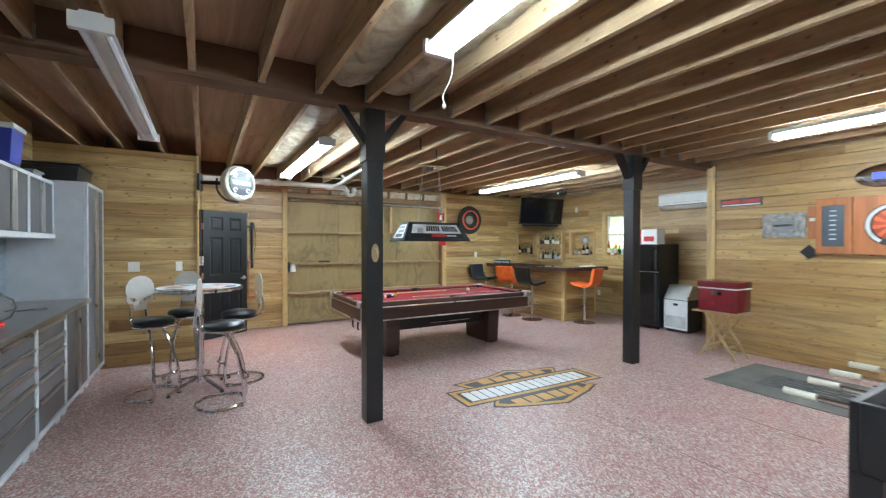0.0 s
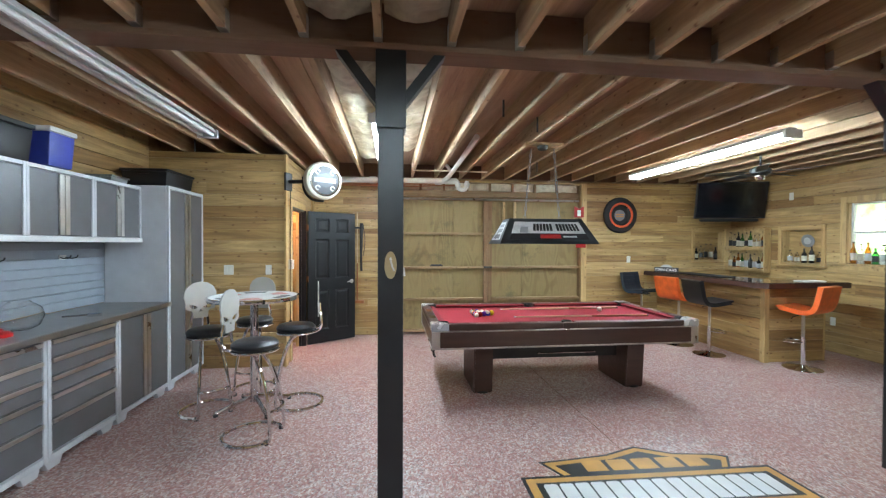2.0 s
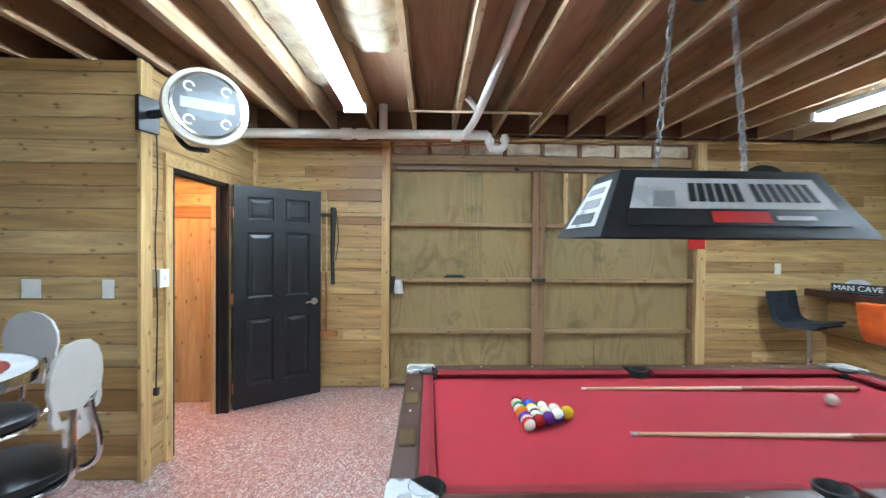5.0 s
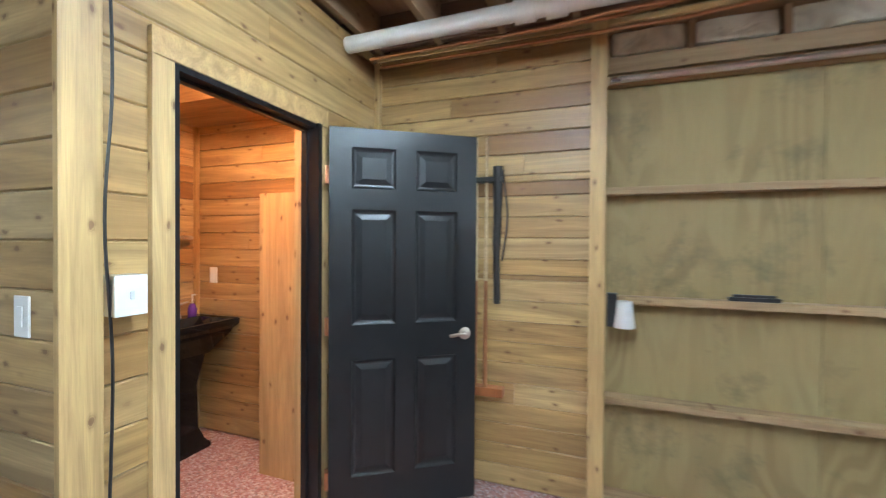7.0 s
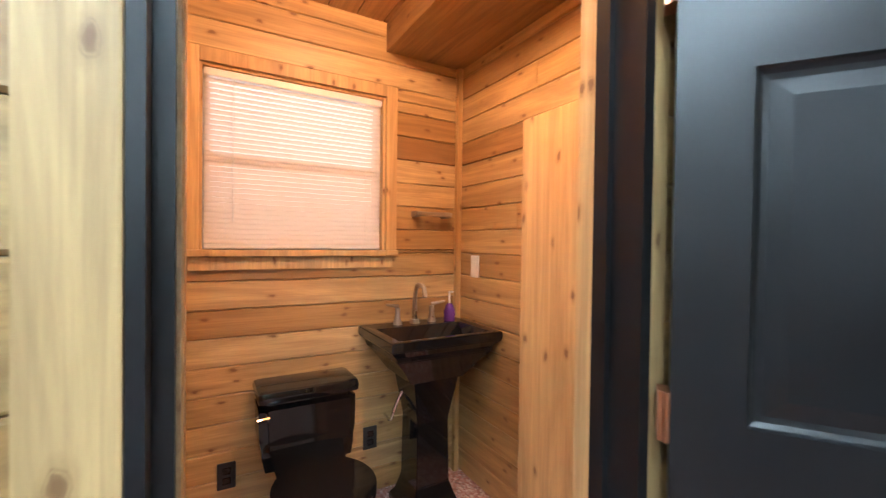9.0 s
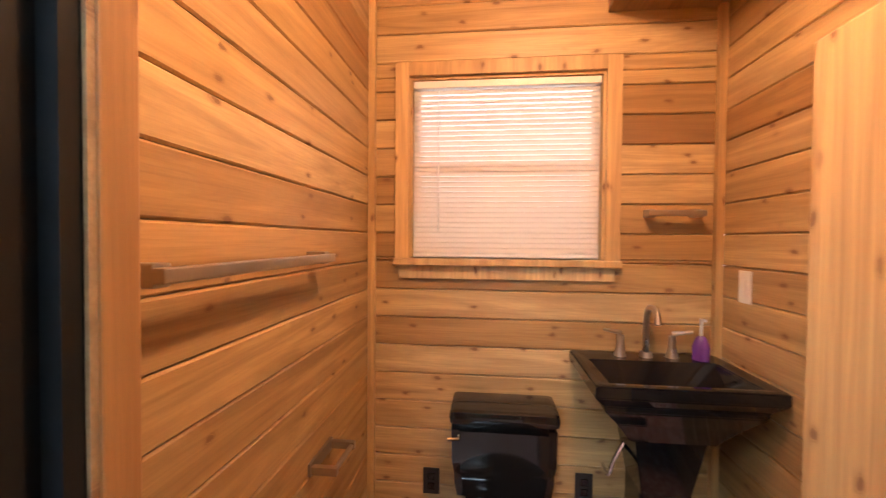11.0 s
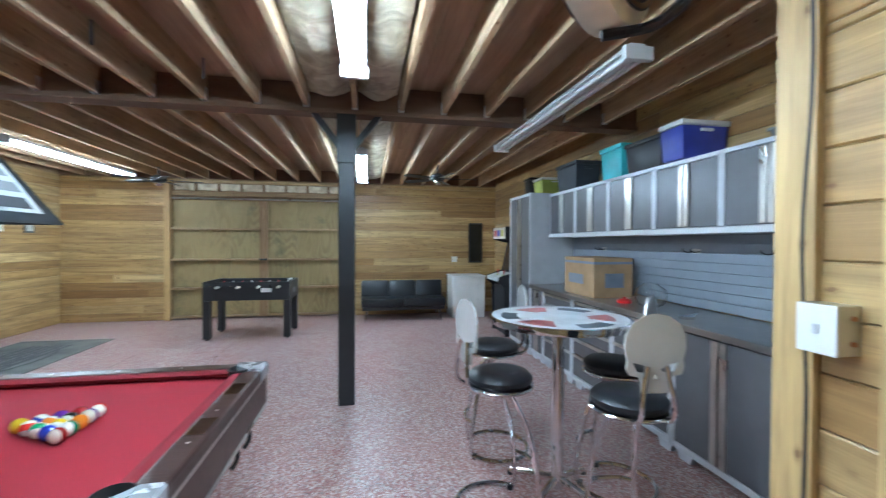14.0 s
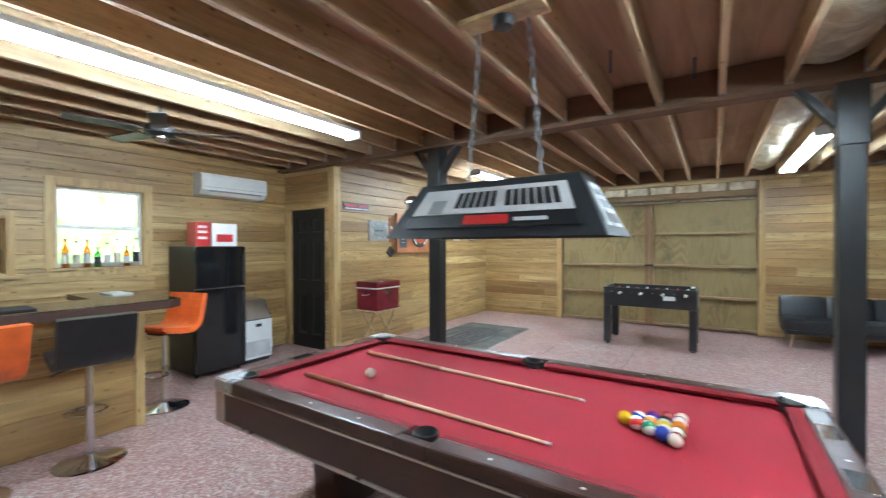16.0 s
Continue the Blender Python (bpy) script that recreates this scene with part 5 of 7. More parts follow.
def niche(name, x, y, rz, w, z0, z1, label):
    """Recessed framed niche; local +y goes into the wall."""
    e = thing(name, label, "wall niche", x, y, 0, rz)
    tagged(e, kind="structure")
    h = w / 2
    part("back", boxed(-h, h, 0.125, 0.13, z0, z1), PLANK, e)
    for a, b in ((-h, -h + 0.01), (h - 0.01, h)):
        part("side", boxed(a, b, 0.0, 0.125, z0, z1), TRIM, e)
    part("bottom", boxed(-h + 0.01, h - 0.01, 0, 0.125, z0, z0 + 0.012), TRIM_X, e)
    part("top", boxed(-h + 0.01, h - 0.01, 0, 0.125, z1 - 0.012, z1), TRIM_X, e)
    for a, b in ((-h - 0.06, -h), (h, h + 0.06)):
        part("casing", boxed(a, b, -0.02, -0.001, z0 - 0.02, z1 + 0.06, 0.003), TRIM, e)
    part("casing", boxed(-h, h, -0.02, -0.001, z1, z1 + 0.06, 0.003), TRIM_X, e)
    part("sill", boxed(-h - 0.08, h + 0.08, -0.06, -0.001, z0 - 0.045, z0 - 0.021, 0.004), TRIM_X, e)
    return e


niche("niche_north", 7.16, NORTH, 0, 0.60, 1.26, 1.80, "small framed niche in the plank wall")
niche("niche_east", EAST, 6.635, -90, 0.63, 1.26, 1.80, "framed niche with glasses and a plaque")
rngb = random.Random(21)
for k in range(5):
    kind = rngb.choice((0, 3, 3, 0))
    bottle(6.95 + k * 0.10, NORTH + 0.06, 1.273, kind, rngb.uniform(0.14, 0.33), 0.032, LAB[kind])
for k in range(5):
    kind = (0, 0, 3, 3, 0)[k]
    bottle(EAST + 0.06, 6.87 - k * 0.115, 1.273, kind, rngb.uniform(0.16, 0.34), 0.034, LAB[kind])
disc = thing("round_plaque", "round grey plaque in the niche", "plaque", EAST + 0.105, 6.62, 1.62, -90, rx=8)
bm = lathed([(0, 0), (0.10, 0), (0.10, 0.012), (0.08, 0.016), (0, 0.016)], 24)
bmesh.ops.transform(bm, matrix=UPRIGHT, verts=bm.verts)
part("disc", bm, GREY, disc)
bm = lathed([(0, 0.017), (0.055, 0.017), (0.055, 0.019), (0, 0.019)], 20)
bmesh.ops.transform(bm, matrix=UPRIGHT, verts=bm.verts)
part("badge", bm, LIGHT_GREY, disc)
shelf_unit = thing("bottle_shelf", "wooden wall shelf with two rows of bottles", "shelf", EAST - 0.002, 7.56, 0)
part("back", boxed(-0.012, 0, -0.40, 0.40, 1.08, 1.84), PLANK, shelf_unit)
for s in (-1, 1):
    part("side", boxed(-0.14, -0.0125, s * 0.41 - 0.011, s * 0.41 + 0.011, 1.08, 1.84, 0.003), TRIM, shelf_unit)
for z in (1.10, 1.47):
    part("shelf", boxed(-0.138, -0.0125, -0.398, 0.398, z, z + 0.022, 0.003), TRIM_X, shelf_unit)
    part("lip", boxed(-0.145, -0.1385, -0.398, 0.398, z - 0.01, z + 0.05, 0.002), TRIM_X, shelf_unit)
    for k in range(9):
        kind = rngb.choice((0, 0, 3, 1, 3, 2))
        bottle(EAST - 0.075, 7.90 - k * 0.085, z + 0.0225, kind, rngb.uniform(0.22, 0.31), 0.031, LAB[kind])
for k in range(8):
    kind = (2, 0, 2, 1, 0, 0, 2, 0)[k]
    bottle(EAST + 0.0, 5.90 - k * 0.088, 1.30, kind, rngb.uniform(0.2, 0.33), 0.034, LAB[kind])

fridge = thing("refrigerator", "black two-door refrigerator with papers on top", "refrigerator", 6.92, 4.66, 0)
part("body", boxed(0.065, 0.66, -0.29, 0.29, 0.03, 1.52, 0.008), BLACK, fridge)
for z0, z1 in ((0.06, 1.02), (1.03, 1.515)):
    d = part("door", boxed(0, 0.06, -0.29, 0.29, z0, z1, 0.012), GLOSS_BLACK, fridge, "glossy black door")
    part("handle", boxed(-0.018, -0.0005, -0.285, -0.25, z0 + 0.1 if z0 < 1 else z0 + 0.03, z1 - 0.03 if z0 < 1 else z1 - 0.1, 0.006), BLACK, d)
part("handle_line", boxed(0.002, 0.05, -0.28, 0.28, 1.0215, 1.0285), STEEL, fridge)
for s in (-0.25, 0.25):
    part("foot", lathed([(0, 0), (0.02, 0), (0.02, 0.03), (0, 0.03)], 10, (0.1, s, 0)), BLACK, fridge)
bx = thing("carton", "white carton with red print on the refrigerator", "box", 7.1, 4.60, 1.522)
part("carton", boxed(-0.1, 0.14, -0.17, 0.13, 0, 0.27, 0.004), WHITE, bx)
part("print", boxed(-0.102, -0.1005, -0.12, 0.08, 0.05, 0.14), RED, bx)
bx = thing("carton", "red carton standing on the refrigerator", "box", 7.1, 4.83, 1.522)
part("carton", boxed(-0.08, 0.12, -0.09, 0.08, 0, 0.28, 0.004), RED, bx)
for z in (0.08, 0.15, 0.21):
    part("print", boxed(-0.082, -0.0805, -0.05, 0.05, z, z + 0.03), WHITE, bx)

ice = thing("ice_maker", "white and black ice maker on the floor", "ice maker", 7.05, 4.12, 0)
part("body", boxed(0.012, 0.46, -0.21, 0.21, 0.03, 0.56, 0.008), BLACK, ice)
part("front", boxed(0, 0.012, -0.205, 0.205, 0.05, 0.55, 0.004), WHITE_METAL, ice, "white front panel")
part("bin_door", slabbed([(0.0, 0.562), (0.45, 0.562), (0.45, 0.80), (0.17, 0.80)], -0.205, 0.205, UPRIGHT), STEEL, ice, "sloping steel bin door")
part("grille", boxed(-0.003, -0.0005, -0.18, 0.18, 0.08, 0.28), LIGHT_GREY, ice)
part("latch", boxed(-0.012, -0.0005, -0.05, 0.03, 0.46, 0.50, 0.004), BLACK, ice)
part("foot", boxed(0.03, 0.43, -0.18, 0.18, 0, 0.03), BLACK, ice)

ac = thing("air_conditioner", "white wall-mounted split air conditioner", "air conditioner", EAST - 0.002, 4.2, 2.16)
part("body", slabbed([(0, 0), (-0.14, 0.02), (-0.20, 0.08), (-0.205, 0.25), (-0.18, 0.29), (0, 0.30)], -0.45, 0.45, UPRIGHT @ Matrix()), WHITE, ac)
ac.children[0].matrix_basis = pose(0, 0, 0, 0, 0, 0)
part("louvre", boxed(-0.208, -0.17, -0.36, 0.36, 0.062, 0.078, 0.002), GREY, ac)
part("seam", boxed(-0.2085, -0.2055, -0.44, 0.44, 0.115, 0.118), GREY, ac)


def fan(x, y, rz, label):
    e = thing("ceiling_fan", label, "ceiling fan", x, y, 0, rz, "ceiling fans")
    part("rod", tubed([(0, 0, 2.56), (0, 0, JOIST_Z + 0.02)], 0.014, 8), BLACK, e)
    part("motor", lathed([(0, 2.44), (0.07, 2.44), (0.11, 2.47), (0.115, 2.52), (0.06, 2.56), (0, 2.57)], 24), BLACK, e, smooth=True)
    part("lamp_kit", lathed([(0, 2.38), (0.04, 2.385), (0.06, 2.41), (0.06, 2.439), (0, 2.44)], 16), CHROME, e, smooth=True)
    for k in range(5):
        b = part("blade", boxed(0.17, 0.62, -0.06, 0.06, 2.475, 2.483, 0.002, Matrix.Rotation(radians(72 * k), 4, "Z") @ Matrix.Translation((0, 0, 2.479)) @ Matrix.Rotation(radians(10), 4, "X") @ Matrix.Translation((0, 0, -2.479))), BLACK, e)
        part("bracket", boxed(0.08, 0.20, -0.015, 0.015, 2.487, 2.493, 0, Matrix.Rotation(radians(72 * k), 4, "Z")), BLACK, b)


fan(5.95, 5.70, 12, "black five-blade ceiling fan near the bar")
fan(-0.02, 0.85, 30, "black five-blade ceiling fan near the sofa")
fan(4.4, -0.2, 50, "black five-blade ceiling fan near the far door")

# round tyre sign
tyre = thing("tyre_sign", "round tyre-shaped sign with an orange ring", "sign", 5.36, NORTH - 0.002, 2.08)
bm = lathed([(0.16, 0.0), (0.31, 0.0), (0.325, 0.03), (0.31, 0.06), (0.24, 0.075), (0.19, 0.06), (0.16, 0.03)], 40)
bmesh.ops.transform(bm, matrix=UPRIGHT, verts=bm.verts)
part("tyre", bm, RUBBER, tyre, "black rubber rim", True)
for r0, r1, z, m, nm in ((0.0, 0.17, 0.012, BLACK, "face"), (0.19, 0.225, 0.067, HAZARD, "ring"), (0.0, 0.10, 0.02, GREY, "badge")):
    bm = slabbed(arc(0, 0, r1, 0, 350, 35), z, z + 0.006, UPRIGHT) if r0 == 0 else lathed([(r0, z), (r1, z), (r1, z + 0.012), (r0, z + 0.012)], 40)
    if r0:
        bmesh.ops.transform(bm, matrix=UPRIGHT, verts=bm.verts)
    part(nm, bm, m, tyre)
for z in (-0.02, 0.015):
    part("lettering", boxed(-0.075, 0.075, -0.029, -0.0265, z - 0.01, z + 0.008), LOGO_ORANGE, tyre)
ext = thing("fire_extinguisher_sign", "red arrow sign with white letters on the upright", "sign", 4.56, 7.93, 2.05)
part("plate", slabbed([(-0.09, 0.18), (0.0, 0.13), (0.09, 0.18), (0.09, -0.02), (-0.09, -0.02)], 0.0, 0.006, UPRIGHT), RED, ext)
part("print", boxed(-0.03, 0.03, -0.009, -0.0065, 0.0, 0.11), WHITE, ext)
ext = thing("red_tag", "small red sign low on the garage upright", "sign", 4.60, 7.93, 1.55)
part("plate", boxed(-0.09, 0.09, -0.006, 0, -0.06, 0.06, 0.002), RED, ext)

# ---- dart wall ----
W = EAST2 - 0.003


def flat_sign(name, y0, y1, z0, z1, material, label, bars, category="sign"):
    e = thing(name, label, category, W, (y0 + y1) / 2, (z0 + z1) / 2, 0)
    h, v = (y1 - y0) / 2, (z1 - z0) / 2
    part("plate", boxed(-0.012, 0, -h, h, -v, v, 0.003), material, e)
    for a, b, c, d, m in bars:
        part("print", boxed(-0.0145, -0.0122, a * h, b * h, c * v, d * v), m, e)
    return e


flat_sign("long_sign", 2.62, 3.14, 2.05, 2.16, DARK_BLUE, "long dark sign with red and white lettering bars", [(-0.9, -0.1, -0.2, 0.6, RED), (0.0, 0.9, -0.2, 0.6, RED), (-0.9, 0.9, -0.8, -0.5, WHITE)])
flat_sign("metal_sign", 2.16, 2.62, 1.60, 1.92, TIN, "pale metal sign with a dark oval emblem", [(-0.55, 0.55, -0.35, 0.35, GREY), (-0.45, 0.45, -0.08, 0.08, BLACK), (-0.3, 0.3, 0.35, 0.6, GREY), (-0.3, 0.3, -0.6, -0.35, GREY)])
flat_sign("wood_tag", 2.05, 2.14, 1.58, 1.98, REDWOOD, "narrow reddish wooden plaque", [(-0.6, 0.6, 0.1, 0.3, LIGHT_GREY)])
db = thing("dart_cabinet", "open red wooden dart cabinet with scoreboards", "dart board", W, 1.38, 1.73)
part("back_box", boxed(-0.06, 0, -0.33, 0.33, -0.33, 0.33, 0.004), REDWOOD, db)
for s in (-1, 1):
    d = part("door", boxed(-0.085, -0.055, s * 0.335 if s > 0 else -0.66, 0.66 if s > 0 else -0.335, -0.33, 0.33, 0.004), REDWOOD, db, "open cabinet door")
    c = s * 0.50
    part("slate", boxed(-0.088, -0.0855, c - 0.10, c + 0.10, -0.24, 0.24), DARK_BLUE, d, "dark scoreboard")
    for k in range(7):
        part("tally", boxed(-0.0895, -0.0883, c - 0.03, c + 0.03, 0.17 - k * 0.055, 0.185 - k * 0.055), LIGHT_GREY, d)
TOW = Matrix(((0, 0, -1, 0), (1, 0, 0, 0), (0, 1, 0, 0), (0, 0, 0, 1)))
board = part("board", slabbed(arc(0, 0, 0.235, 0, 350, 35), 0.0605, 0.085, TOW), BLACK, db, "black and orange dart board")
for k in range(20):
    o = arc(0, 0, 0.17, k * 18 + 0.4, k * 18 + 17.6, 3) + list(reversed(arc(0, 0, 0.02, k * 18 + 0.4, k * 18 + 17.6, 3)))
    part("wedge", slabbed(o, 0.0855, 0.088, TOW), HAZARD if k % 2 else WEDGE, board)
part("ring", slabbed(arc(0, 0, 0.225, -60, 240, 30) + list(reversed(arc(0, 0, 0.19, -60, 240, 30))), 0.0855, 0.087, TOW), LIGHT_GREY, board, "pale number ring")
dia = thing("diamond_hook", "small black diamond plaque on the dart wall", "plaque", W, 2.12, 1.42)
part("plate", slabbed([(0, 0.09), (0.09, 0), (0, -0.09), (-0.09, 0)], 0, 0.03, TOW), BLACK, dia)
bt = thing("bottle_cap_sign", "shiny blue and silver oval sign on the dart wall", "sign", W, 1.45, 2.28)
bm = lathed([(0, 0.03), (0.12, 0.028), (0.17, 0.012), (0.18, 0), (0, 0)], 28)
bmesh.ops.transform(bm, matrix=TOW @ Matrix.Diagonal((1.5, 0.75, 1, 1)), verts=bm.verts)
part("plate", bm, CHROME, bt, smooth=True)
part("print", boxed(-0.036, -0.031, -0.12, 0.12, -0.04, 0.04), BLUE, bt)
flat_sign("photo_frame", -0.1, 0.15, 1.63, 1.85, WHITE, "white framed print on the dart wall", [(-0.7, 0.7, -0.7, 0.7, LIGHT_GREY)])
flat_sign("photo_frame", -0.7, -0.5, 1.62, 1.80, DARK_BLUE, "dark framed print on the dart wall", [(-0.7, 0.7, -0.7, 0.7, LIGHT_GREY)])

stand = thing("folding_stand", "pale folding wooden stand", "stand", 6.06, 2.88, 0)
for x in (-0.17, 0.17):
    for s in (-1, 1):
        part("leg", tubed([(x, s * 0.23, 0.0), (x, -s * 0.16, 0.60)], 0.017, 6), OAK, stand)
for s in (-1, 1):
    part("rung", tubed([(-0.17, s * 0.18, 0.08), (0.17, s * 0.18, 0.08)], 0.013, 6), OAK, stand)
    part("rung", tubed([(-0.17, s * 0.12, 0.16), (0.17, s * 0.12, 0.16)], 0.013, 6), OAK, stand)
part("top", boxed(-0.22, 0.22, -0.30, 0.30, 0.60, 0.622, 0.004), OAK, stand)
cooler = thing("cooler", "maroon ice chest with a white rim on the stand", "cooler", 6.06, 2.88, 0.622)
part("body", boxed(-0.19, 0.19, -0.24, 0.24, 0, 0.30, 0.02), MAROON, cooler, smooth=True)
part("lid", boxed(-0.2, 0.2, -0.25, 0.25, 0.315, 0.40, 0.02), MAROON, cooler, smooth=True)
part("rim", boxed(-0.2, 0.2, -0.25, 0.25, 0.301, 0.314, 0.004), WHITE, cooler, "white seal line")
part("emblem", boxed(-0.194, -0.1905, -0.06, 0.06, 0.22, 0.27), CHROME, cooler)
part("handle", tubed(bend([(-0.05, 0.245, 0.24), (-0.05, 0.28, 0.22), (0.05, 0.28, 0.22), (0.05, 0.245, 0.24)], 4), 0.01, 6), CHROME, cooler)

rug = thing("floor_mat", "grey floor mat with a dark oval relief", "mat", 5.44, 1.35, 0.002)
part("pad", boxed(-0.61, 0.61, -1.15, 1.15, 0, 0.008, 0.003), MAT, rug)
for r0, r1 in ((0.20, 0.23), (0.36, 0.385), (0.10, 0.13)):
    o = arc(0, 0, r1, 0, 350, 35, 1.9) + [(r1, 0.001)] + [(r0, 0.001)] + list(reversed(arc(0, 0, r0, 0, 350, 35, 1.9)))
    part("relief", slabbed(o, 0.0085, 0.011), MAT_DARK, rug)
for k in range(6):
    part("relief", boxed(-0.26 + k * 0.09, -0.21 + k * 0.09, -0.8, 0.8, 0.0085, 0.0105), MAT_DARK, rug)

# ---- floor emblem: plain shapes in its colours ----
emblem = thing("floor_emblem", "painted black, orange and white shield emblem on the floor", "floor emblem", 3.0, 3.32, 0.0005, -1.5)
shield = [(-0.62, 0.22), (-0.72, 0.40), (-0.45, 0.43), (-0.2, 0.46), (0.08, 0.56), (0.32, 0.44), (0.62, 0.40), (0.70, 0.36), (0.6, 0.22), (0.60, -0.2), (0.66, -0.32), (0.45, -0.42), (0.2, -0.5), (0.02, -0.56), (-0.3, -0.47), (-0.6, -0.36), (-0.68, -0.30), (-0.60, -0.2)]
shield = [(x, y) for x, y in shield]


def shrink(pts, k, dy=0.0):
    return [(x * k, y * k + dy) for x, y in pts]


part("shield", slabbed(shield, 0, 0.0020), LOGO_BLACK, emblem, "black painted shield")
part("shield_band", slabbed(shrink(shield, 0.955), 0.0021, 0.0028), LOGO_ORANGE, emblem, "golden band")
part("shield_field", slabbed(shrink(shield, 0.86), 0.0029, 0.0035), LOGO_BLACK, emblem, "black field")
part("bar", slabbed([(-0.90, 0.22), (0.88, 0.22), (0.90, -0.20), (-0.90, -0.20)], 0.0036, 0.0042), LOGO_BLACK, emblem, "black bar")
part("bar_band", slabbed([(-0.875, 0.195), (0.86, 0.195), (0.875, -0.175), (-0.875, -0.175)], 0.0043, 0.0048), LOGO_ORANGE, emblem, "golden band")
part("bar_field", slabbed([(-0.82, 0.145), (0.805, 0.145), (0.82, -0.125), (-0.82, -0.125)], 0.0049, 0.0054), LOGO_BLACK, emblem, "black field")


def glyphs(x0, x1, y0, y1, count, z, material, parent, gap=0.3):
    """A row of plain bars where lettering stands."""
    step = (x1 - x0) / count
    w = step * (1 - gap)
    for k in range(count):
        a = x0 + k * step
        o = [(a, y0), (a + w, y0), (a + w, y1 - 0.012), (a + w - 0.012, y1), (a + 0.012, y1), (a, y1 - 0.012)]
        part("block", slabbed(o, z, z + 0.0006), material, parent)


glyphs(-0.78, 0.78, -0.105, 0.125, 15, 0.0055, LOGO_WHITE, emblem, gap=0.12)
glyphs(-0.42, 0.50, 0.25, 0.385, 5, 0.0036, LOGO_ORANGE, emblem, 0.18)
glyphs(-0.44, 0.48, -0.40, -0.24, 6, 0.0036, LOGO_ORANGE, emblem, 0.18)


# ---- far end of the room ----
def foosball():
    e = thing("foosball_table", "black foosball table with chrome rods", "foosball table", 2.85, 0.24, 0)
    for s in (-1, 1):
        part("side", boxed(-0.62, 0.62, *sorted((s * 0.36, s * 0.33)), 0.60, 0.88, 0.006), BLACK, e)
        part("end", boxed(*sorted((s * 0.62, s * 0.59)), -0.329, 0.329, 0.60, 0.88, 0.006), BLACK, e)
        for q in (-1, 1):
            leg = part("leg", boxed(*sorted((s * 0.62, s * 0.52)), *sorted((q * 0.36, q * 0.26)), 0.03, 0.599, 0.006), BLACK, e)
            part("leveller", lathed([(0, 0), (0.035, 0), (0.035, 0.012), (0.012, 0.02), (0.012, 0.03), (0, 0.03)], 12, (s * 0.57, q * 0.31, 0)), CHROME, leg)
        part("goal", boxed(*sorted((s * 0.622, s * 0.6205)), -0.1, 0.1, 0.68, 0.76), GREY, e)
    part("pitch", boxed(-0.589, 0.589, -0.329, 0.329, 0.72, 0.74), GREY, e, "grey playing field")
    for q in (-1, 1):
        part("plate", boxed(*sorted((q * 0.2, q * 0.35)), *sorted((-q * 0.364, -q * 0.3605)), 0.72, 0.78), WHITE, e)
    for k in range(8):
        x = -0.49 + k * 0.14
        s = -1 if k % 2 else 1
        r = part("rod", tubed([(x, -s * 0.42, 0.82), (x, s * 0.56, 0.82)], 0.008, 8), CHROME, e, "chrome rod", True)
        part("grip", tubed([(x, s * 0.50, 0.82), (x, s * 0.62, 0.82)], 0.017, 10), CREAM, r, "pale handle", True)
        for q in (-0.18, 0.0, 0.18):
            part("figure", boxed(x - 0.012, x + 0.012, q - 0.014, q + 0.014, 0.745, 0.85, 0.006), (WHITE, RED)[k % 2], r)
    part("scorer", boxed(-0.58, -0.54, -0.1, 0.1, 0.885, 0.9), WHITE, e)


foosball()
sofa = thing("sofa", "black tufted vinyl futon sofa with chrome legs", "sofa", 0.38, -0.85, 0)
for k in range(2):
    part("seat_cushion", boxed(-0.80 + k * 0.80, -0.005 + k * 0.80, -0.30, 0.38, 0.27, 0.43, 0.035), VINYL, sofa, smooth=True)
for k in range(3):
    part("back_cushion", boxed(-0.80 + k * 0.535, -0.27 + k * 0.535, -0.20, -0.06, 0.38, 0.75, 0.035, Matrix.Translation((0, -0.06, 0.4)) @ Matrix.Rotation(radians(14), 4, "X") @ Matrix.Translation((0, 0.06, -0.4))), VINYL, sofa, smooth=True)
part("frame", boxed(-0.78, 0.78, -0.28, 0.34, 0.21, 0.268, 0.006), BLACK, sofa)
for x in (-0.68, 0.68):
    for y in (-0.24, 0.30):
        part("leg", tubed([(x, y, 0.21), (x * 1.06, y * 1.06, 0.0)], [0.018, 0.012], 8), CHROME, sofa)
for k in range(6):
    for z in (0.50, 0.63):
        part("tuft", lathed([(0, 0), (0.014, 0), (0.01, 0.006), (0, 0.008)], 8, (-0.66 + k * 0.265, -0.02 - (z - 0.4) * 0.25, z)), RUBBER, sofa)

wc = thing("white_cabinet", "small white two-door cabinet against the wall", "cabinet", -0.92, -0.98, 0)
part("body", boxed(-0.33, 0.33, -0.28, 0.28, 0.0, 0.80, 0.005), WHITE, wc)
part("top", boxed(-0.345, 0.345, -0.29, 0.30, 0.802, 0.83, 0.005), WHITE, wc)
part("drawer", boxed(-0.31, 0.31, 0.281, 0.298, 0.66, 0.785, 0.004), WHITE, wc)
for a, b in ((-0.31, -0.004), (0.004, 0.31)):
    d = part("door", boxed(a, b, 0.281, 0.298, 0.06, 0.65, 0.004), WHITE, wc)
    part("knob", lathed([(0, 0), (0.01, 0), (0.012, 0.012), (0, 0.018)], 10, ((a + b) / 2, 0.31, 0.36)), STEEL, d)


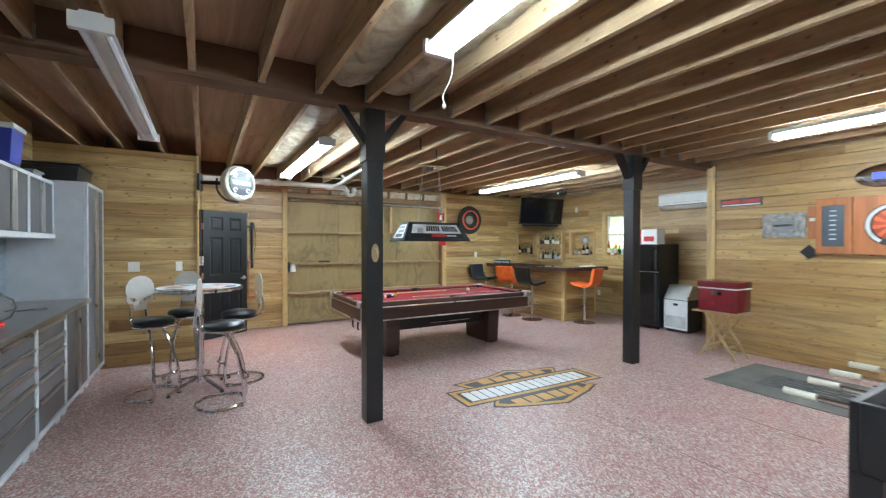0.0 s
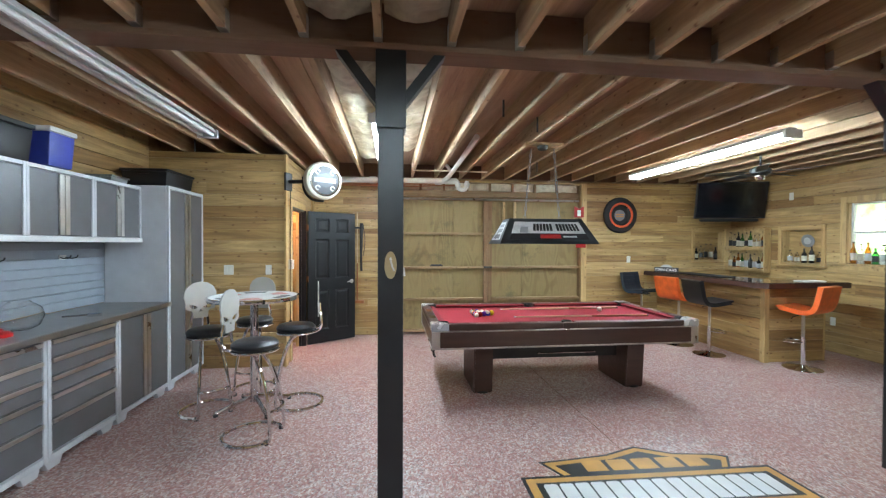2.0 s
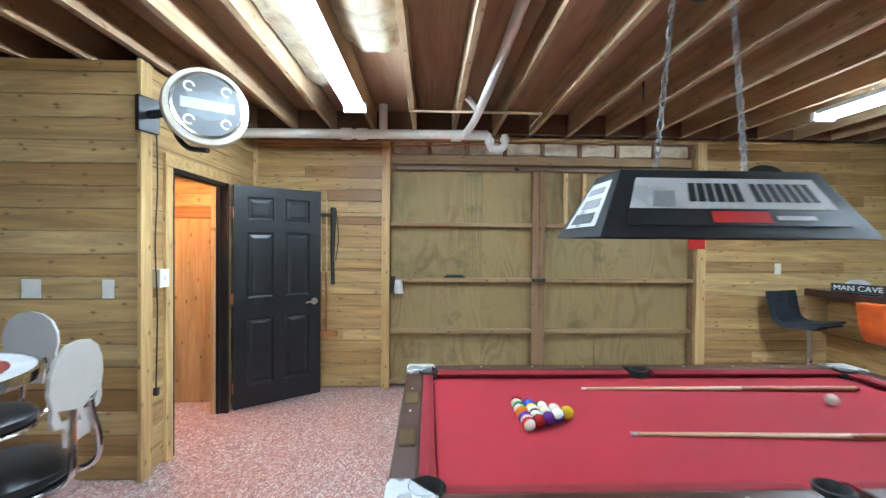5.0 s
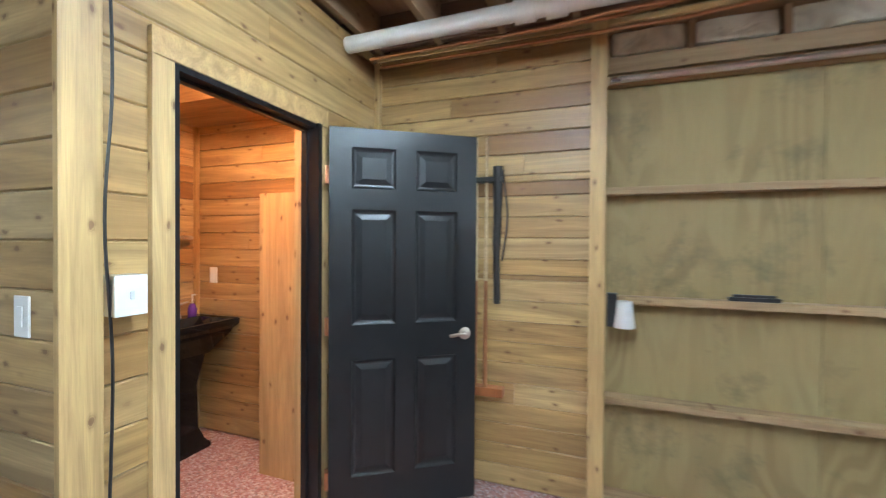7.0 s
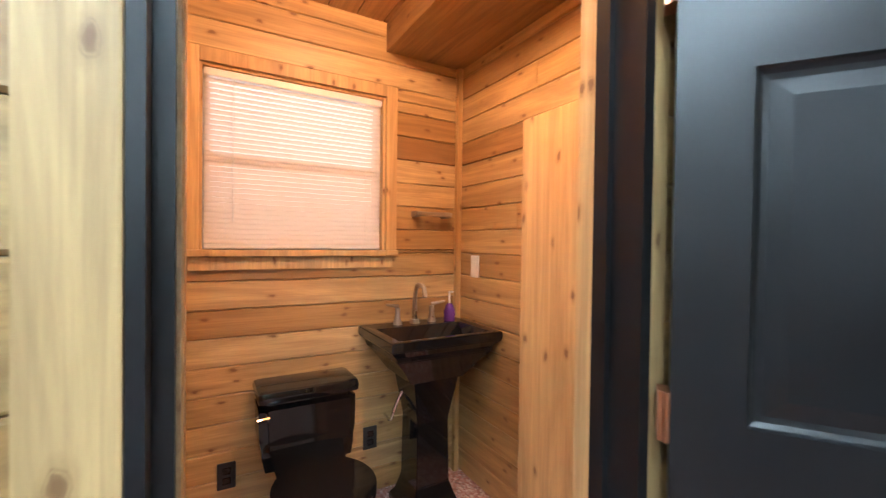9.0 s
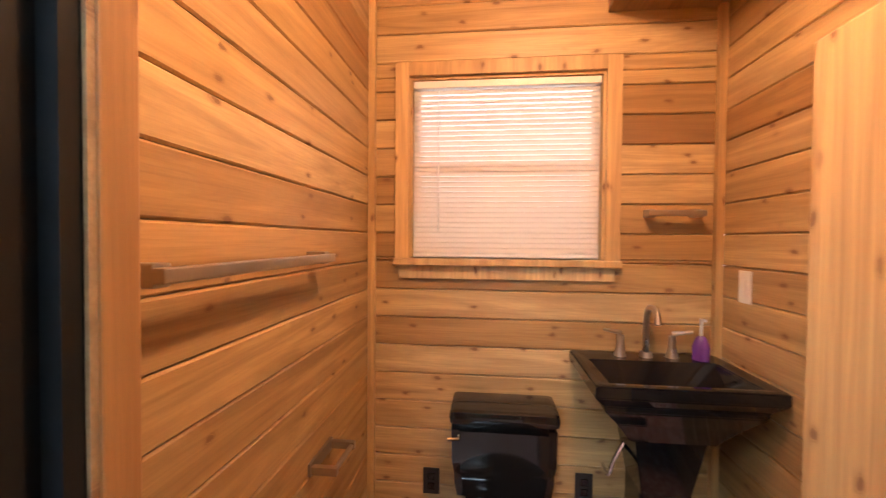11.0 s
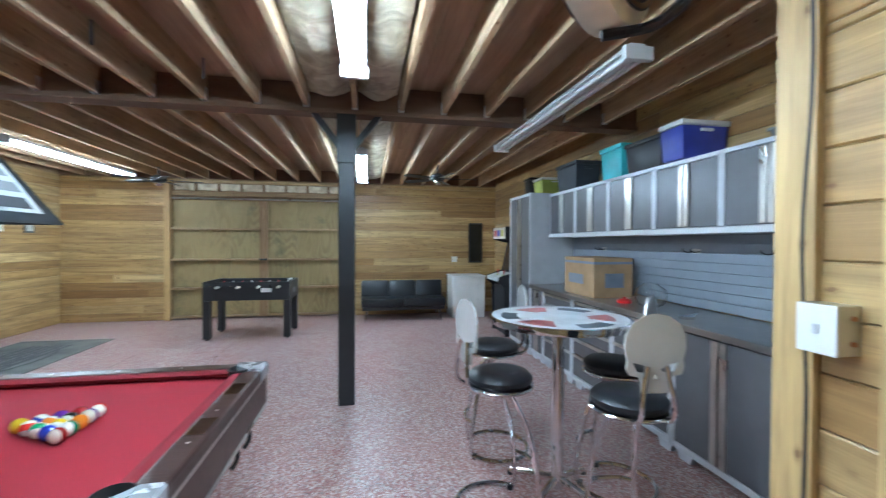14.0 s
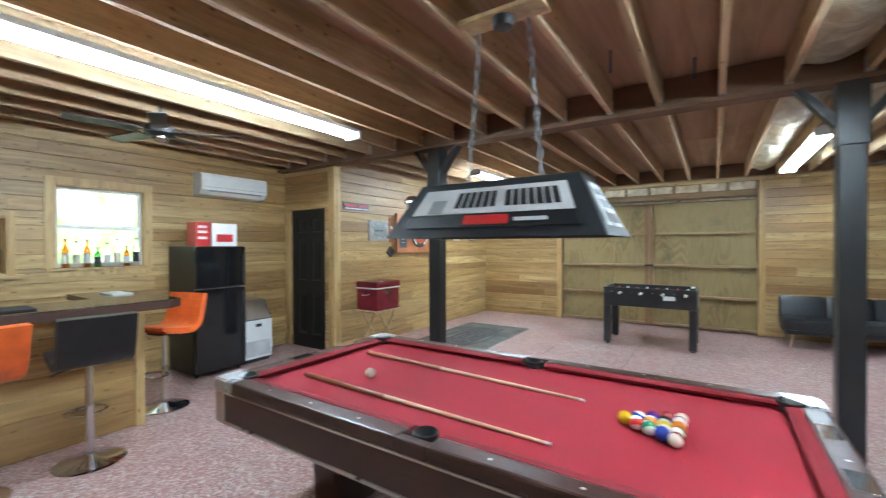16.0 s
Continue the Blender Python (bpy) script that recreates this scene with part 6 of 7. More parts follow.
def arcade():
    e = thing("arcade_machine", "black upright arcade machine with lit panel print", "arcade machine", -1.63, 0.72, 0)
    side = [(0.0, 0.0), (0.56, 0.0), (0.58, 0.78), (0.68, 0.86), (0.66, 0.94), (0.40, 1.02), (0.30, 1.48), (0.56, 1.54), (0.56, 1.74), (0.0, 1.74)]
    for s in (-1, 1):
        part("side_panel", slabbed(side, s * 0.32 - 0.012, s * 0.32 + 0.012, UPRIGHT), BLACK, e)
    part("front", boxed(0.5, 0.54, -0.305, 0.305, 0.02, 0.78), BLACK, e)
    part("control_panel", slabbed([(0.40, 1.0), (0.66, 0.93), (0.67, 0.87), (0.40, 0.85)], -0.305, 0.305, UPRIGHT), LIGHT_GREY, e, "pale printed control deck")
    for q in (-0.15, 0.15):
        part("joystick", tubed([(0.52, q, 0.96), (0.52, q, 1.04)], [0.006, 0.016], 8), RED, e)
        for k in range(3):
            part("button", lathed([(0, 0), (0.014, 0), (0.014, 0.012), (0, 0.014)], 10, (0.56, q + 0.05 + k * 0.035, 0.955)), YELLOW, e)
    part("screen", slabbed([(0.38, 1.03), (0.40, 1.03), (0.30, 1.47), (0.28, 1.47)], -0.29, 0.29, UPRIGHT), SCREEN, e, "dark screen")
    part("marquee", boxed(0.50, 0.555, -0.305, 0.305, 1.55, 1.73), CREAM, e, "pale printed marquee")
    for k in range(3):
        part("print", boxed(0.556, 0.559, -0.25 + k * 0.17, -0.12 + k * 0.17, 1.59, 1.69), (RED, BLUE, YELLOW)[k], e)
    part("back", boxed(0.0, 0.02, -0.305, 0.305, 0.0, 1.735), BLACK, e)
    part("roof", boxed(0.021, 0.5, -0.305, 0.305, 1.70, 1.735), BLACK, e)


arcade()
wp = thing("dark_wall_panel", "tall narrow dark panel hung on the plank wall", "wall panel", -1.21, SOUTH + 0.002, 1.48)
part("frame", boxed(-0.15, 0.15, 0, 0.02, -0.42, 0.42, 0.004), BLACK, wp)
part("face", boxed(-0.12, 0.12, 0.0205, 0.024, -0.39, 0.39), BOTTLE_DARK, wp)


def switch(x, y, z, rz, wide, label, box_mount=False):
    """Wall plate; the local -y face looks into the room."""
    e = thing("wall_switch", label, "switch", x, y, z, rz)
    w = 0.058 if wide else 0.036
    d = 0.0
    if box_mount:
        part("metal_box", boxed(-0.044, 0.044, -0.066, 0, -0.06, 0.06, 0.004), STEEL, e, "surface metal box")
        for zz in (-0.03, 0.03):
            part("screw", tubed([(0.044, -0.025, zz), (0.051, -0.025, zz)], 0.006, 8), COPPER, e)
        d, w = -0.0665, 0.046
    part("plate", boxed(-w, w, d - 0.007, d, -0.06, 0.06, 0.003), WHITE, e)
    for s in ((-0.025, 0.025) if wide and not box_mount else (0.0,)):
        tw, th = (0.006, 0.012) if box_mount else (0.012, 0.03)
        part("toggle", boxed(s - tw, s + tw, d - 0.011, d - 0.0075, -th, th, 0.002), LIGHT_GREY if box_mount else WHITE, e)
    return e


switch(-0.27, BATH_S - 0.002, 1.22, 0, False, "white rocker switch on cedar planks")
switch(-0.74, BATH_S - 0.002, 1.22, 0, True, "white double switch plate on cedar planks")
switch(BATH_E + 0.002, 6.42, 1.28, 90, True, "white switch in a surface metal box", True)
switch(5.55, NORTH - 0.002, 1.28, 0, False, "small outlet plate on the plank wall")
switch(EAST - 0.002, 6.80, 2.33, -90, False, "white sensor plate high on the wall")
switch(-0.75, SOUTH + 0.002, 1.13, 180, True, "white switch plate on the far wall")
switch(EAST - 0.002, 6.15, 0.45, -90, False, "pale outlet low on the wall")
switch(-1.42, BY1 - 0.002, 1.19, 0, False, "white switch beside the bathroom sink")
wire = thing("power_cord", "black cord hanging down in front of the corner board", "cord", -0.03, 6.372, 0)
part("cable", tubed(bend([(0.004, 0.0, 2.36), (0.006, 0.012, 1.9), (0.004, -0.008, 1.5), (0.006, 0.01, 1.1), (0.005, 0.004, 0.75), (0.006, -0.004, 0.57)], 6), 0.0045, 6), BLACK, wire)
part("plug", boxed(-0.006, 0.022, -0.018, 0.01, 0.52, 0.57, 0.004), BLACK, wire)

# double-faced round sign on its bracket
SIGN_TURN = Matrix.Rotation(radians(52), 4, "Z")
rs = thing("round_wall_sign", "round double-faced sign with a silver shield on a black bracket", "sign", 0.0, 6.30, 2.44, 22)
rs.matrix_basis = pose(-0.05, 6.31, 2.32, 0, 0, -18)
part("bracket", boxed(0.0, 0.03, -0.07, 0.07, -0.11, 0.11, 0.005), BLACK, rs)
part("arm", tubed([(0.03, 0, 0), (0.30, 0, 0)], 0.025, 10), BLACK, rs)
part("cradle", tubed(bend([(0.22, 0, 0.06), (0.23, 0, -0.1), (0.33, 0, -0.22), (0.49, 0, -0.25)], 5), 0.016, 8), BLACK, rs)
bm = lathed([(0, -0.07), (0.19, -0.07), (0.225, -0.05), (0.235, 0), (0.225, 0.05), (0.19, 0.07), (0, 0.07)], 40)
bmesh.ops.transform(bm, matrix=Matrix.Translation((0.48, 0, 0)) @ SIGN_TURN @ UPRIGHT, verts=bm.verts)
case = part("case", bm, CREAM, rs, "cream round case", True)
for s in (-1, 1):
    T = Matrix.Translation((0.48, 0, 0)) @ SIGN_TURN @ (UPRIGHT if s > 0 else Matrix.Rotation(radians(180), 4, "Z") @ UPRIGHT)
    face = part("face", slabbed(arc(0, 0, 0.195, 0, 350, 35), 0.0705, 0.074, T), BLACK, case, "dark printed face")
    for r0, r1, z in ((0.175, 0.19, 0.0745),):
        o = arc(0, 0, r1, 0, 350, 35) + [(r1, 0.0005), (r0, 0.0005)] + list(reversed(arc(0, 0, r0, 0, 350, 35)))
        part("ring", slabbed(o, z, z + 0.001, T), CHROME, face)
    part("shield", slabbed(shrink(shield, 0.16), 0.0745, 0.0755, T), LAMP_GREY, face)
    part("bar", slabbed([(-0.14, 0.03), (0.14, 0.03), (0.14, -0.03), (-0.14, -0.03)], 0.0758, 0.0765, T), GREY, face)
    for k in range(4):
        a = 45 + 90 * k
        part("scroll", slabbed(arc(0.135 * math.cos(radians(a)), 0.135 * math.sin(radians(a)), 0.03, 0, 300, 14) + list(reversed(arc(0.135 * math.cos(radians(a)), 0.135 * math.sin(radians(a)), 0.02, 0, 300, 14))), 0.0745, 0.0755, T), CREAM, face)

# hanging pool lamp
lamp = thing("pendant_lamp", "dark hanging pool table lamp with printed panels", "pendant lamp", 2.93, 5.40, 0)
zb, zt = 1.555, 1.83


def quad_panel(bm, pts, n, t):
    n = Vector(n).normalized() * t
    a = [bm.verts.new(p) for p in pts]
    b = [bm.verts.new(Vector(p) + n) for p in pts]
    bm.faces.new(a)
    bm.faces.new(list(reversed(b)))
    for i in range(4):
        bm.faces.new((a[i], a[(i + 1) % 4], b[(i + 1) % 4], b[i]))


bx0, by0, tx0, ty0 = 0.55, 0.26, 0.41, 0.12
bm = bmesh.new()
ring = [[(-bx0, -by0, zb), (bx0, -by0, zb), (bx0, by0, zb), (-bx0, by0, zb)], [(-tx0, -ty0, zt), (tx0, -ty0, zt), (tx0, ty0, zt), (-tx0, ty0, zt)]]
vs = [[bm.verts.new(p) for p in r] for r in ring]
for i in range(4):
    bm.faces.new((vs[0][i], vs[0][(i + 1) % 4], vs[1][(i + 1) % 4], vs[1][i]))
bm.faces.new(vs[1])
bmesh.ops.solidify(bm, geom=list(bm.faces), thickness=0.012)
shade = part("shade", bm, LAMP_GREY, lamp, "charcoal flared shade")
for s in (-1, 1):
    def on(u, v, s=s, out=0.004):
        y = by0 + (ty0 - by0) * v
        x = bx0 + (tx0 - bx0) * v
        return Vector((u * x, s * (y + out), zb + (zt - zb) * v + out * 0.5))

    for u0, u1, v0, v1, m, nm in ((-0.84, 0.84, 0.40, 0.86, CREAM_PRINT, "panel"), (-0.84, 0.84, 0.16, 0.385, BLACK, "panel")):
        bm = bmesh.new()
        quad_panel(bm, [on(u0, v0), on(u1, v0), on(u1, v1), on(u0, v1)], (0, s, 0.5), 0.002)
        part(nm, bm, m, shade, "printed panel")
    for k in range(14):
        if k == 6:
            continue
        u = (-0.36 + k * 0.08) * -s - (0.06 if s > 0 else 0.0)
        bm = bmesh.new()
        quad_panel(bm, [on(u, 0.50, out=0.0068), on(u + 0.06, 0.50, out=0.0068), on(u + 0.06, 0.78, out=0.0068), on(u, 0.78, out=0.0068)], (0, s, 0.5), 0.0008)
        part("print", bm, BLACK, shade)
    for u0, u1, v0, v1, m in ((-0.2, 0.25, 0.2, 0.36, RED), (-0.66, -0.48, 0.42, 0.66, GREY), (0.3, 0.6, 0.24, 0.3, LIGHT_GREY)):
        u0, u1 = sorted((-s * u0, -s * u1))
        bm = bmesh.new()
        quad_panel(bm, [on(u0, v0, out=0.0068), on(u1, v0, out=0.0068), on(u1, v1, out=0.0068), on(u0, v1, out=0.0068)], (0, s, 0.5), 0.0008)
        part("print", bm, m, shade)

    def oe(u, v, s=s, out=0.004):
        y = by0 + (ty0 - by0) * v
        x = bx0 + (tx0 - bx0) * v
        return Vector((s * (x + out), u * y, zb + (zt - zb) * v + out * 0.5))

    for u0, u1, v0, v1, m, o_ in ((-0.7, 0.7, 0.15, 0.86, CREAM_PRINT, 0.004), (-0.5, 0.5, 0.66, 0.76, GREY, 0.0068), (-0.55, 0.4, 0.44, 0.58, GREY, 0.0068), (-0.5, 0.5, 0.2, 0.36, LAMP_GREY, 0.0068)):
        bm = bmesh.new()
        quad_panel(bm, [oe(u0, v0, out=o_), oe(u1, v0, out=o_), oe(u1, v1, out=o_), oe(u0, v1, out=o_)], (s, 0, 0.5), 0.001)
        part("panel", bm, m, shade, "printed end panel")
for s in (-1, 1):
    x = s * 0.20
    n_links = 16
    for k in range(n_links):
        f = k / n_links
        px, pz = x + (s * 0.06 - x) * f * 0.5, zt + 0.02 + (2.64 - zt - 0.02) * f
        T = Matrix.Translation((px, 0, pz)) @ Matrix.Rotation(radians(90 * (k % 2)), 4, "Z")
        pts = [T @ Vector((0.012 * math.cos(a), 0, 0.032 * math.sin(a))) for a in [2 * math.pi * i / 10 for i in range(10)]]
        part("chain_link", tubed(pts, 0.0035, 5, True), GREY, lamp)
part("ceiling_plate", boxed(-0.22, 0.22, -0.07, 0.07, 2.655, 2.678, 0.003), OAK, lamp, "pale wooden ceiling plate")
part("canopy", lathed([(0, 2.60), (0.05, 2.61), (0.06, 2.64), (0.06, 2.654), (0, 2.654)], 16), BLACK, lamp, smooth=True)
for x in (-0.3, 0.0, 0.3):
    part("bulb", lathed([(0, 1.62), (0.03, 1.64), (0.03, 1.68), (0.012, 1.72), (0.012, 1.80), (0, 1.80)], 12, (x, 0, 0)), WHITE, lamp, "unlit white bulb", True)

# ---- pipes and insulation under the floor above ----
drain = thing("drain_pipe", "pale plastic drain pipe under the joists", "pipe", 0, 0, 0)
part("run", tubed([(-0.05, 7.62, 2.56), (2.30, 7.60, 2.575)], 0.045, 14), GREY_PVC, drain, smooth=True)
for x in (0.95, 1.1, 2.0):
    part("coupling", tubed([(x - 0.05, 7.615, 2.567), (x + 0.05, 7.615, 2.568)], 0.056, 14), GREY_PVC, drain, smooth=True)
part("branch", tubed(bend([(2.08, 7.6, 2.575), (2.13, 7.3, 2.60), (2.17, 6.9, 2.66), (2.21, 6.15, 2.74), (2.22, 5.6, 2.78)], 4), 0.034, 12), GREY_PVC, drain, smooth=True)
part("trap", tubed(bend([(2.28, 7.60, 2.585), (2.31, 7.60, 2.56), (2.32, 7.60, 2.50), (2.345, 7.60, 2.45), (2.395, 7.60, 2.435), (2.445, 7.60, 2.45), (2.47, 7.60, 2.50), (2.47, 7.60, 2.58)], 5), 0.034, 12), GREY_PVC, drain, "curved drain trap", True)
for x, z in ((2.32, 2.515), (2.47, 2.53)):
    part("slip_nut", tubed([(x, 7.60, z - 0.02), (x, 7.60, z + 0.02)], 0.046, 12), GREY_PVC, drain)
part("vent_stub", tubed([(1.3, 7.61, 2.57), (1.3, 7.61, 2.85)], 0.04, 12), GREY_PVC, drain, smooth=True)
part("wye", tubed([(2.14, 7.05, 2.63), (2.05, 7.0, 2.72)], 0.025, 10), GREY_PVC, drain, smooth=True)
supply = thing("water_pipe", "thin tan water pipe with two bends", "pipe", 0, 0, 0)
part("run", tubed([(1.56, 7.2, 2.78), (1.57, 7.2, 2.665), (2.72, 7.2, 2.665), (2.62, 7.2, 2.55)], 0.011, 8), PIPE_TAN, supply, smooth=True)
for k in range(3):
    cp = thing("copper_pipe", "thin copper pipe beneath the drain", "pipe", 0.05, 7.70 + 0.06 * k, 2.50 + 0.03 * (k % 2), group="copper pipes")
    part("run", tubed([(0, 0, 0), (1.0 + 0.3 * k, 0, 0.01), (1.3 + 0.3 * k, -0.03, 0.02), (1.9 + 0.2 * k, -0.03, 0.03)], 0.009, 8), COPPER, cp, smooth=True)


def paper_batt(x0, x1, y0, y1, seed):
    bm = bmesh.new()
    nx, ny = 10, int((y1 - y0) * 22)
    grid = [[None] * (ny + 1) for _ in range(nx + 1)]
    for i in range(nx + 1):
        for j in range(ny + 1):
            x, y = x0 + (x1 - x0) * i / nx, y0 + (y1 - y0) * j / ny
            q = Vector((x * 9, y * 5, seed))
            sag = 0.05 * math.sin(math.pi * i / nx)
            grid[i][j] = bm.verts.new((x, y, 2.80 - sag + 0.03 * noise.noise(q) + 0.012 * noise.noise(q * 3.1)))
    for i in range(nx):
        for j in range(ny):
            bm.faces.new((grid[i][j], grid[i + 1][j], grid[i + 1][j + 1], grid[i][j + 1]))
    bmesh.ops.solidify(bm, geom=list(bm.faces), thickness=0.004)
    e = thing("insulation_batt", "crumpled paper-faced insulation between joists", "insulation", 0, 0, 0, group="insulation above the lights")
    part("facing", bm, PAPER, e, smooth=True)


jx = [x for x in JOISTS if 0.7 < x < 1.7]
for k in range(len(jx) - 1):
    paper_batt(jx[k] + 0.035, jx[k + 1] - 0.035, 3.5, 6.9 if k == 0 else 6.3, 3.0 + k)
    paper_batt(jx[k] + 0.035, jx[k + 1] - 0.035, -1.2, 3.2, 9.0 + k)
hooks_y = [(2.15, 4.2), (2.58, 4.6), (3.3, 6.6), (-0.95, 5.9)]
for x, y in hooks_y:
    h = thing("ceiling_strap", "short dark strap hanging from a joist", "strap", x, y, 2.50)
    part("strap", boxed(-0.008, 0.008, -0.004, 0.004, 0.08, 0.22, 0.002), BLACK, h)

# ---- north wall odds and ends ----
rack = thing("cue_rack", "wooden wall rack holding cues", "cue rack", 0.68, NORTH - 0.003, 0)
part("bottom_rest", boxed(-0.09, 0.11, -0.07, 0, 0.55, 0.60, 0.004), REDWOOD, rack)
part("clip", boxed(-0.09, 0.10, -0.05, 0, 1.80, 1.83, 0.004), BLACK, rack)
for x, m in ((-0.06, 0), (0.0, 1)):
    c = thing("wall_cue", "slim wooden cue standing in the rack", "pool cue", 0.68 + x, NORTH - 0.05, 0.601, group="cues in the rack")
    part("butt", tubed([(0, 0, 0), (0, 0.01, 0.62)], [0.014, 0.011], 8), CUE_BUTT, c, smooth=True)
    part("shaft", tubed([(0, 0.01, 0.621), (0, 0.012, 1.46)], [0.011, 0.007], 8), CUE, c, smooth=True)
cs = thing("cue_case", "narrow black cue case hanging on planks", "cue case", 0.745, NORTH - 0.032, 1.09)
part("case", tubed(bend([(0.0, 0, 0), (-0.005, 0, 0.3), (0.0, 0, 0.55), (0.0, 0, 0.80)], 4), [0.02] * 5 + [0.024] * 4 + [0.028] * 4, 8), BLACK, cs, smooth=True)
part("strap", tubed(bend([(0.03, -0.01, 0.78), (0.06, -0.01, 0.5), (0.03, -0.01, 0.25)], 4), 0.006, 6), BLACK, cs)
cup = thing("cup", "white paper cup held at the garage door's edge", "cup", 1.43, 7.975, 1.0)
part("cup", lathed([(0, 0), (0.052, 0), (0.054, 0.004), (0.038, 0.14), (0, 0.14)], 20), WHITE, cup, smooth=True)
part("holder", boxed(-0.085, -0.035, -0.01, 0.03, 0.0, 0.18, 0.004), BLACK, cup)
handle = thing("door_pull", "black pull handle lying on the garage door rail", "handle", 2.02, 8.03, 1.161)
part("bar", box(boxed(-0.11, 0.11, -0.012, 0.012, 0.0, 0.02, 0.004), -0.09, 0.09, -0.01, 0.01, 0.02, 0.034, 0.004), BLACK, handle)
for x in (3.22, 3.42):
    st = thing("loose_stud", "short pale stud behind the garage door rail", "stud", x, 8.05, 1.751)
    part("stud", boxed(-0.022, 0.022, -0.018, 0.018, 0.0, 0.545, 0.003), TRIM, st)

# ---- things on the cabinets ----
def bin_(name, label, x, y, z, w, d, h, material, lid, cat):
    """Tapered storage tub with a lid."""
    e = thing(name, label, cat, x, y, z)
    bm = boxed(-d / 2, d / 2, -w / 2, w / 2, 0, h * 0.86, 0.015)
    for v in bm.verts:
        k = 0.9 + 0.1 * v.co.z / h
        v.co.x *= k
        v.co.y *= k
    part("tub", bm, material, e, smooth=True)
    part("lid", boxed(-d / 2 - 0.008, d / 2 + 0.008, -w / 2 - 0.008, w / 2 + 0.008, h * 0.862, h, 0.012), lid, e, smooth=True)
    for s in (-1, 1):
        part("handle", boxed(-0.05, 0.05, *sorted((s * w * 0.49, s * (w * 0.49 + 0.02))), h * 0.70, h * 0.78, 0.006), lid, e)


bin_("cooler_box", "blue hard cooler with a white lid line", -1.43, 4.42, 2.121, 0.25, 0.40, 0.29, BLUE, WHITE, "cooler")
bin_("soft_bag", "black soft cooler bag", -1.45, 4.00, 2.121, 0.48, 0.32, 0.27, BLACK, BLACK, "bag")
bin_("storage_tub", "teal plastic storage tub", -1.45, 3.51, 2.121, 0.36, 0.30, 0.32, TEAL, TEAL, "storage tub")
bin_("storage_tub", "dark slate storage tub with lid", -1.45, 2.60, 2.121, 0.50, 0.32, 0.32, DARK_BLUE, DARK_BLUE, "storage tub")
bin_("card_box", "yellow-green carton on the tall cabinet", -1.40, 1.93, 2.141, 0.30, 0.36, 0.22, YELLOW, WHITE, "box")
bin_("dark_box", "black box on the tall cabinet", -1.40, 1.55, 2.141, 0.22, 0.36, 0.28, BLACK, BLACK, "box")
bin_("dark_box", "flat black carton on the tall cabinet", -1.35, 5.95, 2.141, 0.60, 0.46, 0.20, BLACK, BLACK, "box")
bin_("flat_case", "thin grey case lying on the wall cabinets", -1.47, 5.25, 2.121, 0.26, 0.28, 0.06, GREY, GREY, "case")
cb = thing("cardboard_box", "sealed brown cardboard box on the worktop", "box", -1.32, 3.27, 0.946)
part("carton", boxed(-0.20, 0.22, -0.30, 0.30, 0, 0.39, 0.004), CARDBOARD, cb)
part("tape", boxed(-0.201, 0.2225, -0.302, 0.302, 0.33, 0.355), TAPE, cb, "grey-blue tape band")
part("print", boxed(0.2205, 0.2225, -0.2, 0.1, 0.12, 0.22), TAPE, cb, "printed block")
part("print", boxed(-0.1, 0.1, 0.3005, 0.3025, 0.1, 0.24), TAPE, cb, "printed block")
jar = thing("glass_globe", "clear glass globe lying on the worktop", "glass globe", -1.30, 4.12, 0.946)
part("globe", lathed([(0, 0.0), (0.06, 0.002), (0.10, 0.03), (0.125, 0.09), (0.11, 0.15), (0.06, 0.19), (0.05, 0.2), (0.054, 0.2), (0.066, 0.186), (0.115, 0.15), (0.13, 0.09), (0.105, 0.025), (0.06, -0.0005), (0, -0.0005)], 24), GLASS, jar, smooth=True)
rl = thing("bottle_stopper", "small red plastic stopper on the worktop", "stopper", -1.22, 3.88, 0.946)
part("cap", lathed([(0, 0), (0.06, 0), (0.062, 0.02), (0.04, 0.035), (0.015, 0.04), (0.012, 0.055), (0, 0.056)], 20), RED, rl, smooth=True)
tl = thing("hand_tool", "small steel tool lying on the worktop", "tool", -1.25, 4.62, 0.946, 30)
part("shank", tubed([(-0.12, 0, 0.012), (0.04, 0, 0.012)], 0.008, 8), CHROME, tl)
part("head", lathed([(0, 0), (0.05, 0), (0.05, 0.02), (0, 0.024)], 16, (0.08, 0, 0)), CHROME, tl, smooth=True)

# ---- bathroom ----
strip("partition", -0.667, -0.174, 7.60, 7.66, 0.0, 1.74, TRIM, "pale cedar half-height partition in the bathroom", 0.004, "partition")
bm = boxed(BX, -0.15, 7.47, BY1 - 0.001, 2.31, BZ - 0.001, 0.004)
tagged(part("trim_soffit", bm, PLANK), "cedar soffit box under the bathroom ceiling", "soffit", kind="structure")

sink = thing("pedestal_sink", "black ceramic pedestal sink with nickel taps", "sink", -1.37, 7.62, 0)



def square_rings(bm, rings, cap_first=True, cap_last=True):
    """Join rectangles (x0, x1, y0, y1, z) one after another into a shell."""
    vs = [[bm.verts.new(p) for p in ((x0, y0, z), (x1, y0, z), (x1, y1, z), (x0, y1, z))] for x0, x1, y0, y1, z in rings]
    for a, b in zip(vs, vs[1:]):
        for k in range(4):
            bm.faces.new((a[k], a[(k + 1) % 4], b[(k + 1) % 4], b[k]))
    if cap_first:
        bm.faces.new(vs[0])
    if cap_last:
        bm.faces.new(vs[-1])
    return bm


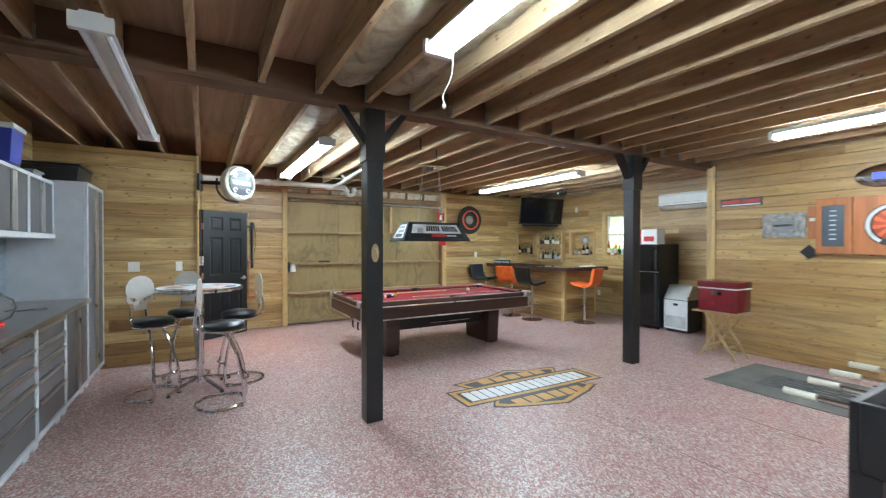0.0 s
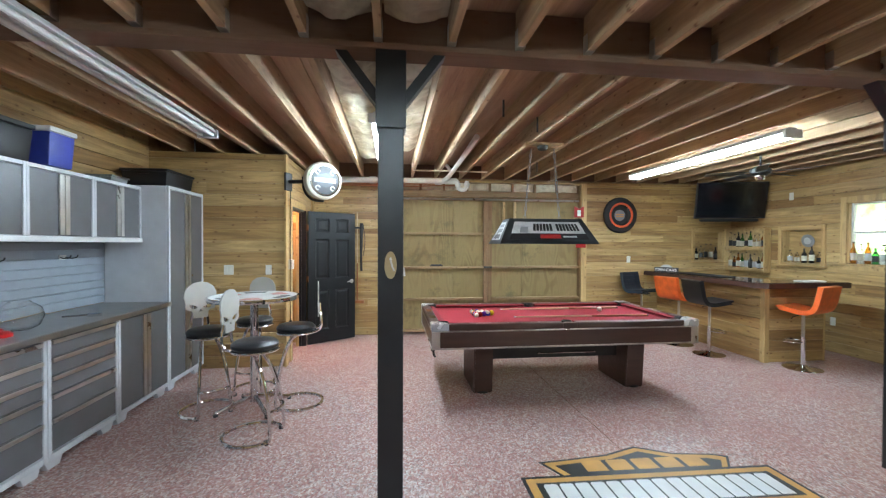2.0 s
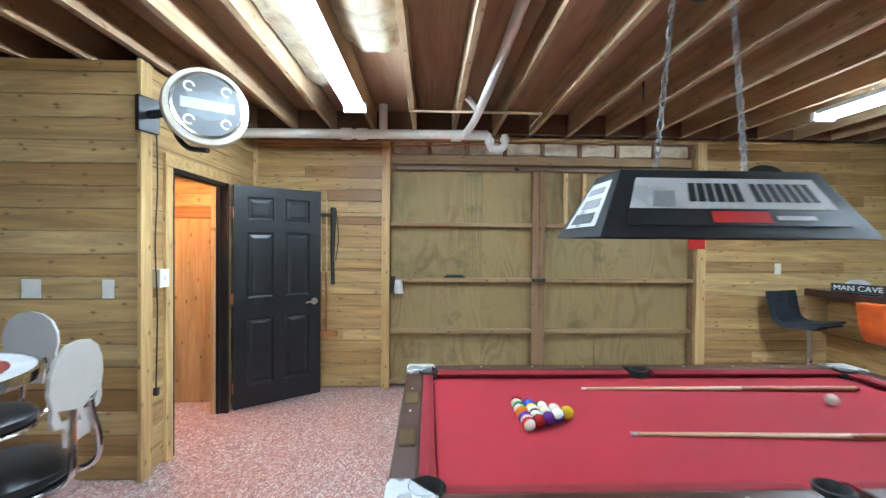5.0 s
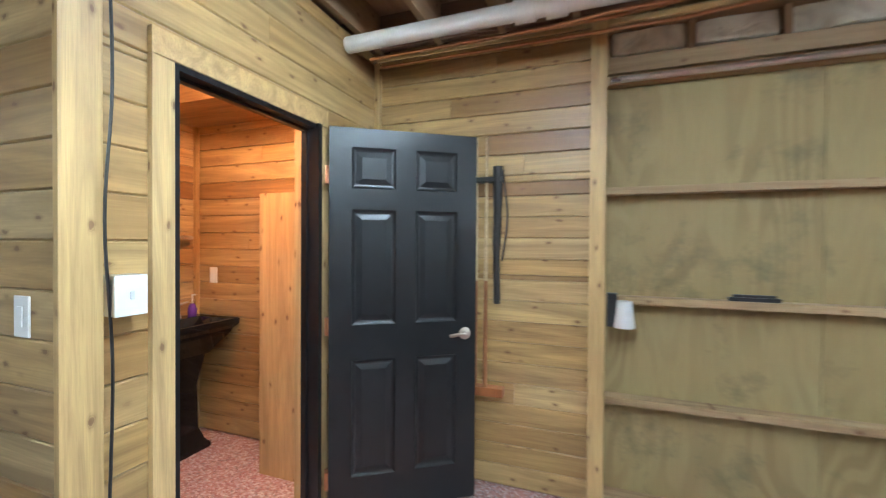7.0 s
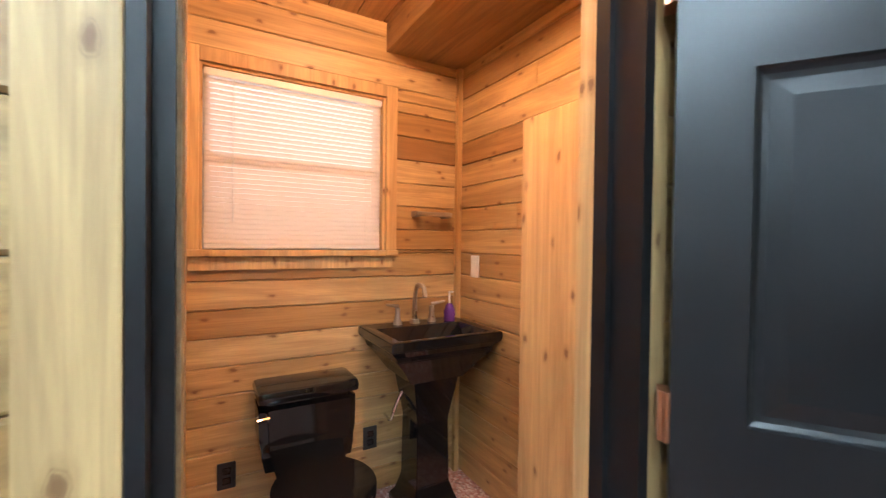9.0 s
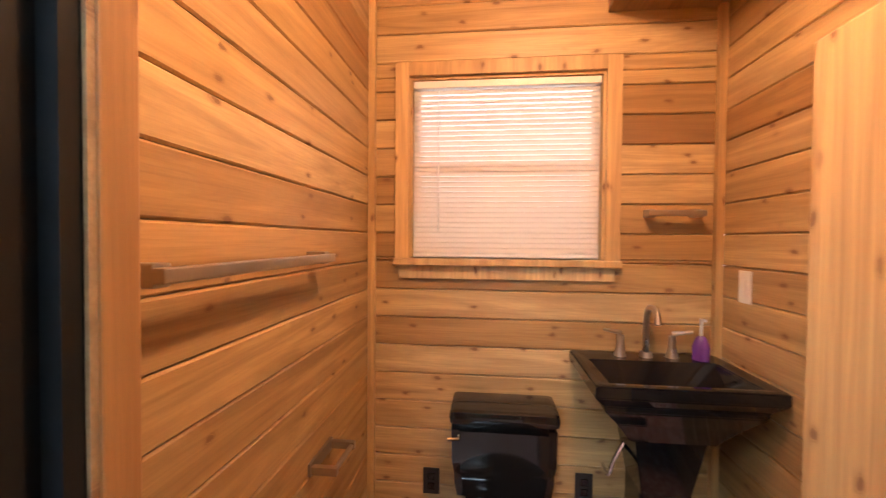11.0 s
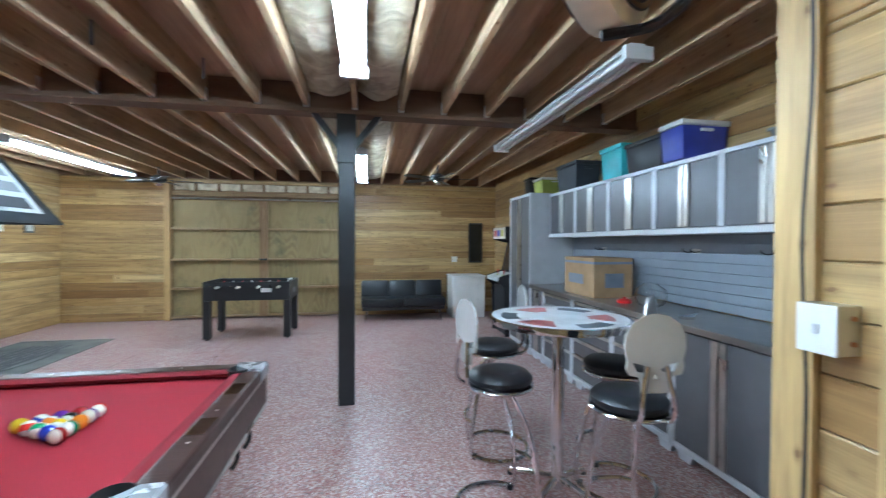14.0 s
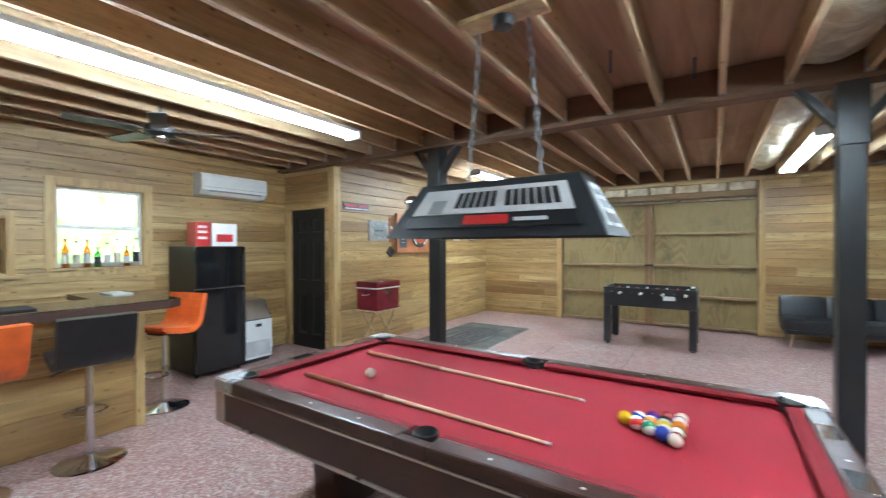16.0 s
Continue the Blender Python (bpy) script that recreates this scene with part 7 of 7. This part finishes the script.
basin = square_rings(bmesh.new(), [(-0.20, 0.10, -0.14, 0.14, 0.66), (-0.21, 0.15, -0.20, 0.20, 0.74), (-0.215, 0.19, -0.25, 0.25, 0.795), (-0.22, 0.19, -0.255, 0.255, 0.815), (-0.22, 0.222, -0.29, 0.29, 0.85), (-0.22, 0.222, -0.29, 0.29, 0.89), (-0.205, 0.207, -0.275, 0.275, 0.892), (-0.10, 0.175, -0.235, 0.235, 0.888), (-0.095, 0.165, -0.225, 0.225, 0.876), (-0.06, 0.13, -0.17, 0.17, 0.79)])
bmesh.ops.bevel(basin, geom=list(basin.edges), offset=0.004, segments=2, affect="EDGES")
part("basin", basin, GLOSS_BLACK, sink, "glossy black stepped square basin")
leg = square_rings(bmesh.new(), [(-0.16, 0.12, -0.14, 0.14, 0.0), (-0.16, 0.12, -0.14, 0.14, 0.03), (-0.14, 0.09, -0.115, 0.115, 0.06), (-0.12, 0.06, -0.09, 0.09, 0.14), (-0.12, 0.055, -0.085, 0.085, 0.45), (-0.15, 0.09, -0.12, 0.12, 0.66)])
bmesh.ops.bevel(leg, geom=list(leg.edges), offset=0.004, segments=2, affect="EDGES")
part("pedestal", leg, GLOSS_BLACK, sink, "square flared black pedestal")
part("drain", lathed([(0, 0.7905), (0.02, 0.7905), (0.022, 0.793), (0, 0.795)], 14, (0.03, 0, 0)), CHROME, sink)
tap = part("spout", tubed(bend([(-0.16, 0, 0.89), (-0.16, 0, 1.03), (-0.13, 0, 1.09), (-0.07, 0, 1.09), (-0.045, 0, 1.04)], 6), 0.012, 10), NICKEL, sink, "arched nickel spout", True)
part("collar", lathed([(0, 0.89), (0.026, 0.89), (0.022, 0.91), (0, 0.912)], 14, (-0.16, 0, 0)), NICKEL, tap)
for s in (-1, 1):
    h = part("tap_handle", lathed([(0, 0.89), (0.024, 0.89), (0.014, 0.93), (0.013, 0.975), (0, 0.98)], 14, (-0.16, s * 0.10, 0)), NICKEL, sink, smooth=True)
    part("lever", tubed([(-0.16, s * 0.10, 0.985), (-0.14, s * 0.17, 1.0)], [0.01, 0.006], 8), NICKEL, h)
part("stop_valve", tubed(bend([(-0.20, -0.15, 0.42), (-0.12, -0.15, 0.42), (-0.10, -0.13, 0.50), (-0.08, -0.08, 0.62)], 4), 0.008, 8), CHROME, sink)
soap = thing("soap_bottle", "small pump bottle of purple soap on the sink", "soap bottle", -1.51, 7.82, 0.8905)
part("bottle", lathed([(0, 0), (0.03, 0), (0.032, 0.05), (0.02, 0.085), (0.012, 0.095), (0, 0.096)], 16), PURPLE, soap, smooth=True)
part("pump", tubed([(0, 0, 0.096), (0, 0, 0.16), (0.03, 0, 0.16)], 0.006, 8), WHITE, soap)

toilet = thing("toilet", "glossy black one-piece toilet with its lid closed", "toilet", -1.36, 7.05, 0)
tank = square_rings(bmesh.new(), [(-0.20, 0.03, -0.17, 0.17, 0.33), (-0.21, 0.01, -0.20, 0.20, 0.45), (-0.215, 0.0, -0.205, 0.205, 0.655)])
bmesh.ops.bevel(tank, geom=list(tank.edges), offset=0.035, segments=4, affect="EDGES")
part("tank", tank, GLOSS_BLACK, toilet, smooth=True)
part("tank_lid", boxed(-0.22, 0.012, -0.212, 0.212, 0.645, 0.70, 0.024), GLOSS_BLACK, toilet, smooth=True)
part("bowl", lathed([(0, 0.0), (0.12, 0.0), (0.115, 0.05), (0.105, 0.13), (0.14, 0.25), (0.185, 0.34), (0.19, 0.365), (0.14, 0.37), (0.10, 0.30), (0, 0.24)], 28, (0.22, 0, 0)), GLOSS_BLACK, toilet, smooth=True)
part("foot", boxed(-0.18, 0.22, -0.115, 0.115, 0.0, 0.36, 0.04), GLOSS_BLACK, toilet, smooth=True)
o = [(0.185 * math.cos(a), 0.225 * math.sin(a)) for a in [2 * math.pi * k / 32 for k in range(32)]]
part("lid", slabbed([(x, y) for x, y in o], 0.372, 0.40, Matrix.Translation((0.24, 0, 0)) @ Matrix.Diagonal((1.15, 0.85, 1, 1))), GLOSS_BLACK, toilet, "closed glossy black lid", True)
part("flush_lever", tubed([(0.0, -0.17, 0.60), (0.02, -0.17, 0.60), (0.025, -0.215, 0.598)], 0.008, 8), CHROME, toilet)

bar_ = thing("towel_bar", "square nickel towel bar on the cedar wall", "towel bar", -0.66, BY0 + 0.002, 1.30)
part("bar", boxed(-0.33, 0.33, 0.055, 0.075, -0.012, 0.012, 0.003), NICKEL, bar_)
for s in (-1, 1):
    part("bracket", boxed(s * 0.31 - 0.018, s * 0.31 + 0.018, 0, 0.056, -0.018, 0.018, 0.003), NICKEL, bar_)
tp = thing("paper_holder", "empty nickel toilet paper holder", "paper holder", -1.05, BY0 + 0.002, 0.66)
part("plate", boxed(-0.09, 0.09, 0, 0.01, -0.02, 0.02, 0.003), NICKEL, tp)
for s in (-1, 1):
    part("arm", boxed(s * 0.08 - 0.01, s * 0.08 + 0.01, 0.011, 0.09, -0.012, 0.012, 0.002), NICKEL, tp)
part("roller", tubed([(-0.07, 0.08, 0), (0.07, 0.08, 0)], 0.008, 8), NICKEL, tp)
tr_ = thing("hand_towel_bar", "short square nickel towel bar above the sink", "towel bar", BX + 0.002, 7.73, 1.47)
part("bar", boxed(0.055, 0.075, -0.11, 0.11, -0.012, 0.012, 0.003), NICKEL, tr_)
for s in (-1, 1):
    part("bracket", boxed(0, 0.056, s * 0.09 - 0.016, s * 0.09 + 0.016, -0.016, 0.016, 0.003), NICKEL, tr_)
for y, z in ((7.40, 0.30), (6.74, 0.28)):
    so = thing("wall_socket", "black outlet plate low on the cedar wall", "outlet", BX + 0.001, y, z, group="bathroom outlets")
    part("plate", boxed(0, 0.008, -0.037, 0.037, -0.058, 0.058, 0.003), BLACK, so)
    for q in (-0.022, 0.022):
        part("socket", boxed(0.0085, 0.011, -0.016, 0.016, q - 0.014, q + 0.014, 0.003), GLOSS_BLACK, so)


# ---- wall planks ----
for job in PLANK_JOBS:
    lay_planks(*job)
